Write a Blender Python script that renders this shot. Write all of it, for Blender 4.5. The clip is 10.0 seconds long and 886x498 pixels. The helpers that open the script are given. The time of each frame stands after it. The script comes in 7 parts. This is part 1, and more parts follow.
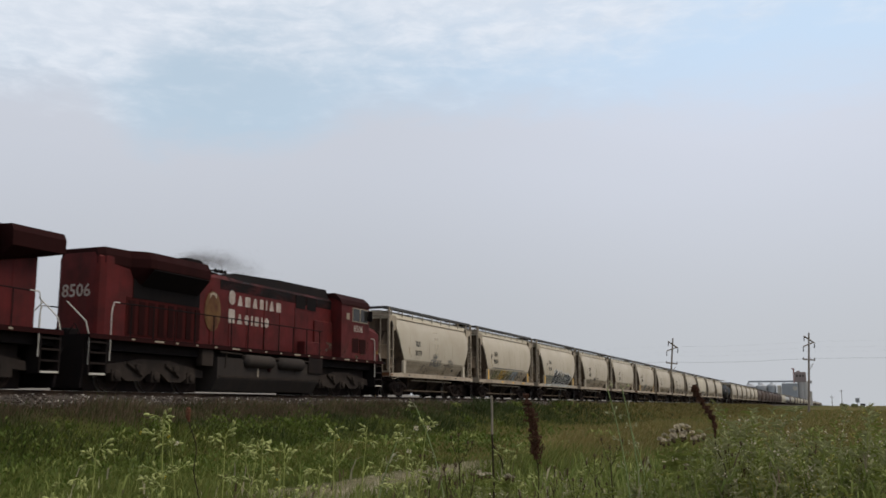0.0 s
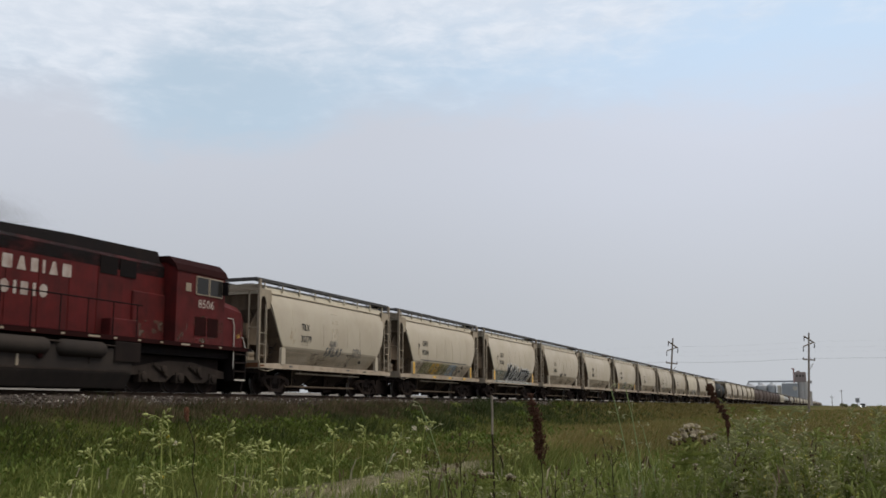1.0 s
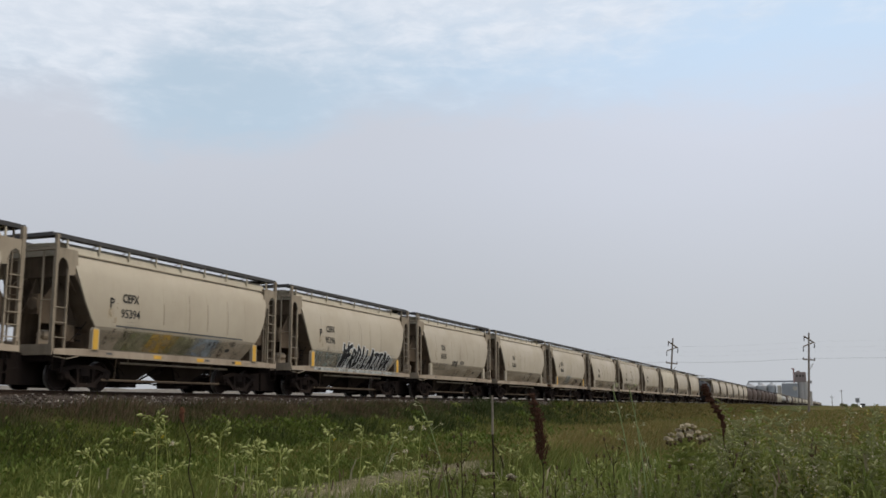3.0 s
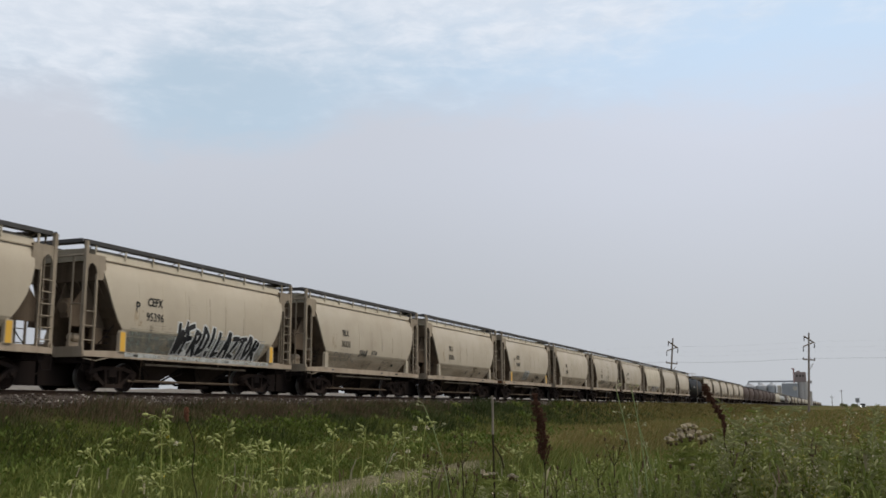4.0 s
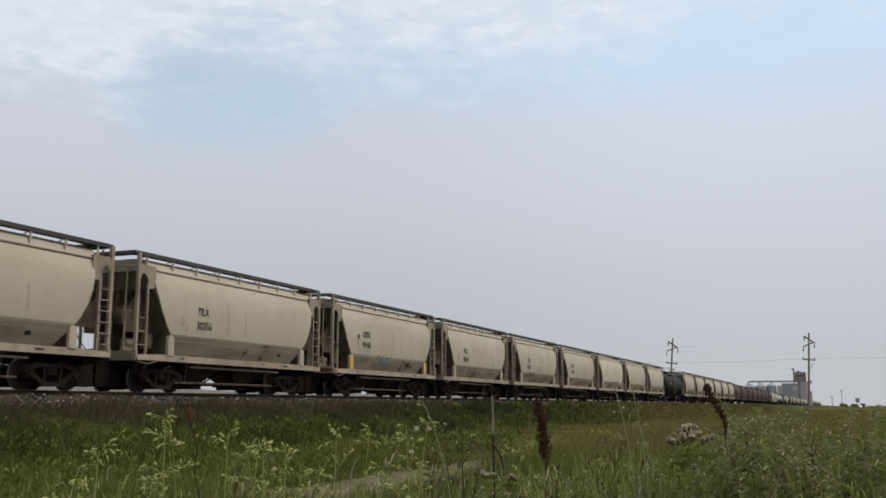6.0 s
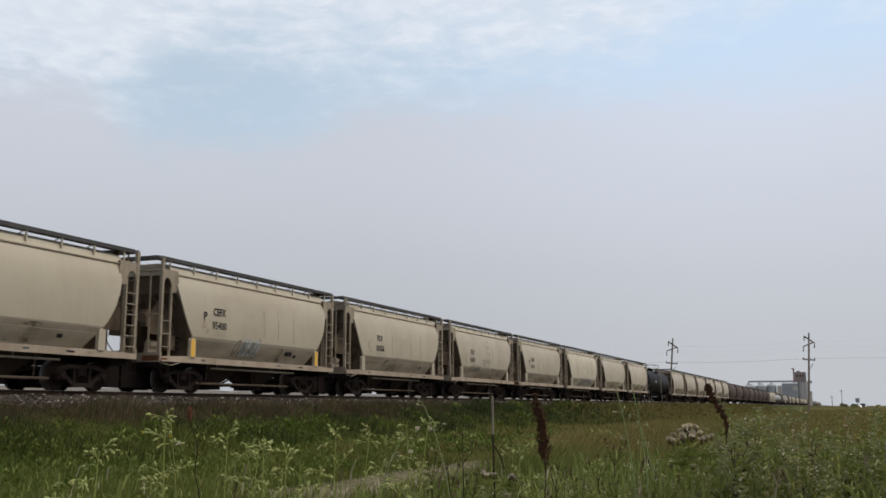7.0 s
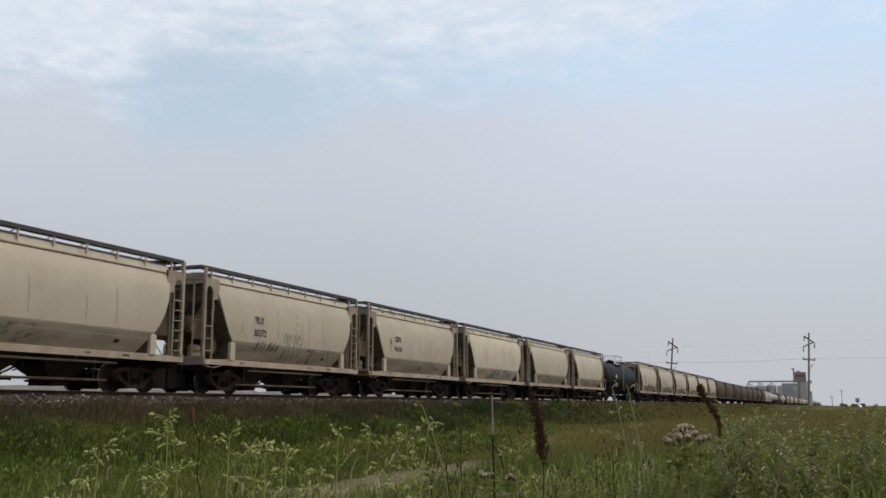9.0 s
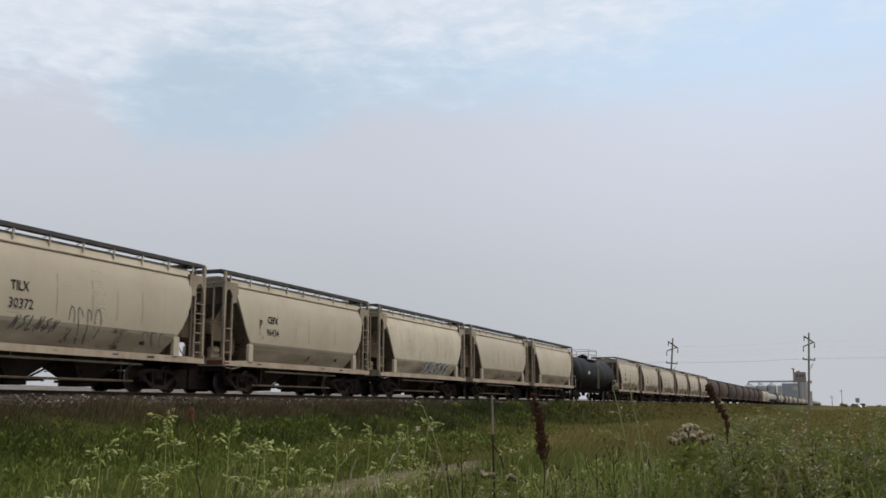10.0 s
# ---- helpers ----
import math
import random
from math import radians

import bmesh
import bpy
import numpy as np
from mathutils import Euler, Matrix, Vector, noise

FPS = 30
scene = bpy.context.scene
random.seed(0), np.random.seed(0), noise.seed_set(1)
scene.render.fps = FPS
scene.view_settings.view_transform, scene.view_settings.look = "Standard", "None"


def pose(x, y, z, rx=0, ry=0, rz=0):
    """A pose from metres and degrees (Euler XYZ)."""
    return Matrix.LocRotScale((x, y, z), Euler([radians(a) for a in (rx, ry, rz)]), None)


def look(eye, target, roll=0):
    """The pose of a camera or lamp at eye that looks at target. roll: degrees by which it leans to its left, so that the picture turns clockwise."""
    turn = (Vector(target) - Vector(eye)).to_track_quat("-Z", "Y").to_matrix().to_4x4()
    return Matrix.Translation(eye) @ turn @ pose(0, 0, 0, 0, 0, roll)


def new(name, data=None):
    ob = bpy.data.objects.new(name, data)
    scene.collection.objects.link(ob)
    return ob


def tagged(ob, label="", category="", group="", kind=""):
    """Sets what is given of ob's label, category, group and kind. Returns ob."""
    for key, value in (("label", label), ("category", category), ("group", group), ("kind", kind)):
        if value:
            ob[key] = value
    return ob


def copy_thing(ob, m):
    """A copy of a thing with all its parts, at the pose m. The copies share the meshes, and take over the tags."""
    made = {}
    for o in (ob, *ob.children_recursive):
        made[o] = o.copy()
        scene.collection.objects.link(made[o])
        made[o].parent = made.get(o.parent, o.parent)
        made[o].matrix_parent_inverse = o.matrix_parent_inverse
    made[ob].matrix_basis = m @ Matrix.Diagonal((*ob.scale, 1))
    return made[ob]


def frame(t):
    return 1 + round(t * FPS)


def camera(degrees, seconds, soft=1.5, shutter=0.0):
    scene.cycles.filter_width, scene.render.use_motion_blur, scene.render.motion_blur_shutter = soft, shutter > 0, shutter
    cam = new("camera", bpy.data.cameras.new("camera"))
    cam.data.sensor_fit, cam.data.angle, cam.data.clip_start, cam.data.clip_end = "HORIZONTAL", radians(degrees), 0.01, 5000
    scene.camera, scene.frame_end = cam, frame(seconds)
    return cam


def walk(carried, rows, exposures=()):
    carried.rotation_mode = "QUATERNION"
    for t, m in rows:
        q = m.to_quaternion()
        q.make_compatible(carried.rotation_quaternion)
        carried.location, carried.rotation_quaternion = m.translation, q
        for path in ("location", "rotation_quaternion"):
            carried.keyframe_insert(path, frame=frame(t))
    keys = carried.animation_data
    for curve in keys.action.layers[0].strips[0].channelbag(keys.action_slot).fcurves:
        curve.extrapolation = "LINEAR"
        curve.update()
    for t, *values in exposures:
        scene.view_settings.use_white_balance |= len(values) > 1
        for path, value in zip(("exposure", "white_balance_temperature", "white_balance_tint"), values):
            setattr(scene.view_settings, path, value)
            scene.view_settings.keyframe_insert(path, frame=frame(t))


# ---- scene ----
cam = camera(49.5, 10.0, soft=1.6, shutter=0.15)
EYE = (0.0, 0.0, 1.25)
TURN, TILT, ROLL = radians(21.9), radians(9.25), 0.0
AIM = (EYE[0] + math.cos(TILT) * math.cos(TURN), EYE[1] + math.cos(TILT) * math.sin(TURN), EYE[2] + math.sin(TILT))
walk(cam, [(0.0, look(EYE, AIM, ROLL)), (10.0, look(EYE, AIM, ROLL))])

# ---- plan: the track runs along x, the train comes towards -x ----
TRACK_Y = 22.76          # centre line of the track
RAIL_Z = 1.70            # top of the rails
RIDE = 0.05              # bodies ride this much higher on their trucks
SPEED = 12.36            # metres a second
CAR = 13.6               # covered hopper over its couplers
LOCO = 22.2              # locomotive over its couplers
FIRST = 44.9             # coupling between locomotive and first hopper at the start
LOCO_X = 34.1            # middle of the second locomotive at the start

# ---- world and sun ----
SUN_EL, SUN_AZ = radians(58), radians(-80)
world = bpy.data.worlds.new("world")
scene.world = world
world.use_nodes = True


def sky_nodes(tree):
    """Pale blue sky under thin haze with torn bright streaks of cloud, denser towards the horizon."""
    N, L = tree.nodes, tree.links
    N.clear()
    out, bg = N.new("ShaderNodeOutputWorld"), N.new("ShaderNodeBackground")
    L.new(bg.outputs[0], out.inputs[0])
    sky = N.new("ShaderNodeTexSky")
    sky.sky_type, sky.sun_disc = "NISHITA", False
    sky.sun_elevation, sky.sun_rotation = SUN_EL, radians(90) - SUN_AZ
    sky.air_density, sky.dust_density, sky.ozone_density = 1.0, 1.0, 1.5
    tc = N.new("ShaderNodeTexCoord")

    def math_node(op, a, b=None, clamp=False):
        n = N.new("ShaderNodeMath")
        n.operation, n.use_clamp = op, clamp
        for i, v in enumerate((a, b)):
            if v is None:
                continue
            if isinstance(v, (int, float)):
                n.inputs[i].default_value = v
            else:
                L.new(v, n.inputs[i])
        return n.outputs[0]

    def mix(f, a, b):
        n = N.new("ShaderNodeMix")
        n.data_type = "RGBA"
        for s, v in ((n.inputs[0], f), (n.inputs[6], a), (n.inputs[7], b)):
            if isinstance(v, (int, float)):
                s.default_value = v
            elif isinstance(v, tuple):
                s.default_value = (*v, 1)
            else:
                L.new(v, s)
        return n.outputs[2]

    def ramp(v, lo, hi):
        n = N.new("ShaderNodeMapRange")
        n.interpolation_type = "SMOOTHSTEP"
        L.new(v, n.inputs[0])
        n.inputs[1].default_value, n.inputs[2].default_value = lo, hi
        return n.outputs[0]

    sep = N.new("ShaderNodeSeparateXYZ")
    L.new(tc.outputs["Generated"], sep.inputs[0])
    z = math_node("MAXIMUM", sep.outputs[2], 0.0)
    # the layer of cloud seen flat from below: direction over height
    den = math_node("ADD", z, 0.16)
    flat = N.new("ShaderNodeCombineXYZ")
    L.new(math_node("DIVIDE", sep.outputs[0], den), flat.inputs[0])
    L.new(math_node("DIVIDE", sep.outputs[1], den), flat.inputs[1])

    def noise_at(scale, detail, rough, turn=0.0, stretch=(1, 1, 1), shift=(0, 0, 0), where=flat):
        mp = N.new("ShaderNodeMapping")
        mp.inputs[1].default_value, mp.inputs[2].default_value, mp.inputs[3].default_value = shift, (0, 0, turn), stretch
        L.new(where.outputs[0], mp.inputs[0])
        n = N.new("ShaderNodeTexNoise")
        n.inputs["Scale"].default_value, n.inputs["Detail"].default_value, n.inputs["Roughness"].default_value = scale, detail, rough
        n.inputs["Distortion"].default_value = 0.4
        L.new(mp.outputs[0], n.inputs["Vector"])
        return n.outputs[0]

    # bearing and height in degrees
    az = math_node("MULTIPLY", math_node("ARCTAN2", sep.outputs[1], sep.outputs[0]), 57.296)
    el = math_node("MULTIPLY", math_node("ARCSINE", z), 57.296)
    # puffs of cloud seen from the side lie in level rows
    level = N.new("ShaderNodeCombineXYZ")
    L.new(math_node("MULTIPLY", az, 0.052), level.inputs[0])
    L.new(math_node("MULTIPLY", el, 0.150), level.inputs[1])
    big = noise_at(1.1, 4, 0.55, 0.5, (1, 1, 1), (3.1, 0.7, 0))
    puffs = noise_at(3.2, 4, 0.55, 0.35, (1, 1, 1), (0.6, 2.2, 1.4), level)
    fine = noise_at(7.0, 9, 0.60, 0.30, (1, 1, 1), (1.3, 4.2, 0), level)
    wisp = noise_at(13.0, 8, 0.62, 0.42, (1, 0.7, 1), (4.3, 1.2, 0), level)

    def off(n, by):
        return math_node("MULTIPLY", math_node("SUBTRACT", n, 0.5), by)

    # upper rim of the haze, lowest where the blue hole dips towards the train
    rim = math_node("ADD", math_node("MULTIPLY", math_node("MULTIPLY", ramp(az, 26.0, 33.0), ramp(az, 44.0, 39.0)), -2.6), 17.6)
    rim = math_node("ADD", rim, math_node("MULTIPLY", ramp(az, 44.0, 48.0), -0.3))
    above = math_node("ADD", math_node("SUBTRACT", el, rim), math_node("ADD", off(puffs, 2.6), off(fine, 2.2)))
    soft_rim = ramp(above, 1.9, -1.6)
    far_rim = ramp(above, 3.2, -3.0)
    haze = mix(ramp(az, 16.0, 2.0), soft_rim, far_rim)
    # lower rim of the torn white bank
    bank = math_node("ADD", 20.4, math_node("ADD", math_node("MULTIPLY", ramp(az, 36.0, 44.0), -3.6), math_node("MULTIPLY", ramp(az, 14.0, 3.0), 3.2)))
    lift = math_node("ADD", math_node("SUBTRACT", el, bank), math_node("ADD", off(puffs, 9.0), math_node("ADD", off(fine, 5.2), off(wisp, 2.6))))
    torn = ramp(lift, -3.4, 4.2)
    blue = N.new("ShaderNodeMix")
    blue.data_type, blue.blend_type = "RGBA", "MULTIPLY"
    blue.inputs[0].default_value, blue.inputs[7].default_value = 1.0, (0.1, 0.1, 0.1, 1)
    L.new(sky.outputs[0], blue.inputs[6])
    pale = mix(ramp(az, 37.0, 2.0), (0.535, 0.655, 0.770), (0.645, 0.80, 0.985))
    veil = mix(0.88, blue.outputs[2], pale)
    high = mix(math_node("MULTIPLY", torn, 0.92), veil, mix(ramp(fine, 0.35, 0.7), (0.69, 0.75, 0.84), (0.79, 0.835, 0.91)))
    grey_w = mix(ramp(el, 1.0, 17.5), (0.455, 0.470, 0.495), (0.602, 0.632, 0.710))
    grey_e = mix(ramp(el, 1.0, 17.5), (0.520, 0.535, 0.560), (0.675, 0.712, 0.815))
    grey = mix(ramp(az, 30.0, 2.0), grey_w, grey_e)
    low = mix(math_node("MULTIPLY", big, 0.25), grey, (0.53, 0.555, 0.605))
    col = mix(math_node("MULTIPLY", haze, 0.95), high, low)
    L.new(col, bg.inputs[0])
    bg.inputs[1].default_value = 1.0


sky_nodes(world.node_tree)
sun = new("sun", bpy.data.lights.new("sun", "SUN"))
sun.data.energy, sun.data.angle, sun.data.color = 2.0, radians(25), (1.0, 0.92, 0.78)
sun.matrix_world = look((math.cos(SUN_AZ) * math.cos(SUN_EL), math.sin(SUN_AZ) * math.cos(SUN_EL), math.sin(SUN_EL)), (0, 0, 0))
scene.view_settings.exposure = 0.0

# ---- materials ----
def nodes_of(name):
    m = bpy.data.materials.new(name)
    m.use_nodes = True
    return m, m.node_tree.nodes, m.node_tree.links, m.node_tree.nodes["Principled BSDF"]


def wired(N, L, kind, values=()):
    n = N.new(kind)
    for key, v in values:
        if hasattr(v, "is_linked"):
            L.new(v, n.inputs[key])
        else:
            n.inputs[key].default_value = v
    return n


def noise_tex(N, L, vec, scale, detail=5, rough=0.6, stretch=(1, 1, 1)):
    mp = wired(N, L, "ShaderNodeMapping", (("Vector", vec), ("Scale", stretch)))
    n = wired(N, L, "ShaderNodeTexNoise", (("Vector", mp.outputs[0]), ("Scale", scale), ("Detail", detail), ("Roughness", rough)))
    return n.outputs[0]


def span(N, L, v, lo, hi, a=0.0, b=1.0):
    return wired(N, L, "ShaderNodeMapRange", (("Value", v), (1, lo), (2, hi), (3, a), (4, b))).outputs[0]


def blend(N, L, f, a, b, how="MIX"):
    n = N.new("ShaderNodeMix")
    n.data_type, n.blend_type = "RGBA", how
    for s, v in ((n.inputs[0], f), (n.inputs[6], a), (n.inputs[7], b)):
        if hasattr(v, "is_linked"):
            L.new(v, s)
        elif isinstance(v, tuple):
            s.default_value = (*v, 1) if len(v) == 3 else v
        else:
            s.default_value = v
    return n.outputs[2]


def worn(name, base, dirt, rough=0.6, metal=0.0, amount=0.5, grain=6.0, streak=0.5, bump=0.1, spread=0.06, grain_size=60):
    """Painted or bare surface: base colour, blotches and vertical streaks of dirt, fine grain, slight relief; each piece differs a little."""
    m, N, L, bsdf = nodes_of(name)
    tc = N.new("ShaderNodeTexCoord")
    info = N.new("ShaderNodeObjectInfo")
    off = wired(N, L, "ShaderNodeVectorMath", ((0, tc.outputs["Object"]), (1, (0, 0, 0))))
    sc = N.new("ShaderNodeVectorMath")
    sc.operation = "SCALE"
    sc.inputs[0].default_value = (37.0, 19.0, 0.0)
    L.new(info.outputs["Random"], sc.inputs["Scale"])
    L.new(sc.outputs[0], off.inputs[1])
    vec = off.outputs[0]
    blot = noise_tex(N, L, vec, grain * 0.12, 6, 0.62)
    run = noise_tex(N, L, vec, 2.2, 5, 0.6, (1.6, 1.6, 0.12))
    fine = noise_tex(N, L, vec, grain_size, 3, 0.6)
    mask = wired(N, L, "ShaderNodeMath", ((0, span(N, L, blot, 0.42, 0.78)), (1, span(N, L, run, 0.45, 0.8, 0.0, streak))))
    mask.operation, mask.use_clamp = "ADD", True
    dirty = wired(N, L, "ShaderNodeMath", ((0, mask.outputs[0]), (1, amount)))
    dirty.operation = "MULTIPLY"
    col = blend(N, L, dirty.outputs[0], base, dirt)
    col = blend(N, L, span(N, L, fine, 0.3, 0.7, 0.0, 0.35), col, tuple(c * 0.75 for c in base))
    tone = wired(N, L, "ShaderNodeHueSaturation", (("Color", col), ("Value", span(N, L, info.outputs["Random"], 0, 1, 1 - spread, 1 + spread))))
    L.new(tone.outputs[0], bsdf.inputs["Base Color"])
    L.new(span(N, L, blot, 0.3, 0.7, max(rough - 0.12, 0.02), min(rough + 0.12, 1)), bsdf.inputs["Roughness"])
    bsdf.inputs["Metallic"].default_value = metal
    bsdf.inputs["Specular IOR Level"].default_value = 0.03 if rough > 0.72 else (0.15 if rough > 0.6 else 0.3)
    b = wired(N, L, "ShaderNodeBump", (("Height", fine), ("Strength", bump), ("Distance", 0.02)))
    L.new(b.outputs[0], bsdf.inputs["Normal"])
    return m


CREAM = worn("cream_paint", (0.438, 0.370, 0.278), (0.29, 0.232, 0.166), 0.5, amount=0.45, streak=0.22, grain=4.0)
# end tan holds dirt plus the shade of the open end pocket
END_TAN = worn("dirty_shaded_tan_end_paint", (0.150, 0.112, 0.080), (0.052, 0.037, 0.027), 0.75, amount=0.9, streak=0.9)
RUST = worn("orange_rust", (0.17, 0.072, 0.034), (0.08, 0.042, 0.026), 0.9, amount=0.7)
CREAM_OLD = worn("weathered_cream_paint", (0.35, 0.285, 0.21), (0.12, 0.090, 0.064), 0.65, amount=0.7, streak=0.7)
# grime, darkened further for the shade between wagon ends
END_DIRT_SHADE = worn("grimy_shaded_end_paint", (0.165, 0.122, 0.085), (0.06, 0.043, 0.03), 0.75, amount=0.8, streak=0.7)
SILL = worn("grubby_sill_paint", (0.42, 0.335, 0.25), (0.16, 0.115, 0.08), 0.65, amount=0.7, streak=0.6)
GREY_CREAM = worn("grey_cream_paint", (0.50, 0.435, 0.33), (0.26, 0.205, 0.15), 0.6, amount=0.5)
GRATE = worn("galvanised_walkway", (0.085, 0.08, 0.078), (0.035, 0.03, 0.028), 0.7, 0.2, amount=0.5)
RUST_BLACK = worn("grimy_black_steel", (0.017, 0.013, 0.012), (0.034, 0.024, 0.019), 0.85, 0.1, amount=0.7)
TRUCK = worn("rusty_cast_steel", (0.026, 0.0195, 0.017), (0.054, 0.036, 0.027), 0.9, 0.0, amount=0.7)
WHEEL = worn("brown_wheel_steel", (0.022, 0.016, 0.014), (0.05, 0.033, 0.025), 0.78, 0.1, amount=0.5)
TREAD = worn("polished_wheel_tread", (0.35, 0.34, 0.33), (0.12, 0.10, 0.09), 0.35, 0.9, amount=0.4)
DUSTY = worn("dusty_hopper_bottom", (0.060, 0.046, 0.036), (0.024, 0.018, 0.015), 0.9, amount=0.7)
RED = worn("oxide_red_paint", (0.092, 0.0095, 0.0085), (0.030, 0.010, 0.009), 0.66, amount=0.95, streak=0.5, grain=9.0)
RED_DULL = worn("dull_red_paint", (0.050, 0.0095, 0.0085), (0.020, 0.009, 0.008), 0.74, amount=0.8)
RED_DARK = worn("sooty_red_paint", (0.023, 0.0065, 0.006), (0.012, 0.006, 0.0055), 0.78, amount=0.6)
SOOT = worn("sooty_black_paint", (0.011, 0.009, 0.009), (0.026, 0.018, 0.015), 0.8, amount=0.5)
WHITE = worn("dull_white_paint", (0.50, 0.46, 0.40), (0.25, 0.19, 0.16), 0.6, amount=0.5)
GOLD = worn("faded_gold_paint", (0.125, 0.066, 0.026), (0.050, 0.018, 0.011), 0.7, amount=1.0, grain=22)
YELLOW = worn("yellow_paint", (0.75, 0.42, 0.05), (0.5, 0.28, 0.06), 0.5, amount=0.4)
TANK = worn("black_tank_paint", (0.009, 0.009, 0.0095), (0.03, 0.027, 0.025), 0.62, amount=0.4)
BROWN = worn("brown_car_paint", (0.080, 0.054, 0.043), (0.045, 0.034, 0.028), 0.7, amount=0.6, spread=0.2)
# rail colour darkened for the shade on rail sides and sleeper ends
STEEL = worn("shaded_rail_steel", (0.05, 0.034, 0.025), (0.03, 0.021, 0.017), 0.8, 0.1, amount=0.5)
RAILTOP = worn("polished_railhead", (0.5, 0.49, 0.47), (0.25, 0.22, 0.2), 0.25, 0.95, amount=0.3)
TIE = worn("creosoted_wood", (0.075, 0.058, 0.045), (0.035, 0.027, 0.022), 0.9, amount=0.6, spread=0.25)
POLE = worn("weathered_pole_wood", (0.20, 0.165, 0.135), (0.09, 0.075, 0.06), 0.9, amount=0.6)
INSUL = worn("insulator_glaze", (0.10, 0.09, 0.085), (0.05, 0.04, 0.04), 0.3, amount=0.3)
WIRE = worn("dull_wire", (0.36, 0.36, 0.37), (0.15, 0.15, 0.15), 0.6, 0.5, amount=0.3)
# next four, for the grain elevator: distance haze mixed into the colours
SILO = worn("hazed_galvanised_silo", (0.36, 0.36, 0.37), (0.24, 0.235, 0.235), 0.5, 0.3, amount=0.5, grain=1.0)
SILO_DARK = worn("hazed_dark_bin_steel", (0.33, 0.34, 0.355), (0.27, 0.275, 0.285), 0.6, 0.2, amount=0.5, grain=1.0)
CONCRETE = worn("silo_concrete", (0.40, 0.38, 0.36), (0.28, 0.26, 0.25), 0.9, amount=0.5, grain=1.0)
BRICKRED = worn("hazed_red_cladding", (0.25, 0.20, 0.19), (0.19, 0.165, 0.16), 0.8, amount=0.5, grain=1.0)
INK = worn("black_stencil_paint", (0.02, 0.02, 0.02), (0.07, 0.06, 0.05), 0.7, amount=0.5)
SPRAY = worn("grey_spray_paint", (0.06, 0.06, 0.062), (0.2, 0.18, 0.15), 0.6, amount=0.5)
SPRAY_WHITE = worn("white_spray_paint", (0.55, 0.54, 0.50), (0.42, 0.38, 0.32), 0.6, amount=0.4)
GLASS_DARK, _n, _l, _b = nodes_of("dark_window_glass")
_b.inputs["Base Color"].default_value = (0.022, 0.020, 0.018, 1)
_b.inputs["Roughness"].default_value = 0.12
_b.inputs["Specular IOR Level"].default_value = 0.18


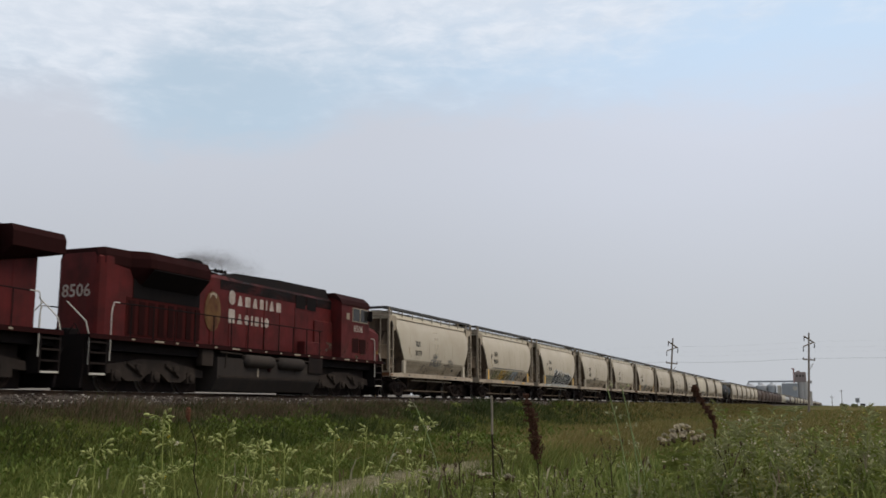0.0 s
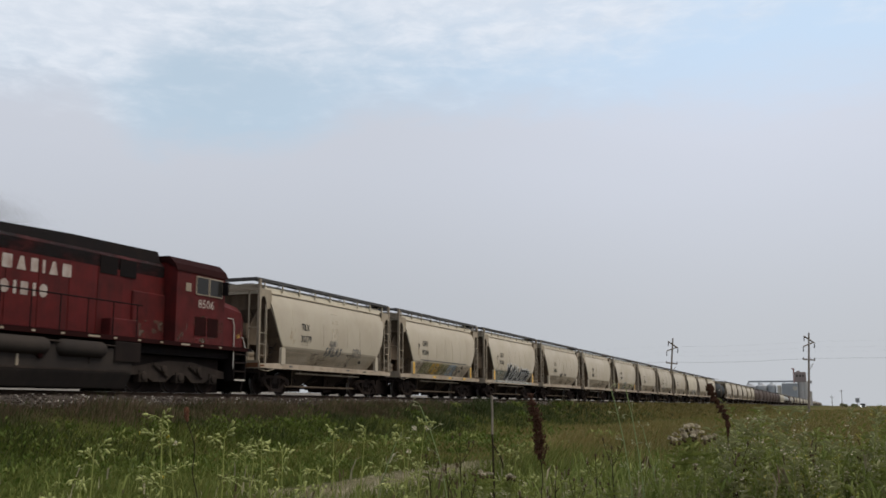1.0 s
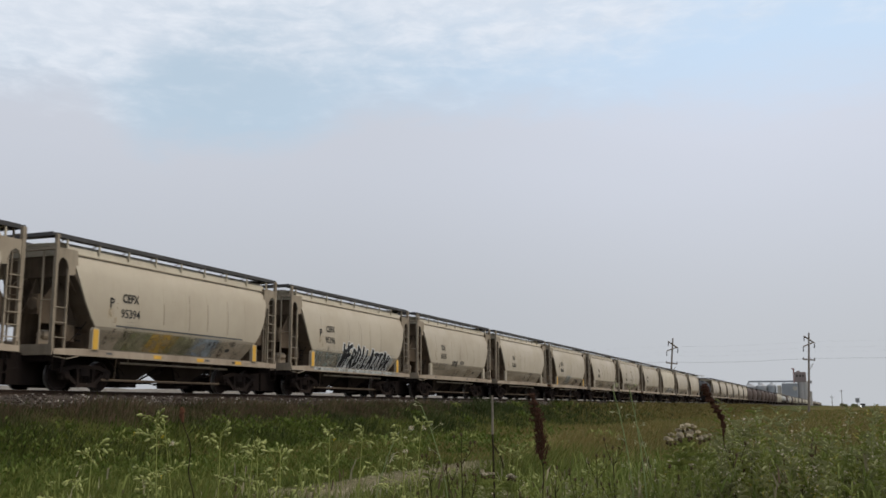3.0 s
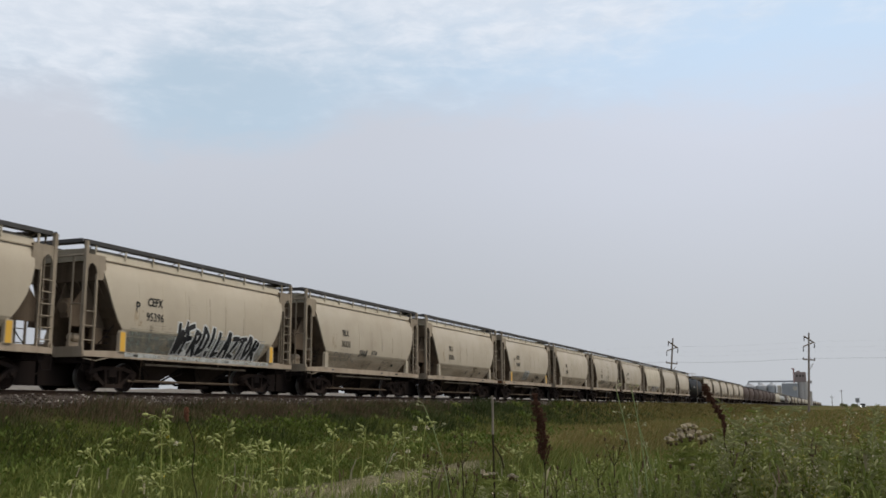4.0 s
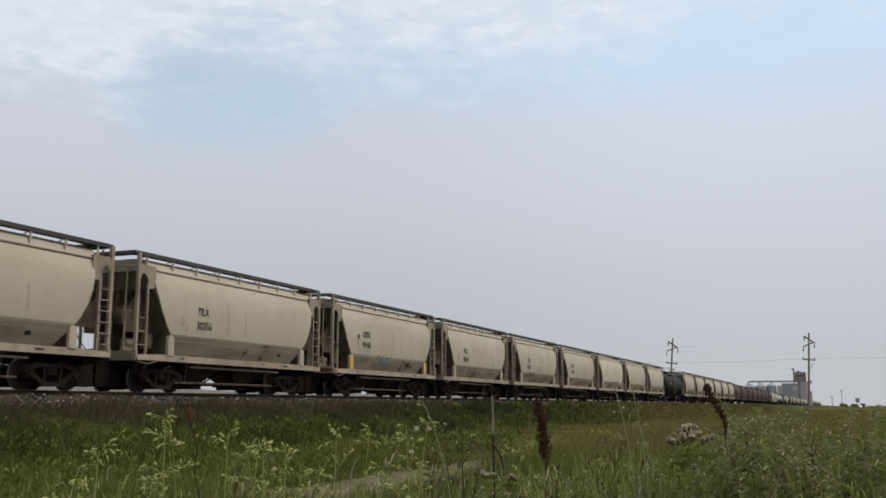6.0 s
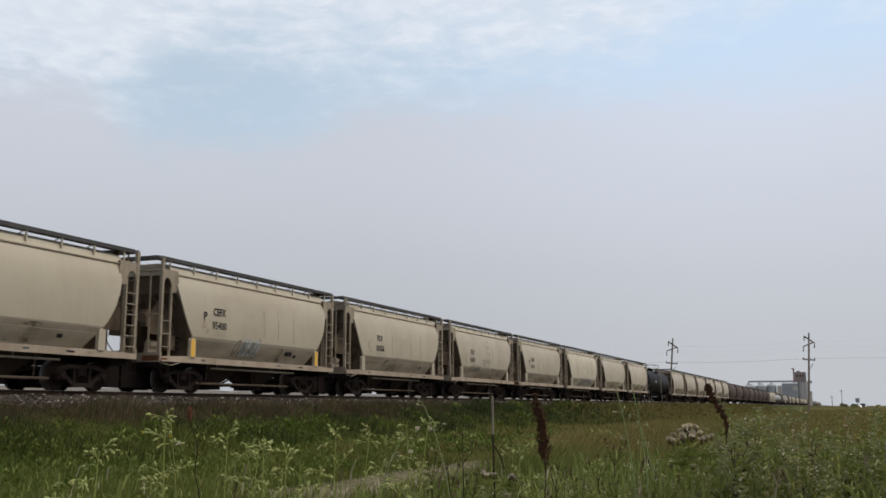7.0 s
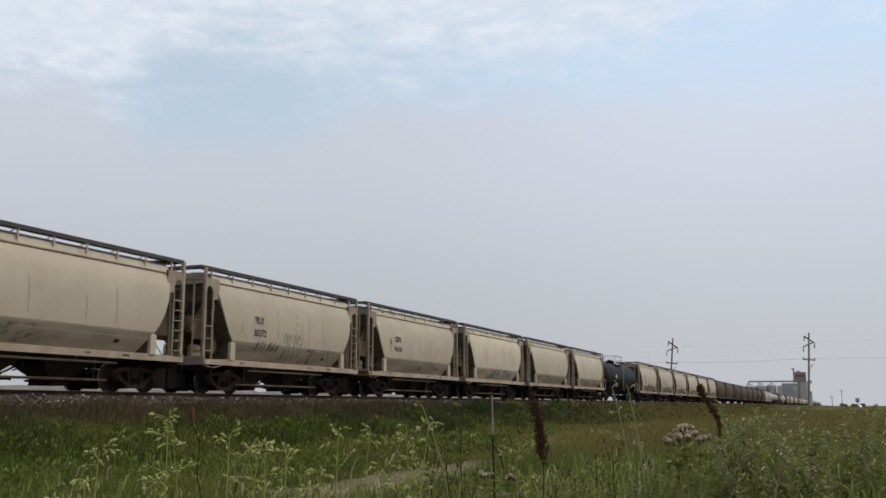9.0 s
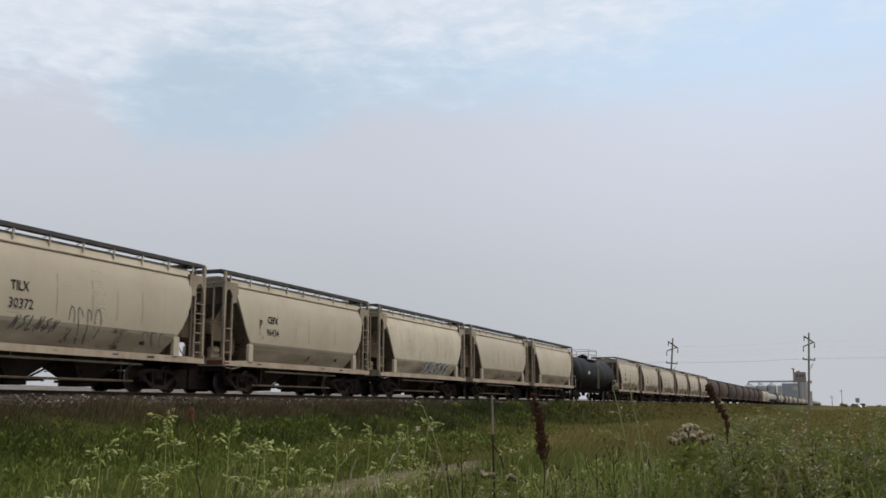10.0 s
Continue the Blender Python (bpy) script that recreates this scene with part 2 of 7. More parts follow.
# ---- mesh building ----
class Shape:
    """Collects vertices and faces of one part."""

    def __init__(self):
        self.v, self.f = [], []

    def add(self, verts, faces):
        k = len(self.v)
        self.v += [tuple(p) for p in verts]
        self.f += [tuple(i + k for i in f) for f in faces]
        return self

    def box(self, x0, x1, y0, y1, z0, z1):
        v = [(x, y, z) for z in (z0, z1) for y in (y0, y1) for x in (x0, x1)]
        return self.add(v, [(0, 2, 3, 1), (4, 5, 7, 6), (0, 1, 5, 4), (2, 6, 7, 3), (0, 4, 6, 2), (1, 3, 7, 5)])

    def soft_box(self, x0, x1, y0, y1, z0, z1, c):
        """A box whose upright edges and top edge are chamfered by c."""
        def ring(d, z):
            return [(x0 + c + d, y0 + d, z), (x1 - c - d, y0 + d, z), (x1 - d, y0 + c + d, z), (x1 - d, y1 - c - d, z),
                    (x1 - c - d, y1 - d, z), (x0 + c + d, y1 - d, z), (x0 + d, y1 - c - d, z), (x0 + d, y0 + c + d, z)]
        return self.rings([ring(0, z0), ring(0, z1 - c), ring(c * 0.8, z1)])

    def rings(self, rings, caps=True, closed=True):
        n, k = len(rings[0]), len(rings)
        faces = []
        for i in range(k - 1):
            for j in range(n if closed else n - 1):
                a, b = i * n + j, i * n + (j + 1) % n
                faces.append((a, b, b + n, a + n))
        if caps:
            faces += [tuple(range(n - 1, -1, -1)), tuple(range((k - 1) * n, k * n))]
        return self.add([p for r in rings for p in r], faces)

    def rod(self, p, q, r, n=6, r2=None):
        p, q = Vector(p), Vector(q)
        d = (q - p).normalized()
        a = d.orthogonal().normalized()
        b = d.cross(a)
        r2 = r if r2 is None else r2
        ring = lambda c, s: [c + (a * math.cos(2 * math.pi * i / n) + b * math.sin(2 * math.pi * i / n)) * s for i in range(n)]
        return self.rings([ring(p, r), ring(q, r2)])

    def path(self, pts, r, n=6, radii=None):
        pts = [Vector(p) for p in pts]
        rings, a = [], None
        for i, p in enumerate(pts):
            d = (pts[min(i + 1, len(pts) - 1)] - pts[max(i - 1, 0)]).normalized()
            a = d.orthogonal().normalized() if a is None else (a - d * a.dot(d)).normalized()
            b = d.cross(a)
            s = r if radii is None else radii[i]
            rings.append([p + (a * math.cos(2 * math.pi * k / n) + b * math.sin(2 * math.pi * k / n)) * s for k in range(n)])
        return self.rings(rings)

    def turned(self, axis_p, axis_d, profile, n=16):
        """A body of revolution: profile is (distance along the axis, radius) rows."""
        p, d = Vector(axis_p), Vector(axis_d).normalized()
        a = d.orthogonal().normalized()
        b = d.cross(a)
        return self.rings([[p + d * s + (a * math.cos(2 * math.pi * i / n) + b * math.sin(2 * math.pi * i / n)) * max(r, 1e-4) for i in range(n)] for s, r in profile])

    def slab(self, poly, plane, a, b):
        """A flat outline, in the plane 'xz', 'yz' or 'xy', given thickness from a to b."""
        put = {"xz": lambda u, w, d: (u, d, w), "yz": lambda u, w, d: (d, u, w), "xy": lambda u, w, d: (u, w, d)}[plane]
        return self.rings([[put(u, w, d) for u, w in poly] for d in (a, b)])

    def blob(self, c, rx, ry, rz, n=6, k=4):
        return self.rings([[(c[0] + rx * math.sin(math.pi * j / k) * math.cos(2 * math.pi * i / n), c[1] + ry * math.sin(math.pi * j / k) * math.sin(2 * math.pi * i / n),
                             c[2] + rz * math.cos(math.pi * j / k)) for i in range(n)] for j in (0.12, *range(1, k), k - 0.12)])

    def mesh(self, name, material, smooth=0):
        me = bpy.data.meshes.new(name)
        me.from_pydata(self.v, [], self.f)
        bm = bmesh.new()
        bm.from_mesh(me)
        bmesh.ops.recalc_face_normals(bm, faces=bm.faces)
        bm.to_mesh(me)
        bm.free()
        me.materials.append(material)
        if smooth:
            me.polygons.foreach_set("use_smooth", [True] * len(me.polygons))
            me.set_sharp_from_angle(angle=radians(smooth))
        return me


def part(name, shape, material, parent, label="", at=None, smooth=0):
    """Links a shape (or a ready mesh) as one mesh object under a thing or part."""
    me = shape if isinstance(shape, bpy.types.Mesh) else shape.mesh(name, material, smooth)
    ob = new(name, me)
    ob.parent = parent
    if at is not None:
        ob.location = at
    if label:
        tagged(ob, label)
    return ob


def thing(name, label, category, group="", at=(0, 0, 0), kind=""):
    ob = new(name)
    ob.location = at
    return tagged(ob, label, category, group, kind)


def single(name, shape, material, label, category, kind="", group="", at=(0, 0, 0), smooth=0):
    me = shape if isinstance(shape, bpy.types.Mesh) else shape.mesh(name, material, smooth)
    ob = new(name, me)
    ob.location = at
    return tagged(ob, label, category, group, kind)


# ---- land: one sheet to the horizon ----
def smooth(a, b, x):
    t = min(max((x - a) / (b - a), 0), 1)
    return t * t * (3 - 2 * t)


def land_z(x, y):
    """Height of the ground: a shallow ditch, the grassy bank up to the roadbed, and level fields."""
    bank = smooth(15.2, 20.0, y) * (1 - smooth(25.5, 30.5, y))
    ditch = -0.28 * math.exp(-((y - 14.2) / 2.2) ** 2)
    rough = 0.10 * noise.noise(Vector((x * 0.10, y * 0.16, 3.0))) + 0.05 * noise.noise(Vector((x * 0.45, y * 0.5, 8.0)))
    near = math.exp(-((y - 22.7) / 2.5) ** 4)
    far = smooth(150, 900, math.hypot(x, y))
    return 1.22 * bank + ditch * (1 - far) + rough * (1 - near) * (1 - 0.8 * far)


def land_sheet():
    xs = sorted({*[-4000, -2000, -1000, -500, -250, -140, -80, -50, -30, -20, -12], *[-8 + i * 0.8 for i in range(140)], *[104 + i * 4 for i in range(60)],
                 *[344 + i * 40 for i in range(30)], 1600, 1800, 2200, 2800, 3600, 4600})
    ys = sorted({*[-3000, -1500, -700, -350, -160, -80, -40, -20, -10], *[-6 + i * 0.7 for i in range(56)], *[33.5 + i * 6 for i in range(12)], 120, 170, 260, 420, 700, 1200, 2400, 4500})
    s = Shape()
    s.v = [(x, y, land_z(x, y)) for y in ys for x in xs]
    n = len(xs)
    s.f = [(j * n + i, j * n + i + 1, (j + 1) * n + i + 1, (j + 1) * n + i) for j in range(len(ys) - 1) for i in range(n - 1)]
    return s


def grass_ground():
    m, N, L, bsdf = nodes_of("grassy_soil")
    tc = N.new("ShaderNodeTexCoord")
    vec = tc.outputs["Object"]
    big = noise_tex(N, L, vec, 0.06, 5, 0.6, (0.6, 1.6, 1))
    mid = noise_tex(N, L, vec, 0.5, 6, 0.65)
    fine = noise_tex(N, L, vec, 9.0, 5, 0.7)
    sep = wired(N, L, "ShaderNodeSeparateXYZ", ((0, vec),))
    col = blend(N, L, span(N, L, big, 0.40, 0.62), (0.040, 0.052, 0.008), (0.085, 0.078, 0.016))
    dry = wired(N, L, "ShaderNodeMath", ((0, span(N, L, sep.outputs[0], 20, 60)), (1, span(N, L, sep.outputs[1], 17, 9))))
    dry.operation = "MULTIPLY"
    col = blend(N, L, dry.outputs[0], col, (0.11, 0.085, 0.022))
    col = blend(N, L, span(N, L, mid, 0.45, 0.72, 0, 0.7), col, (0.020, 0.034, 0.007))
    col = blend(N, L, span(N, L, fine, 0.35, 0.7, 0, 0.6), col, (0.034, 0.028, 0.014))
    # short worn patches of pale straw beside the ditch
    near, off = span(N, L, sep.outputs[1], 5.4, 6.4), span(N, L, sep.outputs[1], 8.0, 7.0)
    strip = wired(N, L, "ShaderNodeMath", ((0, near), (1, off)))
    strip.operation = "MULTIPLY"
    ends = wired(N, L, "ShaderNodeMath", ((0, span(N, L, sep.outputs[0], 10.5, 12.5)), (1, span(N, L, sep.outputs[0], 23, 18))))
    ends.operation = "MULTIPLY"
    both = wired(N, L, "ShaderNodeMath", ((0, strip.outputs[0]), (1, ends.outputs[0])))
    both.operation = "MULTIPLY"
    patch = wired(N, L, "ShaderNodeMath", ((0, both.outputs[0]), (1, span(N, L, mid, 0.30, 0.5))))
    patch.operation = "MULTIPLY"
    col = blend(N, L, patch.outputs[0], col, (0.17, 0.14, 0.085))
    L.new(col, bsdf.inputs["Base Color"])
    bsdf.inputs["Roughness"].default_value = 0.95
    bsdf.inputs["Specular IOR Level"].default_value = 0.05
    b = wired(N, L, "ShaderNodeBump", (("Height", fine), ("Strength", 0.8), ("Distance", 0.08)))
    L.new(b.outputs[0], bsdf.inputs["Normal"])
    return m


GROUND = grass_ground()
single("ground", land_sheet(), GROUND, "rough green and olive prairie grassland with a shallow ditch", "ground", "structure", smooth=60)


# ---- roadbed and track ----
def gravel():
    m, N, L, bsdf = nodes_of("grey_brown_ballast")
    tc = N.new("ShaderNodeTexCoord")
    geo = N.new("ShaderNodeNewGeometry")
    fine = noise_tex(N, L, tc.outputs["Object"], 14.0, 4, 0.7)
    big = noise_tex(N, L, tc.outputs["Object"], 0.8, 4, 0.6)
    col = blend(N, L, span(N, L, fine, 0.3, 0.7), (0.040, 0.031, 0.026), (0.125, 0.102, 0.085))
    col = blend(N, L, span(N, L, geo.outputs["Random Per Island"], 0, 1, 0, 0.6), col, (0.03, 0.025, 0.022))
    col = blend(N, L, span(N, L, big, 0.4, 0.7, 0, 0.5), col, (0.05, 0.035, 0.026))
    col = blend(N, L, span(N, L, geo.outputs["Random Per Island"], 0.86, 0.92, 0, 0.85), col, (0.34, 0.30, 0.26))
    L.new(col, bsdf.inputs["Base Color"])
    bsdf.inputs["Roughness"].default_value = 0.95
    bsdf.inputs["Specular IOR Level"].default_value = 0.05
    b = wired(N, L, "ShaderNodeBump", (("Height", fine), ("Strength", 0.7), ("Distance", 0.05)))
    L.new(b.outputs[0], bsdf.inputs["Normal"])
    return m


BALLAST = gravel()
FAR_X = 2600.0


def roadbed():
    prof = [(-3.6, 1.0), (-2.9, 1.28), (-1.75, RAIL_Z - 0.20), (-1.35, RAIL_Z - 0.175), (1.35, RAIL_Z - 0.175), (1.75, RAIL_Z - 0.20), (2.9, 1.28), (3.6, 1.0)]
    xs = [-200, -60, *[-20 + i * 1.0 for i in range(120)], *[110 + i * 20 for i in range(20)], 700, 1200, FAR_X]
    rings = []
    for x in xs:
        rings.append([(x, TRACK_Y + y + 0.12 * noise.noise(Vector((x * 0.6, y * 3, 0))), z + 0.05 * noise.noise(Vector((x * 0.9, y * 2, 5)))) for y, z in prof])
    return Shape().rings(rings, caps=False, closed=False)


single("ballast_bed", roadbed(), BALLAST, "grey-brown crushed stone ballast shoulder of the railway", "ballast", "structure", smooth=50)


def gravel_berm():
    """A low windrow of pale gravel beyond the track."""
    xs = [-80, -30, *[-20 + i * 0.8 for i in range(190)], *[134 + i * 12 for i in range(30)], 700]
    prof = [(4.2, 1.0), (5.4, 1.62), (6.2, 1.97), (7.4, 2.03), (8.4, 1.6), (10.5, 0.2)]
    return Shape().rings([[(x, TRACK_Y + y + 0.2 * noise.noise(Vector((x * 0.4, y, 2))), z + (0.09 * noise.noise(Vector((x * 0.7, y, 9))) + 0.05 * noise.noise(Vector((x * 2.3, y, 4))) if z > 1.5 else 0)) for y, z in prof] for x in xs], caps=False, closed=False)


PALE_GRAVEL = worn("pale_gravel", (0.19, 0.172, 0.155), (0.09, 0.080, 0.070), 0.95, amount=0.8, grain=20.0, streak=0.2, bump=0.5, grain_size=12)
single("gravel_bank", gravel_berm(), PALE_GRAVEL, "low bank of pale gravel beyond the railway track", "gravel bank", "structure", smooth=50)


def loose_stones():
    """Crushed stones lying on the near shoulder, too many to count."""
    rng = random.Random(4)
    s = Shape()
    for _ in range(9000):
        x = 8 + 75 * rng.random() ** 1.5
        y = -3.3 + 1.75 * rng.random()
        z = 1.28 + (y + 2.9) * (RAIL_Z - 0.20 - 1.28) / 1.15 if y > -2.9 else 1.28 + (y + 2.9) * 0.4
        r = rng.uniform(0.025, 0.06)
        a = [Vector((rng.uniform(-1, 1), rng.uniform(-1, 1), rng.uniform(-0.7, 0.9))).normalized() * r for _ in range(4)]
        c = Vector((x, TRACK_Y + y, z + r * 0.4))
        top, w = c + Vector((0, 0, r * 0.8)), c - Vector((0, 0, r * 0.8))
        ring = [c + Vector((math.cos(k * math.pi / 2 + a[0].x * 20) * r * rng.uniform(0.7, 1.3), math.sin(k * math.pi / 2 + a[0].x * 20) * r * rng.uniform(0.7, 1.3), a[k].z * 0.5)) for k in range(4)]
        s.add([top, *ring, w], [(0, 1, 2), (0, 2, 3), (0, 3, 4), (0, 4, 1), (5, 2, 1), (5, 3, 2), (5, 4, 3), (5, 1, 4)])
    me = bpy.data.meshes.new("loose_stones")
    me.from_pydata(s.v, [], s.f)
    me.materials.append(BALLAST)
    return me


single("loose_stones", loose_stones(), BALLAST, "loose grey crushed stones on the ballast shoulder", "gravel", "stuff")

track = thing("railway_track", "single railway track with rusty rails on wooden sleepers", "railway track", kind="structure", at=(0, TRACK_Y, RAIL_Z))


def rail_shape(y):
    prof = [(-0.07, -0.17), (0.07, -0.17), (0.07, -0.155), (0.012, -0.13), (0.012, -0.045), (0.036, -0.035), (0.036, -0.006), (0.028, 0), (-0.028, 0), (-0.036, -0.006), (-0.036, -0.035),
            (-0.012, -0.045), (-0.012, -0.13), (-0.07, -0.155)]
    return Shape().rings([[(x, y + a, b) for a, b in prof] for x in (-150, FAR_X)])


for y in (-0.7525, 0.7525):
    r = part("rail", rail_shape(y), STEEL, track)
    part("railhead", Shape().box(-150, FAR_X, y - 0.024, y + 0.024, 0.0005, 0.004), RAILTOP, r, "shiny worn railhead")
TIE_MESH = Shape().soft_box(-0.11, 0.11, -1.3, 1.3, -0.35, -0.165, 0.012).mesh("sleeper", TIE)


# ---- the train: local x along the track (+x backwards), -y the near side, z up from the railhead ----
WHEEL_R = 0.46


def wheelset_mesh(r=WHEEL_R, half=0.7525):
    s = Shape()
    for k in (-1, 1):
        prof = [(-0.02, 0.10), (-0.02, 0.12), (0.0, r * 0.55), (-0.01, r * 0.82), (-0.055, r * 0.86), (-0.055, r), (0.055, r + 0.003), (0.06, r + 0.03), (0.085, r + 0.03), (0.085, r * 0.84), (0.03, r * 0.8), (0.04, 0.12), (0.06, 0.10)]
        s.turned((0, k * half, 0), (0, -k, 0), prof, 24)
        for a in range(6):
            c, d = math.cos(a * math.pi / 3), math.sin(a * math.pi / 3)
            s.rod((c * r * 0.42, k * half + k * 0.02, d * r * 0.42), (c * r * 0.42, k * half + k * 0.035, d * r * 0.42), 0.03, 6)
    s.rod((0, -1.02, 0), (0, 1.02, 0), 0.075, 10)
    me = s.mesh("wheelset", WHEEL, 40)
    me.materials.append(TREAD)
    for p in me.polygons:
        if all(math.hypot(me.vertices[v].co.x, me.vertices[v].co.z) > r * 0.99 for v in p.vertices):
            p.material_index = 1
    return me


WHEELSET = wheelset_mesh()
WHEELSET_BIG = wheelset_mesh(0.533)


def side_frame_shape(y, base=0.89):
    """Cast three-piece truck side: arched top bar, sagging tension bar, columns and bearing boxes."""
    s = Shape()
    a, b = y - 0.07, y + 0.07
    s.slab([(-base - 0.26, 0.50), (-base - 0.2, 0.66), (-0.5, 0.80), (0.5, 0.80), (base + 0.2, 0.66), (base + 0.26, 0.50), (base + 0.05, 0.56), (0.48, 0.68), (-0.48, 0.68), (-base - 0.05, 0.56)], "xz", a, b)
    for k in (-1, 1):
        s.slab([(k * (base - 0.08), 0.58), (k * (base + 0.02), 0.50), (k * 0.40, 0.14), (k * 0.34, 0.24)], "xz", a, b)
        s.slab([(k * 0.30, 0.70), (k * 0.40, 0.70), (k * 0.36, 0.2), (k * 0.26, 0.2)], "xz", a, b)
        s.box(k * base - 0.15, k * base + 0.15, y - 0.09, y + 0.09, 0.33, 0.58)
        s.turned((k * base, y - 0.17, 0.46), (0, 1, 0), [(0, 0.05), (0.01, 0.10), (0.06, 0.12), (0.2, 0.12)], 12)
        for i in range(3):
            t = i * 2.1
            s.rod((k * base + 0.06 * math.cos(t), y - 0.19, 0.46 + 0.06 * math.sin(t)), (k * base + 0.06 * math.cos(t), y - 0.15, 0.46 + 0.06 * math.sin(t)), 0.018, 5)
    s.slab([(-0.46, 0.11), (0.46, 0.11), (0.38, 0.24), (-0.38, 0.24)], "xz", y - 0.12, y + 0.12)
    return s


def spring_shape(y):
    s = Shape()
    for x in (-0.17, 0.0, 0.17):
        for k in range(5):
            z = 0.25 + k * 0.062
            s.turned((x, y, z), (0, 0, 1), [(0, 0.055), (0.012, 0.075), (0.03, 0.075), (0.042, 0.055)], 8)
    return s


TRUCK_FRAME = {y: side_frame_shape(y).mesh("side_frame", TRUCK) for y in (-1.0, 1.0)}
TRUCK_SPRING = {y: spring_shape(y).mesh("spring_group", RUST_BLACK) for y in (-1.0, 1.0)}
TRUCK_BOLSTER = Shape().soft_box(-0.2, 0.2, -1.08, 1.08, 0.46, 0.74, 0.04).mesh("bolster", TRUCK)
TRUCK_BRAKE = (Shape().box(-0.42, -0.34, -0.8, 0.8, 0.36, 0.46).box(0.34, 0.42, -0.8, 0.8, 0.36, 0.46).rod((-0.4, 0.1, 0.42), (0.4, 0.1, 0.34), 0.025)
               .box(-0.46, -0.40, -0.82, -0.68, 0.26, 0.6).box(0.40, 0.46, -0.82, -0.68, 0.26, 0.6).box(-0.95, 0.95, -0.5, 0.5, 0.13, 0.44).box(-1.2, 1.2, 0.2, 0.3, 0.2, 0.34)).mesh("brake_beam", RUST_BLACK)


def add_truck(car, x, base=0.89, full=True):
    t = part("truck", TRUCK_BOLSTER, None, car, "rust-brown three-piece freight truck", (x, 0, -RIDE))
    for y in (-1.0, 1.0):
        part("side_frame", TRUCK_FRAME[y], None, t)
        if full:
            tagged(part("spring_group", TRUCK_SPRING[y], None, t), kind="stuff")
    if full:
        part("brake_beam", TRUCK_BRAKE, None, t)
    for k in (-1, 1):
        w = part("wheelset", WHEELSET, None, t)
        w.matrix_parent_inverse = Matrix.Translation((k * base, 0, WHEEL_R))
    return t


COUPLER = (Shape().box(-0.1, 0.55, -0.09, 0.09, -0.11, 0.11).slab([(-0.32, -0.16), (-0.1, -0.17), (-0.02, -0.1), (-0.02, 0.12), (-0.14, 0.2), (-0.2, 0.08), (-0.34, 0.05)], "xy", -0.15, 0.15)
           .path([(0.3, -0.3, -0.1), (0.1, -0.33, -0.35), (-0.15, -0.32, -0.45), (-0.35, -0.3, -0.38)], 0.025, 6)).mesh("coupler", RUST_BLACK)


def add_couplers(car, half, z=0.86):
    a = part("coupler", COUPLER, None, car, at=(-half + 0.05, 0, z))
    b = part("coupler", COUPLER, None, car, at=(half - 0.05, 0, z))
    b.rotation_euler = (0, 0, math.pi)


# slope sheets face down; that shade is put into this darker colour
SLOPE = worn("stained_shaded_slope_sheet", (0.125, 0.095, 0.068), (0.045, 0.033, 0.025), 0.7, amount=0.8)
SEAM = worn("painted_weld_seam", (0.50, 0.42, 0.305), (0.36, 0.285, 0.20), 0.6, amount=0.5)
# cross-section of the rounded hopper side, from eave to sill
SIDE_SECTION = [(1.25, 4.10), (1.39, 3.88), (1.50, 3.50), (1.568, 3.05), (1.59, 2.6), (1.583, 2.2), (1.565, 1.95), (1.54, 1.89), (1.48, 1.73), (1.39, 1.54), (1.29, 1.36), (1.22, 1.22)]
END_X = [(4.2, 5.36), (3.8, 5.37), (3.4, 5.30), (3.0, 5.16), (2.6, 4.98), (2.2, 4.73), (1.9, 4.48), (1.55, 4.17), (1.2, 3.92)]


def end_x(z):
    for (z1, x1), (z0, x0) in zip(END_X, END_X[1:]):
        if z >= z0:
            return x0 + (x1 - x0) * (z - z0) / (z1 - z0)
    return END_X[-1][1]


def side_sheet(k):
    """One curved side of a hopper body, 5 cm thick, its ends sweeping in towards the sill."""
    s = Shape()
    us = [-1, -0.9, -0.6, -0.3, 0, 0.3, 0.6, 0.9, 1]
    rings = []
    for u in us:
        out = [(u * end_x(z), k * y, z) for y, z in SIDE_SECTION]
        rings.append(out + [(u * end_x(z), k * (y - 0.05), z) for y, z in reversed(SIDE_SECTION)])
    return s.rings(rings)


def seam_shape(k, x):
    sec = SIDE_SECTION[2:7]
    return Shape().rings([[(x - 0.012, k * (y - 0.01), z), (x - 0.007, k * (y + 0.003), z), (x + 0.007, k * (y + 0.003), z), (x + 0.012, k * (y - 0.01), z)] for y, z in sec])


def hopper_bay(x):
    s = Shape()
    top = [(x - 1.5, -1.2, 1.2), (x + 1.5, -1.2, 1.2), (x + 1.5, 1.2, 1.2), (x - 1.5, 1.2, 1.2)]
    mid = [(x - 1.25, -0.9, 1.0), (x + 1.25, -0.9, 1.0), (x + 1.25, 0.9, 1.0), (x - 1.25, 0.9, 1.0)]
    low = [(x - 0.36, -0.34, 0.30), (x + 0.36, -0.34, 0.30), (x + 0.36, 0.34, 0.30), (x - 0.36, 0.34, 0.30)]
    return s.rings([top, mid, low])


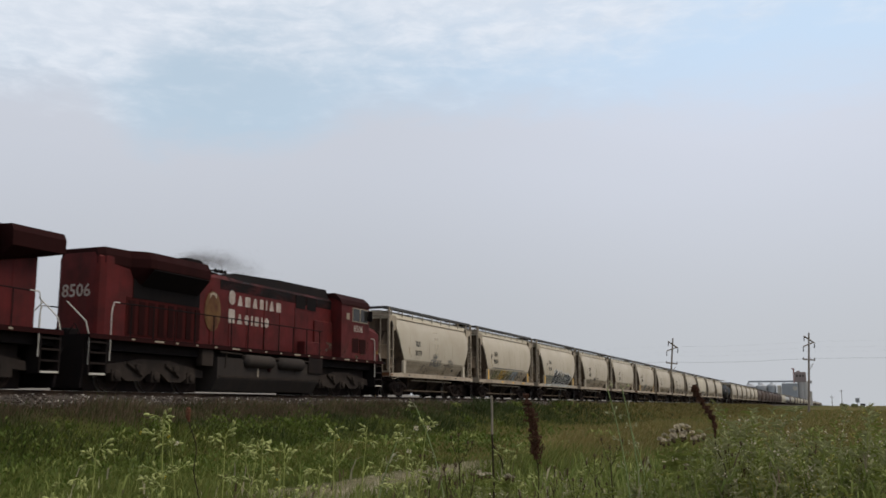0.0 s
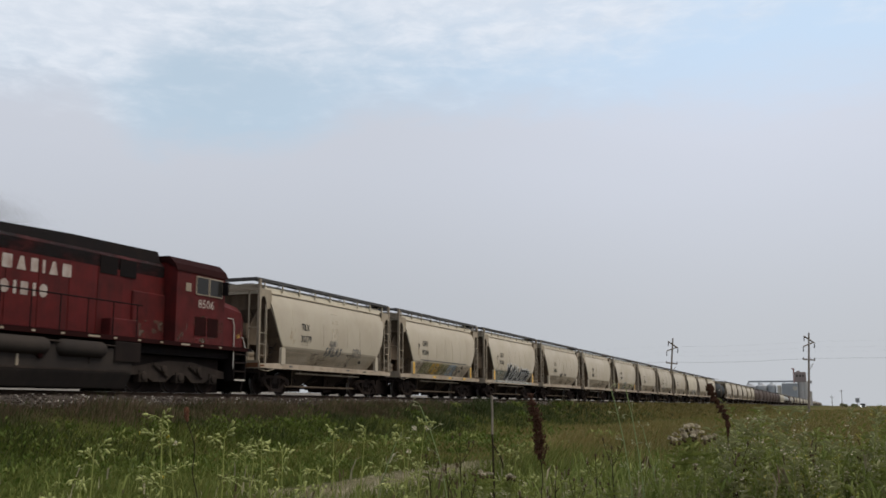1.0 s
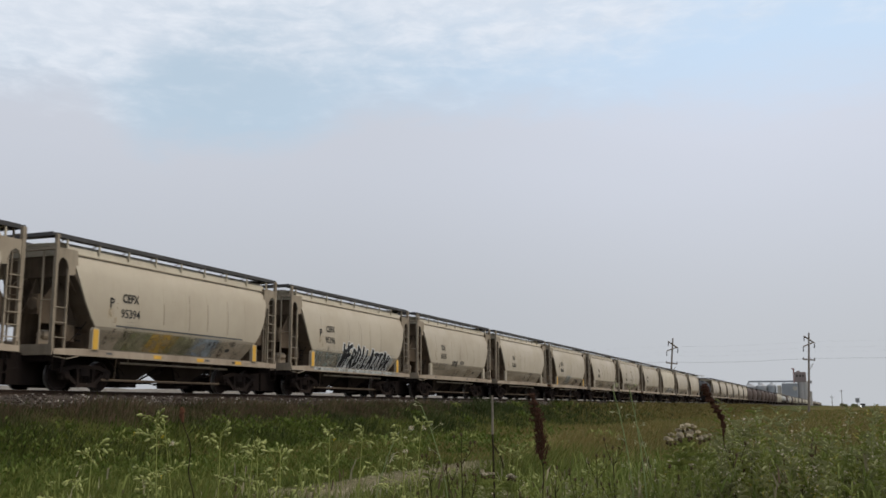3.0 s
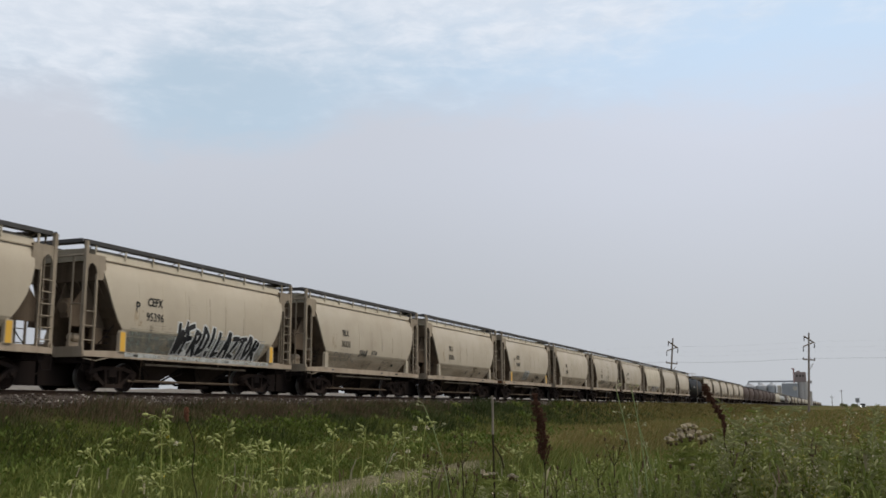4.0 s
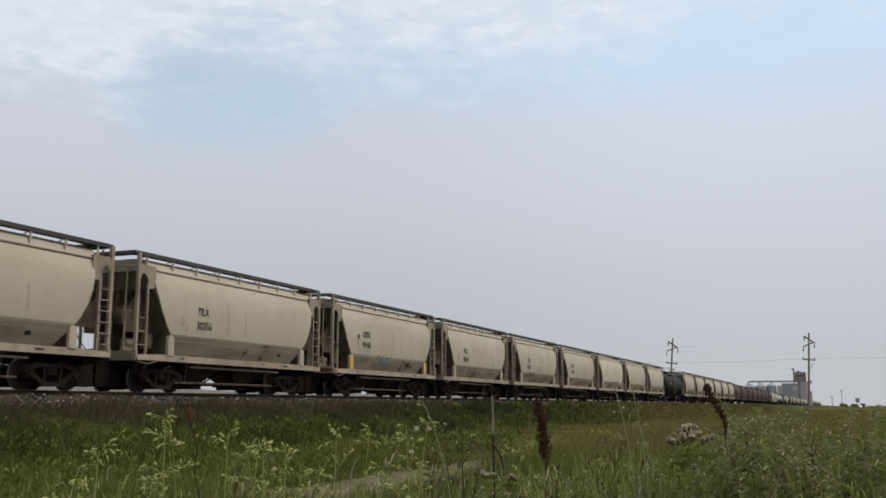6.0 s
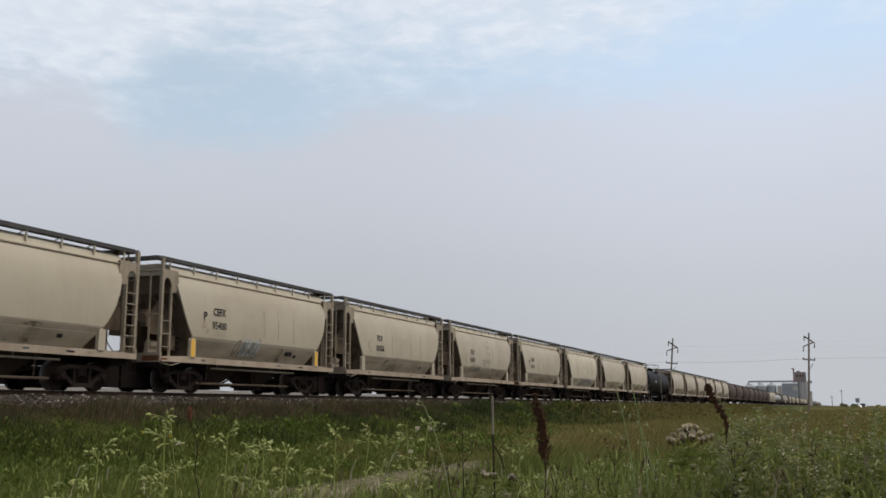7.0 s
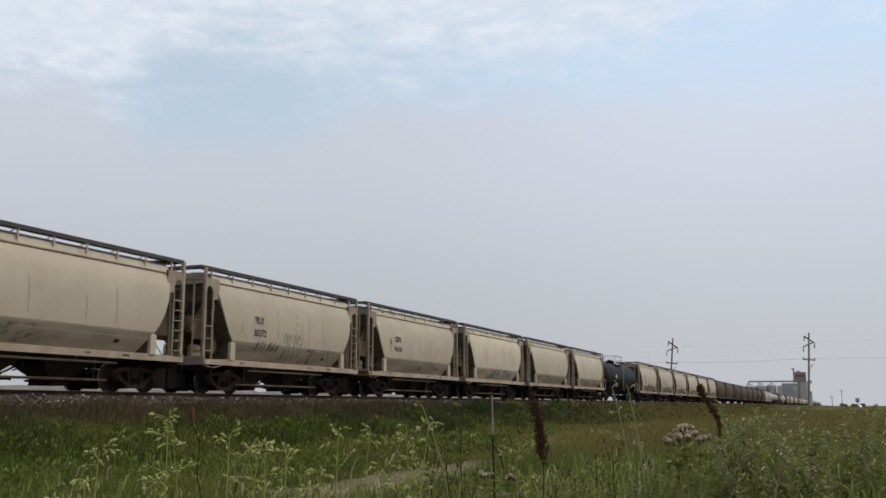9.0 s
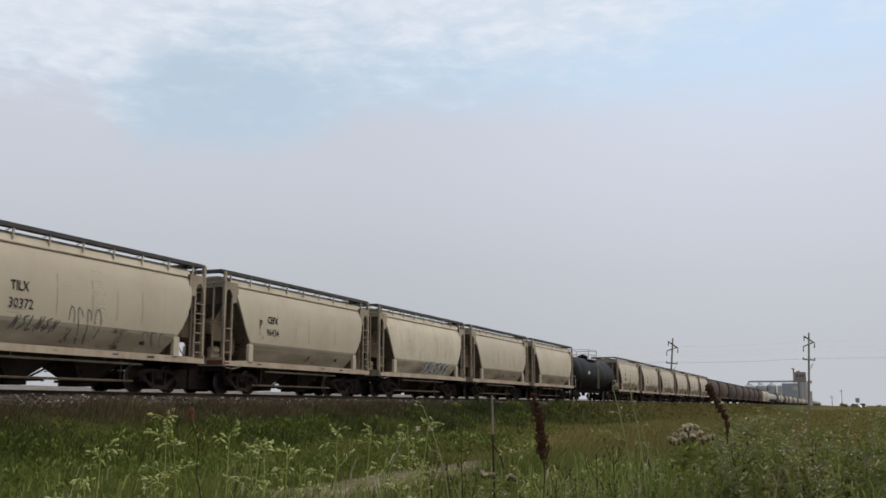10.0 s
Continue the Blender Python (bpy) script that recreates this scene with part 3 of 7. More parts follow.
def hopper_gate(x):
    s = Shape().box(x - 0.42, x + 0.42, -0.40, 0.40, 0.11, 0.31)
    for k in (-1, 1):
        s.rod((x + k * 0.36, -1.05, 0.26), (x + k * 0.36, 0.6, 0.26), 0.04, 8)
        s.turned((x + k * 0.36, -1.1, 0.26), (0, 1, 0), [(0, 0.06), (0.06, 0.06)], 6)
        s.path([(x + k * 1.32, -0.92, 0.96), (x + k * 0.95, -0.72, 0.66), (x + k * 0.42, -0.40, 0.32)], 0.035, 6)
        s.path([(x + k * 1.05, -0.78, 0.80), (x + k * 0.98, -0.95, 0.62), (x + k * 0.70, -0.8, 0.5)], 0.022, 5)
    return s


def ladder_shape(x, y, z0, z1, width, n, along="x"):
    s = Shape()
    for k in (0, 1):
        px, py = (x + k * width, y) if along == "x" else (x, y + k * width)
        s.box(px - 0.022, px + 0.022, py - 0.022, py + 0.022, z0, z1)
    for i in range(n):
        z = z0 + (i + 0.5) * (z1 - z0) / n
        s.rod((x, y, z), (x + width, y, z) if along == "x" else (x, y + width, z), 0.016, 5)
    return s


def build_hopper():
    """Rounded-side two-bay covered hopper."""
    car = thing("covered_hopper", "cream two-bay covered hopper wagon with rounded sides, weathered", "freight wagon", "wagons of the train")
    for k in (-1, 1):
        side = part("side_sheet", side_sheet(k), CREAM, car, smooth=17)
        for x in (-3.75, -2.5, -1.25, 0.0, 1.25, 2.5, 3.75):
            part("weld_seam", seam_shape(k, x), SEAM, side, smooth=40)
        part("eave_angle", Shape().box(-5.5, 5.5, min(k * 1.22, k * 1.315), max(k * 1.22, k * 1.315), 4.08, 4.12), CREAM_OLD, car)
        part("side_sill", Shape().slab([(-6.15, 1.03), (6.15, 1.03), (6.15, 1.17), (4.9, 1.22), (-4.9, 1.22), (-6.15, 1.17)], "xz", k * 1.40, k * 1.53).box(-6.15, 6.15, min(k * 1.28, k * 1.53), max(k * 1.28, k * 1.53), 1.0, 1.03), SILL, car)
        for x in (-4.46, 4.46):
            part("bolster_web", Shape().slab([(x - 0.16, 1.2), (x + 0.16, 1.2), (x + 0.15, 1.86), (x - 0.10, 1.9), (x - 0.15, 1.8)], "xz", k * 1.45, k * 1.57), CREAM, car)
        board = part("running_board", Shape().box(-6.1, 6.1, min(k * 0.80, k * 1.30), max(k * 0.80, k * 1.30), 4.59, 4.635).box(-6.1, 6.1, min(k * 1.24, k * 1.33), max(k * 1.24, k * 1.33), 4.53, 4.66), GRATE, car, "dark galvanised roof walkway")
        for i in range(9):
            x = -5.6 + i * 1.4
            part("bracket", Shape().box(x - 0.025, x + 0.025, min(k * 1.26, k * 1.31), max(k * 1.26, k * 1.31), 4.22, 4.585).rod((x, k * 0.85, 4.40), (x, k * 1.28, 4.57), 0.02, 5), GREY_CREAM, board)
    part("roof", Shape().rings([[(x, -1.29, 4.08), (x, -1.21, 4.33), (x, -1.0, 4.46), (x, 0, 4.5), (x, 1.0, 4.46), (x, 1.21, 4.33), (x, 1.29, 4.08)] for x in (-5.5, -3, 0, 3, 5.5)]), GREY_CREAM, car, smooth=20)
    part("hatch_trough", Shape().soft_box(-5.0, 5.0, -0.32, 0.32, 4.4, 4.60, 0.05), GRATE, car)
    for k in (-1, 1):
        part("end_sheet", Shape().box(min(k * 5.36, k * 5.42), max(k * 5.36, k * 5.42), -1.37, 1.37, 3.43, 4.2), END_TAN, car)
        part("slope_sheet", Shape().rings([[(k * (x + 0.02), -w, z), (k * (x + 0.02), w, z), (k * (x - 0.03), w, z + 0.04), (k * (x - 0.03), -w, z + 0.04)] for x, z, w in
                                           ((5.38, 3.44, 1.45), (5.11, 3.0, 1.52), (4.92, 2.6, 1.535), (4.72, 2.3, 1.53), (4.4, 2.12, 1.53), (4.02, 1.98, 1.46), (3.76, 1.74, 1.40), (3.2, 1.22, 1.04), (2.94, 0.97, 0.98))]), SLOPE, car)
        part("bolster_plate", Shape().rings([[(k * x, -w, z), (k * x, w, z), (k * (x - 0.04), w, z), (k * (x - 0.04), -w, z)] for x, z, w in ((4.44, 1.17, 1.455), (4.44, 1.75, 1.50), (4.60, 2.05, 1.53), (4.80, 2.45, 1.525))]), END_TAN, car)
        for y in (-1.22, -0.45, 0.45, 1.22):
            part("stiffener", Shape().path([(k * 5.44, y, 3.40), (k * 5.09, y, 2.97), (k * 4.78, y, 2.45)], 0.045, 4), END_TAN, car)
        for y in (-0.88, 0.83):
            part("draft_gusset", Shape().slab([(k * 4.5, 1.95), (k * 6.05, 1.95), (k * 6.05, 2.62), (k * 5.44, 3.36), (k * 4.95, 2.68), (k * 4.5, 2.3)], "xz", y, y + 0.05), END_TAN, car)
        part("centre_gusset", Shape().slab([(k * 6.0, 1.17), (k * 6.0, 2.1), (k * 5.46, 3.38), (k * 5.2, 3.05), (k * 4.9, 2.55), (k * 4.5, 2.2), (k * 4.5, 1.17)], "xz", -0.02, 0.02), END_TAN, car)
        part("end_deck", Shape().box(min(k * 4.2, k * 6.2), max(k * 4.2, k * 6.2), -1.40, 1.40, 1.10, 1.17).box(min(k * 6.12, k * 6.2), max(k * 6.12, k * 6.2), -1.5, 1.5, 0.98, 1.3), CREAM_OLD, car)
        part("end_frame", Shape().box(min(k * 6.08, k * 6.2), max(k * 6.08, k * 6.2), -1.45, 1.45, 4.13, 4.2).box(min(k * 5.42, k * 6.2), max(k * 5.42, k * 6.2), -1.36, -1.30, 4.12, 4.2)
             .box(min(k * 5.42, k * 6.2), max(k * 5.42, k * 6.2), 1.30, 1.36, 4.12, 4.2), CREAM_OLD, car)
        part("end_walkway", Shape().box(min(k * 5.7, k * 6.25), max(k * 5.7, k * 6.25), -1.33, 1.33, 4.59, 4.635).box(min(k * 6.22, k * 6.27), max(k * 6.22, k * 6.27), -1.33, 1.33, 4.54, 4.66), GRATE, car)
        arch = [(5.20, 3.42), (5.60, 3.42), (5.64, 3.66), (5.72, 3.83), (5.86, 3.92), (5.98, 3.88), (6.06, 3.72), (6.10, 3.45), (6.16, 3.45), (6.16, 4.2), (5.30, 4.2)]
        for y in (-1, 1):
            part("corner_post", Shape().box(min(k * 6.08, k * 6.18), max(k * 6.08, k * 6.18), min(y * 1.34, y * 1.45), max(y * 1.34, y * 1.45), 1.1, 4.59), CREAM_OLD, car)
            part("arched_plate", Shape().slab([(k * x, z) for x, z in arch], "xz", y * 1.40, y * 1.43), CREAM_OLD, car)
            part("brace_post", Shape().box(min(k * 5.60, k * 5.66), max(k * 5.60, k * 5.66), min(y * 1.37, y * 1.44), max(y * 1.37, y * 1.44), 1.1, 3.6), CREAM_OLD, car)
            part("brace", Shape().rod((k * 6.12, y * 0.9, 1.2), (k * 6.12, y * 0.9, 4.15), 0.035, 6).rod((k * 6.14, y * 1.4, 2.62), (k * 6.14, y * 0.9, 2.62), 0.02, 5), CREAM_OLD, car)
            rungs = (1.5, 1.95, 2.4) if k < 0 else (1.4, 1.75, 2.1, 2.45, 2.8, 3.15)
            for z in rungs:
                part("rung", Shape().rod((k * 5.63, y * 1.46, z), (k * 6.14, y * 1.46, z), 0.017, 5), CREAM_OLD, car)
        if k > 0:
            part("end_ladder", ladder_shape(k * 6.22, -1.4, 1.15, 4.59, 0.46, 9, "y"), CREAM_OLD, car)
        for y in (-1.5, 1.5):
            part("stirrup", Shape().path([(k * 6.15, y, 1.05), (k * 6.15, y, 0.55), (k * 5.8, y, 0.5), (k * 5.7, y, 1.05)], 0.02, 5).path([(k * 5.75, y, 0.62), (k * 5.55, y, 1.03)], 0.015, 5), RUST_BLACK, car)
        part("hose", Shape().path([(k * 5.5, -1.15, 1.2), (k * 5.2, -1.2, 1.42), (k * 4.85, -1.25, 1.75), (k * 4.55, -1.3, 2.15)], 0.018, 5), RUST_BLACK, car)
        add_truck(car, k * 4.25)
    part("brake_cylinder", Shape().turned((-5.3, -0.55, 1.62), (-1, 0, 0), [(0, 0.1), (0.04, 0.16), (0.4, 0.16), (0.46, 0.08), (0.5, 0.08)], 12).box(-5.8, -5.2, -0.62, -0.48, 1.17, 1.5), CREAM_OLD, car)
    part("brake_valve", Shape().soft_box(-5.15, -4.8, -1.05, -0.75, 1.45, 1.95, 0.04), END_DIRT_SHADE, car)
    part("retainer_pipes", Shape().box(-4.8, -4.62, -1.12, -1.06, 1.86, 1.91).box(-4.8, -4.62, -1.12, -1.06, 1.66, 1.71).box(-4.8, -4.62, -1.12, -1.06, 1.46, 1.51), RUST_BLACK, car)
    part("hand_brake", Shape().turned((-6.25, -0.75, 2.5), (-1, 0, 0), [(0, 0.16), (0.02, 0.2), (0.05, 0.2), (0.06, 0.16)], 14).box(-6.25, -6.15, -0.9, -0.6, 2.2, 2.8), END_DIRT_SHADE, car)
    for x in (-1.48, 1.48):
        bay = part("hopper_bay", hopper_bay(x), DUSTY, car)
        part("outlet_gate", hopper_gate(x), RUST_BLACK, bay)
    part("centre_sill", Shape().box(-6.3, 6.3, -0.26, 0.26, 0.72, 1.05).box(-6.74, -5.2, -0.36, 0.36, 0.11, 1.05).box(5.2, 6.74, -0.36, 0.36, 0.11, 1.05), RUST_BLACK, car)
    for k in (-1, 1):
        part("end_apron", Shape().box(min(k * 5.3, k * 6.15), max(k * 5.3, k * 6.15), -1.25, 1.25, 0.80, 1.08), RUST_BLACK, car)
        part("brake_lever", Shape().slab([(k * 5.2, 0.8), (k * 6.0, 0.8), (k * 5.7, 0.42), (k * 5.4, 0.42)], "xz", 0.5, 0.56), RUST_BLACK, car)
    part("train_pipe", Shape().rod((-3.0, -1.30, 0.86), (3.0, -1.30, 0.86), 0.038, 6).rod((-2.6, -1.30, 0.86), (-2.6, -1.3, 1.02), 0.02, 5).rod((1.2, -1.30, 0.86), (1.2, -1.3, 1.02), 0.015, 5), CREAM_OLD, car, "pale pipe below the sill")
    part("lower_pipe", Shape().rod((-3.6, -1.1, 0.30), (2.8, -1.1, 0.30), 0.042, 6).rod((-3.0, -1.1, 0.30), (-3.0, -1.15, 1.0), 0.018, 5).rod((2.2, -1.1, 0.30), (2.2, -1.15, 1.0), 0.018, 5), END_TAN, car, "dusty tan pipe along the hopper outlets")
    part("brake_rod", Shape().path([(-3.2, -0.95, 0.98), (-2.9, -0.95, 0.75), (-2.75, -0.95, 0.5), (-2.6, -0.95, 0.3)], 0.025, 5), RUST_BLACK, car)
    part("cut_lever", Shape().path([(-6.15, -1.45, 0.95), (-5.6, -1.5, 0.88), (-5.1, -1.52, 0.98)], 0.018, 5), CREAM_OLD, car)
    add_couplers(car, CAR / 2)
    return car


def repaint(ob, swap):
    for o in ob.children_recursive:
        for slot in o.material_slots:
            if slot.material in swap:
                m = swap[slot.material]
                slot.link = "OBJECT"
                slot.material = m


moving = []              # (thing, x of its middle at the start)


def place(ob, x):
    ob.matrix_basis = pose(x, TRACK_Y, RAIL_Z + RIDE)
    moving.append((ob, x))
    return ob


EMBLEM_RED = worn("worn_emblem_red", (0.075, 0.028, 0.013), (0.18, 0.10, 0.035), 0.7, amount=0.9, grain=16)
LETTER = worn("faded_cream_lettering", (0.43, 0.37, 0.32), (0.14, 0.05, 0.04), 0.7, amount=0.8, grain=20)
TANK_GREY = worn("grimy_grey_tank_paint", (0.036, 0.030, 0.027), (0.060, 0.047, 0.038), 0.85, 0.0, amount=0.7)
LOCO_TRUCK = worn("oily_brown_casting", (0.028, 0.022, 0.019), (0.066, 0.050, 0.040), 0.85, 0.0, amount=0.7)


def loco_truck(loco, x):
    """Three-axle truck with a stepped cast side frame."""
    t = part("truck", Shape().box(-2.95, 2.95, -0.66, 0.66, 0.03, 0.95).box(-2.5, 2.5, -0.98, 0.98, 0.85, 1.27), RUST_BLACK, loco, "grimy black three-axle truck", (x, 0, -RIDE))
    for y in (-1.02, 1.02):
        s = Shape()
        s.slab([(-2.75, 0.55), (-2.7, 0.82), (-1.5, 0.98), (-0.75, 1.10), (0.75, 1.10), (1.5, 0.98), (2.7, 0.82), (2.75, 0.55), (1.95, 0.60), (1.45, 0.36), (0.75, 0.36), (0.35, 0.62), (-0.35, 0.62), (-0.75, 0.36), (-1.45, 0.36), (-1.95, 0.60)], "xz", y - 0.09, y + 0.09)
        for ax in (-1.98, 0, 1.98):
            s.box(ax - 0.22, ax + 0.22, y - 0.13, y + 0.13, 0.34, 0.72)
            s.turned((ax, y - 0.22, 0.533), (0, 1, 0), [(0, 0.08), (0.02, 0.15), (0.1, 0.17), (0.3, 0.17)], 14)
        for ax in (-1.0, 1.0):
            s.rod((ax - 0.5, y - 0.12, 0.95), (ax + 0.3, y - 0.12, 0.55), 0.06, 8)
            s.turned((ax, y - 0.25, 0.8), (0, 1, 0), [(0, 0.1), (0.02, 0.13), (0.2, 0.13)], 12)
        part("side_frame", s, LOCO_TRUCK, t)
    for ax in (-1.98, 0, 1.98):
        w = part("wheelset", WHEELSET_BIG, None, t)
        w.matrix_parent_inverse = Matrix.Translation((ax, 0, 0.533))
    return t


def build_loco():
    """Six-axle diesel freight locomotive, radiator end at -x, cab at +x."""
    loco = thing("diesel_locomotive", "dark red diesel freight locomotive with overhanging radiators, sooty", "locomotive", "locomotives")
    part("frame", Shape().box(-10.5, 10.8, -1.25, 1.25, 1.25, 1.62).box(-10.55, 10.9, -1.5, 1.5, 1.60, 1.70), SOOT, loco)
    for k in (-1, 1):
        part("sill_stripe", Shape().box(-10.55, 10.55, min(k * 1.5, k * 1.52), max(k * 1.5, k * 1.52), 1.57, 1.72), RED_DARK, loco)
        for i in range(16):
            x = -8.6 + i * 1.15
            part("reflector", Shape().box(x, x + (0.5 if i % 4 == 1 else 0.14), min(k * 1.52, k * 1.526), max(k * 1.52, k * 1.526), 1.61, 1.67), CREAM_OLD, loco)
    # hood
    hood = [(-0.95, 1.7), (-0.95, 4.35), (-0.80, 4.52), (0.80, 4.52), (0.95, 4.35), (0.95, 1.7)]
    part("hood", Shape().rings([[(x, y, z) for y, z in hood] for x in (-9.30, -4.0, 0, 4.0, 6.0)]), RED, loco)
    part("hood_end", Shape().rings([[(-9.55, y * 0.74, z - (0.06 if z > 4 else 0)) for y, z in hood], [(-9.50, y * 0.88, z - (0.03 if z > 4 else 0)) for y, z in hood], [(-9.30, y * 1.0, z) for y, z in hood]]), RED, loco)
    rad = [(-0.96, 3.55), (-1.50, 4.12), (-1.50, 4.42), (-1.36, 4.68), (1.36, 4.68), (1.50, 4.42), (1.50, 4.12), (0.96, 3.55)]
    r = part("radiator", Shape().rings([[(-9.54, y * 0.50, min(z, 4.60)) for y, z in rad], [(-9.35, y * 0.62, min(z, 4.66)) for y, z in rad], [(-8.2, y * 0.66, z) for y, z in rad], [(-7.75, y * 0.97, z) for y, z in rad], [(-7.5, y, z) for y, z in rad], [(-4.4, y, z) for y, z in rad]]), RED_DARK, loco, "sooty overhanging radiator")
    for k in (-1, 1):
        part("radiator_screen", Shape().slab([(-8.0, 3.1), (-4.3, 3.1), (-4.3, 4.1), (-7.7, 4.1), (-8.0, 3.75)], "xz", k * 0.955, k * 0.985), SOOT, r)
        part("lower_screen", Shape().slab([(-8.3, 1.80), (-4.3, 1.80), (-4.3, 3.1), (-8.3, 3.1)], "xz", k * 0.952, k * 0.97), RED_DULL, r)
        # sloped screens near black: the wing's underside shade is in their colour
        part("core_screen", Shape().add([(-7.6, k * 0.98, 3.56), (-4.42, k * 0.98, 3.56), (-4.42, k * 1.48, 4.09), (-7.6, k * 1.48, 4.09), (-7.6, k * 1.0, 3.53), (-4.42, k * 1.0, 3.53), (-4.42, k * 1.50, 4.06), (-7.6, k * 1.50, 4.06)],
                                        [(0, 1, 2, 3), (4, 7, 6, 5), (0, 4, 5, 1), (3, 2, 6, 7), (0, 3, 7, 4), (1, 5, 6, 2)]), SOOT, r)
    part("exhaust_block", Shape().soft_box(-5.3, -4.35, -1.1, 1.1, 4.5, 4.86, 0.05).soft_box(-4.38, -3.3, -0.85, 0.85, 4.3, 4.60, 0.06), SOOT, loco)
    part("exhaust_stack", Shape().box(-2.9, -1.9, -0.3, 0.3, 4.4, 4.62), SOOT, loco)
    horn = part("horn", Shape().box(-3.1, -2.7, -0.62, -0.5, 4.4, 4.62), SOOT, loco)
    for i in range(4):
        part("trumpet", Shape().turned((-3.15 + i * 0.22, -0.55, 4.68), (0.25, -1, 0), [(0, 0.03), (0.15, 0.04), (0.24, 0.10)], 8), SOOT, horn)
    part("engine_cover", Shape().rings([[(x, -0.86 * c, 4.44), (x, -0.72 * c, h), (x, 0.72 * c, h), (x, 0.86 * c, 4.44)] for x, h, c in ((-2.4, 4.58, 0.95), (-1.7, 4.74, 1), (1.6, 4.86, 1), (5.85, 4.90, 1))]), SOOT, loco)
    # doors and louvres along the hood
    for k in (-1, 1):
        for i in range(8):
            x = -8.2 + i * 0.52
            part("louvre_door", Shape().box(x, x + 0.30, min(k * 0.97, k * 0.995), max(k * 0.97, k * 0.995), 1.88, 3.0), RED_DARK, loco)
        for i in range(6):
            x = -3.6 + i * 1.25
            part("hood_door", Shape().box(x, x + 1.18, min(k * 0.95, k * 0.972), max(k * 0.95, k * 0.972), 1.80, 3.95), RED, loco)
        part("blower_grille", Shape().box(2.7, 3.5, min(k * 0.95, k * 0.99), max(k * 0.95, k * 0.99), 3.75, 4.33).box(3.65, 4.45, min(k * 0.95, k * 0.99), max(k * 0.95, k * 0.99), 3.75, 4.33), SOOT, loco)
        part("equipment_box", Shape().soft_box(2.9, 4.3, min(k * 0.95, k * 1.35), max(k * 0.95, k * 1.35), 1.70, 2.30, 0.03), RED, loco)
        part("electrical_cabinet", Shape().soft_box(4.3, 6.0, min(k * 0.9, k * 1.04), max(k * 0.9, k * 1.04), 1.70, 3.35, 0.04), RED, loco)
        # plain cream blocks and wedges where the large lettering stands
        for z, first, widths, forms in ((3.42, 0.56, (0.44, 0.38, 0.40, 0.38, 0.30, 0.12, 0.38, 0.40), "owbwbiwb"), (2.70, 0.54, (0.44, 0.38, 0.32, 0.12, 0.30, 0.12, 0.32), "bwobibo")):
            x = -2.4
            for i, (w, form) in enumerate(zip(widths, forms)):
                h = first if i == 0 else first * 0.72
                c = min(w, h) * (0.28 if form == "o" else 0.06)
                e = w * 0.92
                if form == "w":
                    outline = [(x, z), (x + e, z), (x + e * 0.66, z + h), (x + e * 0.34, z + h)]
                else:
                    outline = [(x + c, z), (x + e - c, z), (x + e, z + c), (x + e, z + h - c), (x + e - c, z + h), (x + c, z + h), (x, z + h - c), (x, z + c)]
                part("letter_block", Shape().slab(outline, "xz", k * 0.974, k * 0.98), LETTER, loco)
                x += w + (0.15 if form != "i" else 0.17)
        part("emblem_crest", Shape().slab([(-3.62, 3.42), (-3.28, 3.42), (-3.22, 3.72), (-3.45, 3.78), (-3.68, 3.70)], "xz", k * 0.980, k * 0.984), CREAM_OLD, loco, "pale crest of the emblem")
        part("emblem", Shape().slab([(-3.45 + 0.52 * math.cos(a / 14 * 2 * math.pi), 3.05 + 0.78 * math.sin(a / 14 * 2 * math.pi)) for a in range(14)], "xz", k * 0.973, k * 0.979), GOLD, loco, "faded gold shield-shaped emblem")
        part("emblem_field", Shape().slab([(-3.45 + 0.40 * math.cos(a / 14 * 2 * math.pi), 2.98 + 0.56 * math.sin(a / 14 * 2 * math.pi) * (1 - 0.3 * math.cos(a / 14 * 4 * math.pi))) for a in range(14)], "xz", k * 0.980, k * 0.985), EMBLEM_RED, loco, "worn brown-red field of the emblem")
    # cab and nose
    cab = part("cab", Shape().rings([[(x, -1.5, 1.7), (x, -1.5, 4.26), (x, -1.36, 4.48), (x, -1.1, 4.60), (x, 1.1, 4.60), (x, 1.36, 4.48), (x, 1.5, 4.26), (x, 1.5, 1.7)] for x in (6.0, 8.9)]), RED, loco)
    part("cab_roof", Shape().rings([[(x, -1.54, 4.24), (x, -1.42, 4.50), (x, -1.12, 4.76), (x, 1.12, 4.76), (x, 1.42, 4.50), (x, 1.54, 4.24), (x, 1.4, 4.36), (x, 1.0, 4.55), (x, -1.0, 4.55), (x, -1.4, 4.36)] for x in (5.95, 9.05)]), RED_DARK, cab)
    for k in (-1, 1):
        for x0, x1 in ((7.12, 7.8), (7.92, 8.68)):
            part("window_frame", Shape().box(x0 - 0.035, x1 + 0.035, min(k * 1.5, k * 1.53), max(k * 1.5, k * 1.53), 3.48, 4.16), CREAM_OLD, cab)
            part("pane", Shape().box(x0, x1, min(k * 1.53, k * 1.536), max(k * 1.53, k * 1.536), 3.52, 4.12), GLASS_DARK, cab, "dark glass cab side window")
        part("mirror", Shape().box(8.7, 8.78, min(k * 1.52, k * 1.75), max(k * 1.52, k * 1.75), 3.6, 4.1), SOOT, cab)
        part("small_window", Shape().box(6.5, 6.8, min(k * 1.5, k * 1.512), max(k * 1.5, k * 1.512), 3.55, 3.85), CREAM_OLD, cab)
        part("vent", Shape().box(7.1, 7.75, min(k * 1.5, k * 1.52), max(k * 1.5, k * 1.52), 2.0, 2.68).box(7.85, 8.5, min(k * 1.5, k * 1.52), max(k * 1.5, k * 1.52), 2.0, 2.68), RED_DARK, cab)
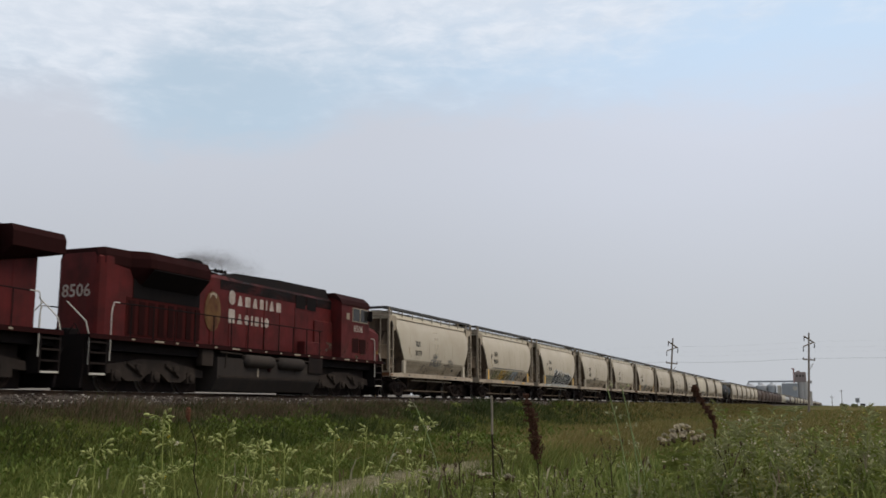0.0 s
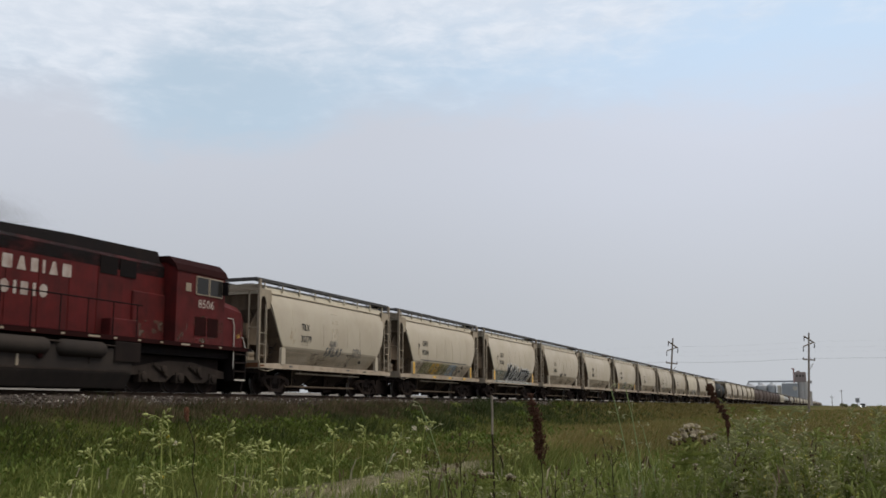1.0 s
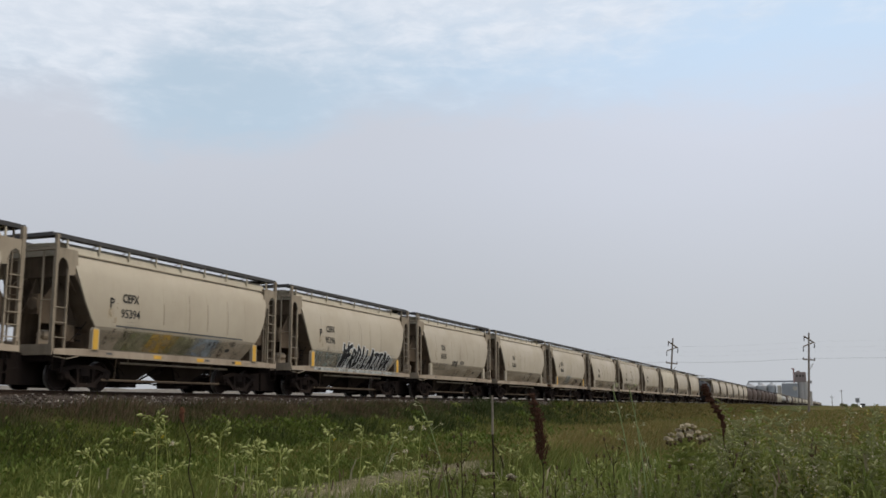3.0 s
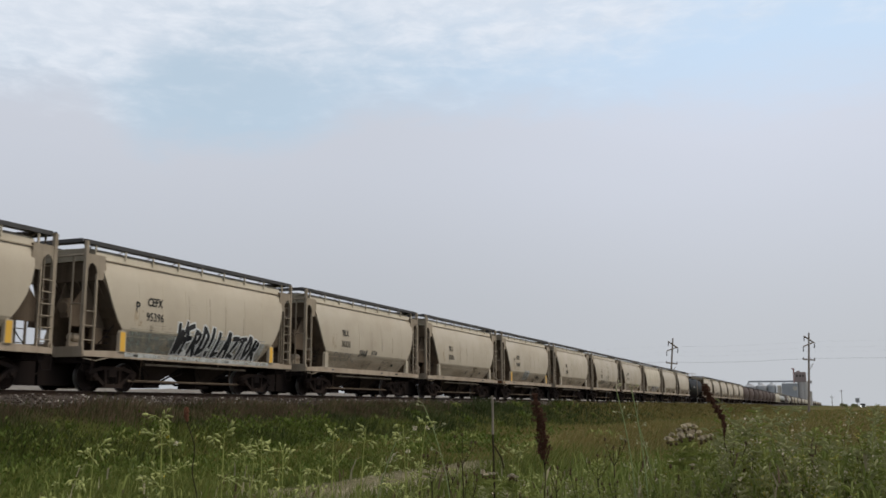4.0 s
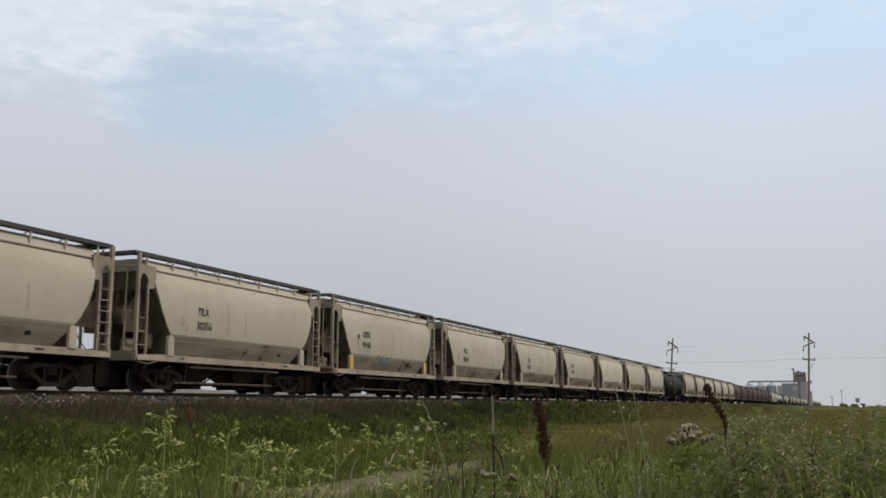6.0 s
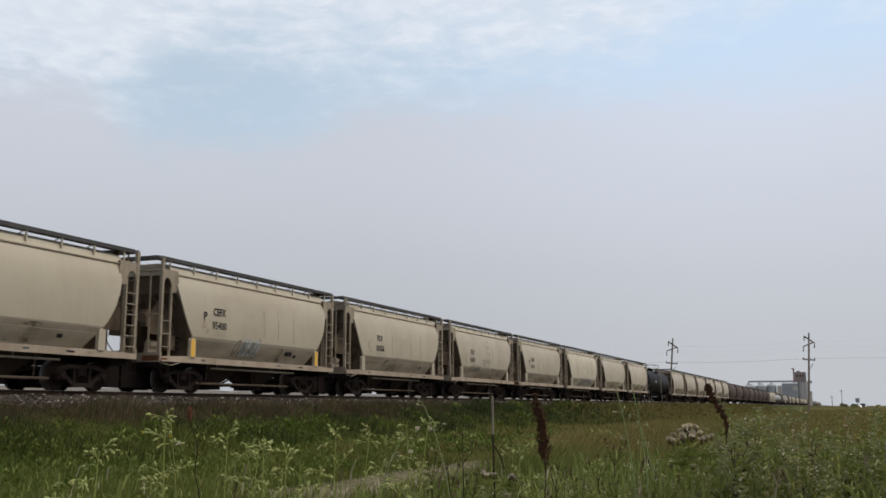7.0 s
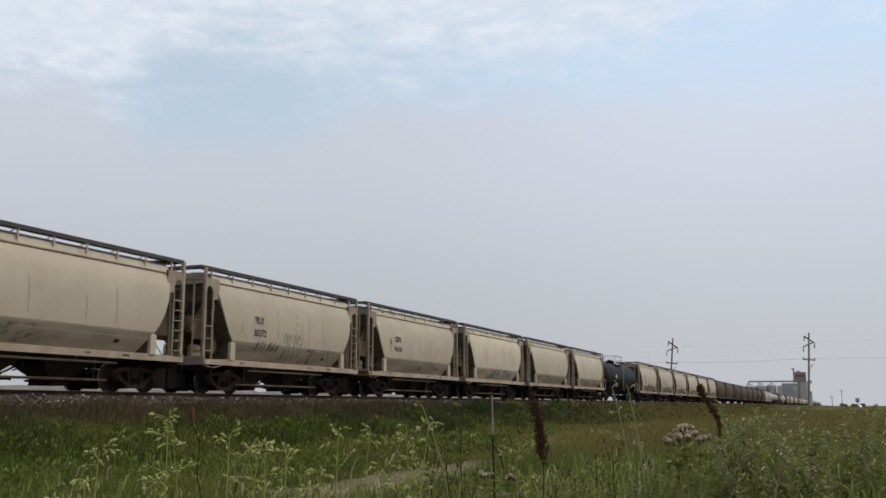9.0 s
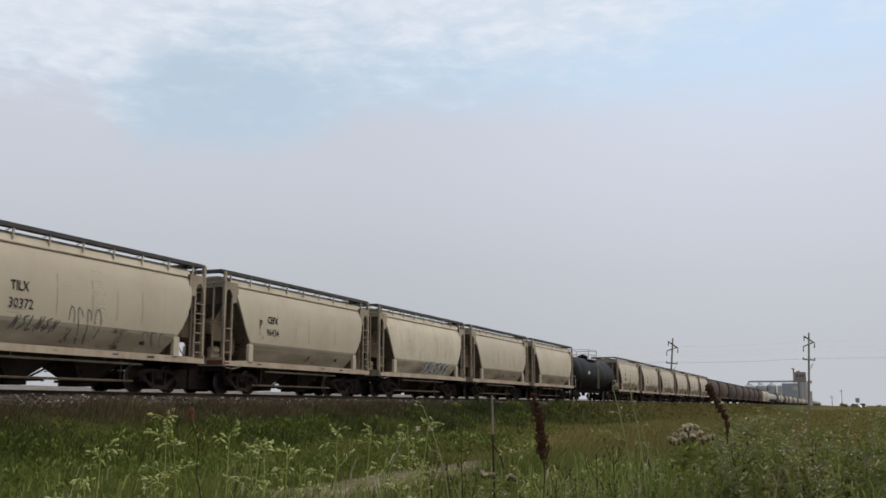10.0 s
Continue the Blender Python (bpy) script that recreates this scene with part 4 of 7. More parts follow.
    part("nose", Shape().rings([[(x, -w, 1.7), (x, -w, h - 0.25), (x, -w + 0.25, h), (x, w - 0.25, h), (x, w, h - 0.25), (x, w, 1.7)] for x, w, h in ((8.9, 1.47, 3.46), (10.2, 1.40, 3.30), (10.7, 1.15, 3.05), (10.86, 0.9, 2.75))]), RED, loco)
    for y in (-0.45, 0.45):
        part("windscreen", Shape().add([(8.9, y - 0.4, 3.52), (8.9, y + 0.4, 3.52), (8.95, y + 0.4, 4.15), (8.95, y - 0.4, 4.15), (8.86, y - 0.4, 3.52), (8.86, y + 0.4, 3.52), (8.9, y + 0.4, 4.15), (8.9, y - 0.4, 4.15)],
                                       [(0, 1, 2, 3), (4, 7, 6, 5), (0, 4, 5, 1), (1, 5, 6, 2), (2, 6, 7, 3), (3, 7, 4, 0)]), GLASS_DARK, cab)
    # below the frame
    tank = part("fuel_tank", Shape().rings([[(x, -1.45, 0.5), (x, -1.45, 1.3), (x, 1.45, 1.3), (x, 1.45, 0.5), (x, 1.2, 0.05), (x, -1.2, 0.05)] for x in (-3.7, 3.9)]), TANK_GREY, loco, "grimy dark grey fuel tank")
    for x0, x1 in ((-2.0, 0.2), (0.5, 2.6)):
        part("air_reservoir", Shape().turned((x0, -1.42, 1.22), (1, 0, 0), [(0, 0.05), (0.08, 0.2), (0.2, 0.26), (x1 - x0 - 0.2, 0.26), (x1 - x0 - 0.08, 0.2), (x1 - x0, 0.05)], 14), TANK_GREY, tank, smooth=50)
    part("pipe_run", Shape().path([(-3.6, -1.5, 1.48), (-2.2, -1.5, 1.46), (-2.1, -1.5, 1.40), (3.0, -1.5, 1.38)], 0.03, 6).rod((-3.2, -1.5, 1.47), (-3.2, -1.46, 0.9), 0.025, 5).rod((1.9, -1.5, 1.38), (1.9, -1.47, 0.8), 0.025, 5), LOCO_TRUCK, tank)
    part("filler", Shape().turned((-0.15, -1.44, 0.95), (0, -1, 0), [(0, 0.1), (0.08, 0.1), (0.1, 0.06)], 10), RED_DARK, tank)
    part("sight_glass", Shape().box(-1.0, -0.9, -1.47, -1.45, 0.6, 0.95), CREAM_OLD, tank)
    part("sand_box", Shape().soft_box(-4.6, -3.9, -1.42, -1.1, 0.95, 1.55, 0.03), LOCO_TRUCK, tank)
    part("skirt", Shape().slab([(-3.6, 0.55), (3.8, 0.55), (3.8, 0.62), (-3.6, 0.62)], "xz", -1.475, -1.45), LOCO_TRUCK, tank)
    part("battery_box", Shape().soft_box(3.0, 4.25, -1.52, -1.2, 0.9, 1.55, 0.03), RUST_BLACK, tank)
    for x in (-6.85, 6.85):
        loco_truck(loco, x)
    # handrails and steps
    for k in (-1, 1):
        rail_y = k * 1.44
        hr = part("handrail", Shape().path([(-9.2, rail_y, 2.78), (-8.0, rail_y, 2.80), (4.3, rail_y, 2.80)], 0.022, 6), SOOT, loco)
        for i in range(12):
            x = -8.6 + i * 1.15
            part("stanchion", Shape().rod((x, rail_y, 1.7), (x, rail_y, 2.80), 0.022, 6), SOOT, hr)
        for e in (-1, 1):
            for i in range(4):
                z = 0.45 + i * 0.33
                part("step", Shape().box(min(e * 9.75, e * 10.45), max(e * 9.75, e * 10.45), min(k * 1.05, k * 1.48), max(k * 1.05, k * 1.48), z, z + 0.04).box(min(e * 9.75, e * 10.45), max(e * 9.75, e * 10.45), min(k * 1.46, k * 1.49), max(k * 1.46, k * 1.49), z - 0.01, z + 0.05), WHITE if i == 0 else RUST_BLACK, loco)
            for u in (9.68, 10.45):
                part("step_side", Shape().box(min(e * u, e * (u + 0.06)), max(e * u, e * (u + 0.06)), min(k * 1.0, k * 1.48), max(k * 1.0, k * 1.48), 0.42, 1.7), SOOT, loco)
            part("grab_rail", Shape().path([(e * 9.6, k * 1.5, 0.9), (e * 9.6, k * 1.5, 2.5), (e * 9.5, k * 1.5, 2.78), (e * 9.2, k * 1.46, 2.79)], 0.02, 6), WHITE, loco, "white grab rail")
            part("end_rail", Shape().path([(e * 10.5, k * 1.46, 0.75), (e * 10.5, k * 1.46, 1.6), (e * 10.52, k * 1.3, 2.1), (e * 10.52, k * 0.5, 2.75)], 0.02, 6), WHITE, loco, "white grab rail")
    for e in (-1, 1):
        part("end_plate", Shape().box(min(e * 10.5, e * 10.56), max(e * 10.5, e * 10.56), -1.3, 1.3, 0.7, 1.7), SOOT, loco)
        part("pilot", Shape().slab([(-1.25, 0.04), (1.25, 0.04), (1.35, 0.75), (-1.35, 0.75)], "yz", e * 10.5, e * 10.6), SOOT, loco)
        part("jumper_hose", Shape().path([(e * 10.56, -0.5, 1.3), (e * 10.9, -0.52, 0.75), (e * 11.2, -0.5, 0.85)], 0.03, 6).path([(e * 10.56, 0.5, 1.3), (e * 10.9, 0.52, 0.7), (e * 11.2, 0.5, 0.85)], 0.03, 6), SOOT, loco)
    part("end_gear", Shape().soft_box(-10.2, -9.7, -0.3, 0.3, 1.7, 1.95, 0.05).path([(-10.3, -0.9, 1.7), (-10.45, -0.8, 2.05), (-10.5, -0.6, 1.75), (-10.5, -0.4, 1.4)], 0.03, 6), SOOT, loco)
    add_couplers(loco, LOCO / 2)
    return loco


def lettering(name, body, size, parent, at, material, turn=(90, 0, 0), label=""):
    """Flat painted writing as a mesh part."""
    cu = bpy.data.curves.new(name, "FONT")
    cu.body, cu.size, cu.extrude, cu.resolution_u, cu.offset = body, size, 0.002, 2, 0.006
    tmp = bpy.data.objects.new(name, cu)
    me = bpy.data.meshes.new_from_object(tmp)
    bpy.data.objects.remove(tmp)
    me.name = name
    me.materials.clear()
    me.materials.append(material)
    ob = part(name, me, material, parent, label, at)
    ob.rotation_euler = tuple(radians(a) for a in turn)
    return ob


loco = place(build_loco(), LOCO_X)
lead = copy_thing(loco, pose(LOCO_X - LOCO, TRACK_Y, RAIL_Z + RIDE, 0, 0, 180))
tagged(lead, "dark red diesel locomotive leading the train, coupled back to back")
moving.append((lead, LOCO_X - LOCO))
part("radiator_overhang", Shape().rings([[(x, -1.5, 4.0), (x, -1.5, 4.42), (x, -1.4, 4.62), (x, 1.4, 4.62), (x, 1.5, 4.42), (x, 1.5, 4.0), (x, 1.0, z), (x, -1.0, z)] for x, z in ((-10.45, 4.0), (-9.6, 3.8), (-8.4, 3.6))]), RED_DARK, lead)
part("hood_extension", Shape().box(-9.9, -9.0, -0.96, 0.96, 1.7, 4.3), RED, lead)
lettering("number", "8506", 0.62, loco, (7.25, -1.505, 3.02), LETTER).scale = (0.80, 0.70, 1)
end_no = lettering("number", "8506", 0.60, loco, (-9.556, 0.66, 3.02), LETTER, (90, 0, -90))
end_no.scale = (1.0, 1, 1)
hopper = place(build_hopper(), FIRST + CAR / 2)
cars = [hopper]
for i in range(1, 12):
    cars.append(place(copy_thing(hopper, Matrix()), FIRST + CAR * (i + 0.5)))


# ---- writing and paint on the near wagons ----
def scrawl(seed, x0, x1, z0, z1, strokes, w):
    """Looping spray strokes that spell nothing, lying on the side sheet."""
    rng = random.Random(seed)
    s = Shape()
    for i in range(strokes):
        cx = x0 + (x1 - x0) * (i + 0.5) / strokes
        span_x = (x1 - x0) / strokes * rng.uniform(0.6, 1.0)
        ph, turns = rng.uniform(0, 6.28), rng.uniform(0.6, 1.25)
        pts = []
        for k in range(15):
            a = ph + turns * 2 * math.pi * k / 14
            z = (z0 + z1) / 2 + (z1 - z0) * 0.5 * math.sin(a) * rng.uniform(0.85, 1.0)
            x = cx + span_x * 0.5 * math.cos(a * 1.3 + 0.4) + (z - z0) * 0.12
            pts.append((x, z))
        for (ax, az), (bx, bz) in zip(pts, pts[1:]):
            d = Vector((bx - ax, bz - az))
            if d.length < 1e-3:
                continue
            n = Vector((-d.y, d.x)).normalized() * w * 0.5
            e = d.normalized() * w * 0.3
            ya, yb = -side_y(az) - 0.004, -side_y(bz) - 0.004
            s.add([(ax + n.x - e.x, ya, az + n.y - e.y), (bx + n.x + e.x, yb, bz + n.y + e.y), (bx - n.x + e.x, yb, bz - n.y + e.y), (ax - n.x - e.x, ya, az - n.y - e.y)], [(0, 1, 2, 3)])
    return s


def side_y(z):
    for (y1, z1), (y0, z0) in zip(SIDE_SECTION, SIDE_SECTION[1:]):
        if z >= z0:
            return y0 + (y1 - y0) * (z - z0) / (z1 - z0)
    return SIDE_SECTION[-1][0]


def side_patch(x0, x1, z0, z1, slant=0.0, lift=0.003):
    """A painted patch that follows the curve of the side."""
    s = Shape()
    rows = 6
    for i in range(rows):
        a, b = z0 + (z1 - z0) * i / rows, z0 + (z1 - z0) * (i + 1) / rows
        sa, sb = slant * (a - z0), slant * (b - z0)
        s.add([(x0 + sa, -side_y(a) - lift, a), (x1 + sa, -side_y(a) - lift, a), (x1 + sb, -side_y(b) - lift, b), (x0 + sb, -side_y(b) - lift, b)], [(0, 1, 2, 3)])
    return s


# angular sprayed characters, as strokes in a unit box
WILD = {"W": [[(0, 1.05), (0.22, 0), (0.45, 0.8), (0.6, 0.02), (0.95, 1.15)]],
        "E": [[(0.75, 1.0), (0.1, 0.9), (0, 0.05), (0.75, -0.05)], [(0.05, 0.5), (0.6, 0.55)]],
        "R": [[(-0.05, -0.05), (0.1, 1), (0.65, 0.88), (0.55, 0.55), (0.1, 0.48), (0.8, -0.1)]],
        "D": [[(0, 0), (0.05, 1.05), (0.68, 0.75), (0.6, 0.2), (0, 0)]],
        "A": [[(-0.05, 0), (0.35, 0.95), (0.5, 0.95), (0.72, -0.05)], [(0.1, 0.35), (0.6, 0.38)]],
        "Z": [[(0.0, 0.9), (0.7, 0.95), (0.05, 0.05), (0.75, 0.0)]],
        "T": [[(-0.05, 0.9), (0.8, 1.0)], [(0.4, 0.95), (0.3, -0.05)]],
        "O": [[(0.3, 0.95), (0.02, 0.5), (0.25, 0.0), (0.65, 0.4), (0.55, 0.9), (0.3, 0.95)]],
        "!": [[(0.25, 1.1), (0.2, 0.35)], [(0.18, 0.1), (0.22, 0.0)]],
        "l": [[(0.1, 1.1), (0.0, 0), (0.6, 0.12)]],
        "z": [[(0, 0), (0.22, 0.9), (0.42, 0.1), (0.66, 0.95)]],
        "s": [[(0.65, 0.9), (0.1, 0.75), (0.55, 0.4), (0, 0.02)]]}


def spray_word(word, x0, x1, z0, z1, w, lift=0.004, slant=0.25, fall=0.0):
    """Angular sprayed strokes that follow the curve of the side."""
    s = Shape()
    step = (x1 - x0) / len(word)
    for i, ch in enumerate(word):
        tall = (z1 - z0) * (1 - fall * i / len(word)) * (0.9 + 0.1 * math.sin(i * 2.3))
        for stroke in WILD.get(ch, ()):
            pts = [(x0 + step * (i + 0.92 * u) + slant * v * tall, z0 + v * tall) for u, v in stroke]
            for n, ((ax, az), (bx, bz)) in enumerate(zip(pts, pts[1:])):
                d = Vector((bx - ax, bz - az))
                e = d.normalized() * w * 0.35
                ax, az, bx, bz = ax - e.x, az - e.y, bx + e.x, bz + e.y
                q = Vector((-d.y, d.x)).normalized() * w * 0.5
                rows = []
                for k in range(7):
                    f = k / 6
                    x, z, g = ax + (bx - ax) * f, az + (bz - az) * f, 1.1 - 0.45 * abs(f - 0.4) * (1 + n % 2)
                    rows.append(((x + q.x * g, z + q.y * g), (x - q.x * g, z - q.y * g)))
                for (a, b), (c, e2) in zip(rows, rows[1:]):
                    s.add([(px, -side_y(pz) - lift, pz) for px, pz in (a, b, e2, c)], [(0, 1, 2, 3)])
    return s


def bars(x, z, rows, seed):
    """Small unreadable stencil lines as bars."""
    rng = random.Random(seed)
    s = Shape()
    for i in range(rows):
        w = rng.uniform(0.45, 0.8)
        s.add(side_patch(x, x + w, z - i * 0.1, z - i * 0.1 + 0.035).v, [(0, 1, 2, 3)])
    return s


def letter_car(car, mark, number, p=False, seed=0, tag=True):
    x, z = (-3.4, 2.80) if p else (-3.1, 2.72)
    y = -side_y(2.6) - 0.006
    lettering("reporting_mark", mark, 0.42, car, (x + 0.05, y, z), INK, (90, 0, 0)).scale = (0.78, 0.95, 1)
    lettering("car_number", number, 0.42, car, (x, y, z - 0.5), INK, (90, 0, 0)).scale = (0.88, 0.95, 1)
    if p:
        lettering("class_mark", "P", 0.45, car, (x - 0.55, y, z - 0.22), INK)
    part("stencil", bars(-3.1, 2.18, 2, seed), SPRAY, car)
    part("stencil", bars(-1.2, 3.05, 3, seed + 1), CREAM_OLD, car)
    part("stencil", Shape().box(3.0, 3.35, -1.535, -1.531, 1.08, 1.14), INK, car)
    for i, x in enumerate((-3.9, -1.3, 1.3, 3.9)):
        part("sill_label", Shape().box(x, x + 0.25, -1.536, -1.531, 1.09, 1.15), (SPRAY, CREAM_OLD)[i % 2], car)
    if tag:
        part("side_stain", side_patch(-4.0, -3.6, 2.1, 2.75, 0.1), FADED, car, "faded orange stain")


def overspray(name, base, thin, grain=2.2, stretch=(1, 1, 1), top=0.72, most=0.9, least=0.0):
    """Thin sprayed or faded paint, also dirt and painted shade, that lets the cream show through in patches."""
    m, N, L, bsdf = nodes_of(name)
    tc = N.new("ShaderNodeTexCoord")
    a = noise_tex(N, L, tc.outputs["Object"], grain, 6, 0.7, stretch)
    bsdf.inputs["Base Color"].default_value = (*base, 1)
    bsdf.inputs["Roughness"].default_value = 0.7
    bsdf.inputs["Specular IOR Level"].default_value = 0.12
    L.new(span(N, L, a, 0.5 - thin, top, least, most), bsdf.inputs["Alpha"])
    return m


FADED = overspray("faded_orange_paint", (0.50, 0.30, 0.08), 0.0)
# lower-panel dirt film, which also paints in the shade below the crease
FILM_SHADE = overspray("brown_film_and_shade", (0.24, 0.175, 0.11), 0.2, 0.9, (0.5, 1, 1.6), 0.8, 0.55, 0.0)
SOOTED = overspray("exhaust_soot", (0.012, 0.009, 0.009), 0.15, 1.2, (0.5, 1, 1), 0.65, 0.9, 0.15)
STREAK = overspray("thin_rust_streak", (0.17, 0.128, 0.088), 0.25, 6.0, (1, 1, 0.3), 0.75, 0.42, 0.08)
SMUDGE = overspray("dark_grime_smudge", (0.13, 0.10, 0.075), -0.02)
PALE_WASH = overspray("pale_washed_streak", (0.62, 0.545, 0.42), 0.1)
GREEN_SPRAY = overspray("olive_spray_paint", (0.22, 0.22, 0.10), 0.25)
OCHRE_SPRAY = overspray("ochre_spray_paint", (0.48, 0.30, 0.06), 0.25)
BLUE_SPRAY = overspray("blue_grey_spray_paint", (0.30, 0.34, 0.37), 0.3)
WHITE_SPRAY = overspray("thin_white_spray_paint", (0.52, 0.53, 0.50), 0.25)
TEAL_SPRAY = overspray("thin_teal_spray_paint", (0.30, 0.335, 0.30), 0.2)
HALO = worn("white_spray_edge", (0.66, 0.66, 0.64), (0.45, 0.42, 0.37), 0.7, amount=0.3)
TAR = worn("flat_black_spray_paint", (0.028, 0.028, 0.03), (0.12, 0.11, 0.10), 0.75, amount=0.4)

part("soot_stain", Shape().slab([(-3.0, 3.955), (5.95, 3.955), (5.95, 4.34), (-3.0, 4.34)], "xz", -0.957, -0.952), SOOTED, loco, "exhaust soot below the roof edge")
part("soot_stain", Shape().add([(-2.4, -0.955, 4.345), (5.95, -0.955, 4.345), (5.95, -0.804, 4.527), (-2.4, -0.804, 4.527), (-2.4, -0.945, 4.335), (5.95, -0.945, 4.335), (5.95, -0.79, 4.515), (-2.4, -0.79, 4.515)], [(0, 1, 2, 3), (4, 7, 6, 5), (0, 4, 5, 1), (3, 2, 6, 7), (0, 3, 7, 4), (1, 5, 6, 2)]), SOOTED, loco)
part("dust_stain", Shape().slab([(4.35, 1.75), (5.9, 1.75), (5.9, 2.5), (5.2, 2.35), (4.35, 2.55)], "xz", -1.046, -1.042), SMUDGE, loco, "grey dust on the lower cabinet")
part("dust_stain", Shape().slab([(6.1, 1.75), (8.8, 1.75), (8.8, 2.6), (7.6, 2.75), (6.1, 2.45)], "xz", -1.506, -1.502), SMUDGE, loco)
# yellowish glint by the nose, painted as a small orange patch
part("nose_plate", Shape().box(9.85, 10.2, -1.452, -1.43, 2.05, 2.35), FADED, loco, "orange-cream glint painted on the nose side")

marks = [("TILX", "30379", False), ("CEFX", "95394", True), ("CEFX", "95396", True), ("TILX", "30335", False), ("TILX", "30356", False), ("CEFX", "95400", True),
         ("TILX", "30338", False), ("TILX", "30372", False), ("CEFX", "96434", True), ("CEFX", "", False), ("CEFX", "", False), ("TILX", "", False)]
for i, (car, (mark, number, p)) in enumerate(zip(cars, marks)):
    if i < 9:
        letter_car(car, mark, number, p, i)
    else:
        part("stencil", bars(-3.0, 3.0, 2, i), SPRAY, car)
        part("stencil", bars(-3.0, 2.6, 2, i + 7), SPRAY, car)
    rng = random.Random(50 + i)
    part("road_film", side_patch(-4.35, 4.35, 1.24, rng.uniform(1.84, 1.90), 0.0, 0.002), FILM_SHADE, car, "brown dirt film and painted shade below the crease")
    for x in (-1.15, 0.05, 1.25, 2.4):
        if rng.random() < 0.85:
            u, low, top = x + rng.uniform(-0.15, 0.15), rng.uniform(2.05, 2.25), rng.uniform(2.8, 3.4)
            part("rust_streak", side_patch(u, u + 0.05, low, top, 0.0, 0.0035), STREAK, car)
    for _ in range(2):
        x = rng.uniform(-3.5, 3.2)
        part("grime_patch", side_patch(x, x + rng.uniform(0.5, 1.6), 1.3, rng.uniform(1.65, 2.0), 0.2), SMUDGE, car)
    part("placard", side_patch(2.7, 2.95, 1.5, 1.62), INK, car)

tagged(cars[0], "cream covered hopper with dark scrawls above its sill")
tagged(part("scrawl", spray_word("szlzs", -0.9, 0.75, 1.72, 2.15, 0.06, 0.006, 0.2), SPRAY, cars[0]), kind="stuff")
tagged(part("scrawl", scrawl(11, -0.8, 0.75, 1.7, 2.1, 5, 0.03), SPRAY, cars[0]), kind="stuff")
part("scrawl_shade", side_patch(-0.9, 0.6, 1.7, 2.05, 0.1, 0.002), SMUDGE, cars[0])
tagged(part("scrawl", scrawl(13, -0.5, 0.1, 2.15, 2.4, 3, 0.04), SPRAY, cars[0]), kind="stuff")
part("scrawl_shade", side_patch(-0.6, 0.1, 1.9, 2.3, 0.1), SMUDGE, cars[0])
tagged(part("scrawl", scrawl(12, 1.75, 2.75, 1.75, 2.15, 4, 0.05), SPRAY, cars[0]), kind="stuff")
part("scrawl_shade", side_patch(1.75, 2.65, 1.7, 2.2), SMUDGE, cars[0])
part("washed_streak", side_patch(-0.3, 0.25, 1.9, 4.0, 0.05), PALE_WASH, cars[0])

tagged(cars[1], "cream covered hopper with olive and ochre spray paint below")
for x0, x1, m in ((-4.1, -3.0, SMUDGE), (-3.4, -2.0, GREEN_SPRAY), (-2.0, -0.6, OCHRE_SPRAY), (-0.9, 0.6, GREEN_SPRAY), (0.4, 2.0, BLUE_SPRAY), (1.8, 3.6, SMUDGE)):
    part("spray_panel", side_patch(x0, x1, 1.28, 1.98, 0.5), m, cars[1])
tagged(part("spray_outline", spray_word("lzszslzs", -3.9, 3.7, 1.30, 1.98, 0.05, 0.008, 0.4), SMUDGE, cars[1]), kind="stuff")
part("grime_patch", side_patch(-4.0, -2.9, 1.6, 1.98, 1.2, 0.006), SMUDGE, cars[1])
part("scrawl", spray_word("zsl", 1.5, 2.3, 1.62, 1.85, 0.035, 0.009, 0.0), INK, cars[1])
tagged(part("spray_outline", side_patch(-3.6, 3.6, 1.99, 2.04, 0.0, 0.006), SPRAY, cars[1]), kind="stuff")
for x in (-1.6, 0.8, 3.2):
    part("sill_reflector", Shape().box(x, x + 0.4, -1.537, -1.531, 1.05, 1.17), YELLOW, cars[1], "yellow reflective strip")

tagged(cars[2], "cream covered hopper with large white-edged grey graffiti")
part("graffiti_ground", side_patch(-4.2, 1.0, 1.26, 2.0, 0.1), TEAL_SPRAY, cars[2])
part("graffiti_ground", side_patch(-1.6, 3.9, 1.26, 2.05, 0.1), WHITE_SPRAY, cars[2])
part("graffiti_shade", side_patch(-3.4, -1.6, 1.75, 2.15, 0.3), SMUDGE, cars[2])
tagged(part("graffiti_halo", spray_word("WERD!lAZTOR", -1.7, 3.6, 1.34, 2.36, 0.29, 0.006, 0.15, 0.25), HALO, cars[2]), kind="stuff")
tagged(part("graffiti_stroke", spray_word("WERD!lAZTOR", -1.7, 3.6, 1.34, 2.36, 0.175, 0.012, 0.15, 0.25), TAR, cars[2], "black sprayed letters"), kind="stuff")
part("sill_wash", Shape().box(-4.3, 4.3, -1.536, -1.531, 1.06, 1.2), WHITE_SPRAY, cars[2])

tagged(cars[3], "cream covered hopper with small black scribbles above the sill")
tagged(part("scrawl", spray_word("szOz", -1.25, -0.35, 1.86, 2.18, 0.075, 0.006, 0.2), INK, cars[3]), kind="stuff")
tagged(part("scrawl", spray_word("zsz", 0.1, 0.75, 1.98, 2.2, 0.06, 0.006, 0.3), INK, cars[3]), kind="stuff")
tagged(part("scrawl", scrawl(43, -3.8, -1.6, 1.55, 1.95, 4, 0.03), SPRAY, cars[3]), kind="stuff")
tagged(cars[5], "cream covered hopper with faint pencil-grey scribble and yellow end stripes")
tagged(part("scrawl", spray_word("OzAl", -1.9, 0.1, 1.35, 2.1, 0.045, 0.006, 0.35), SPRAY, cars[5]), kind="stuff")
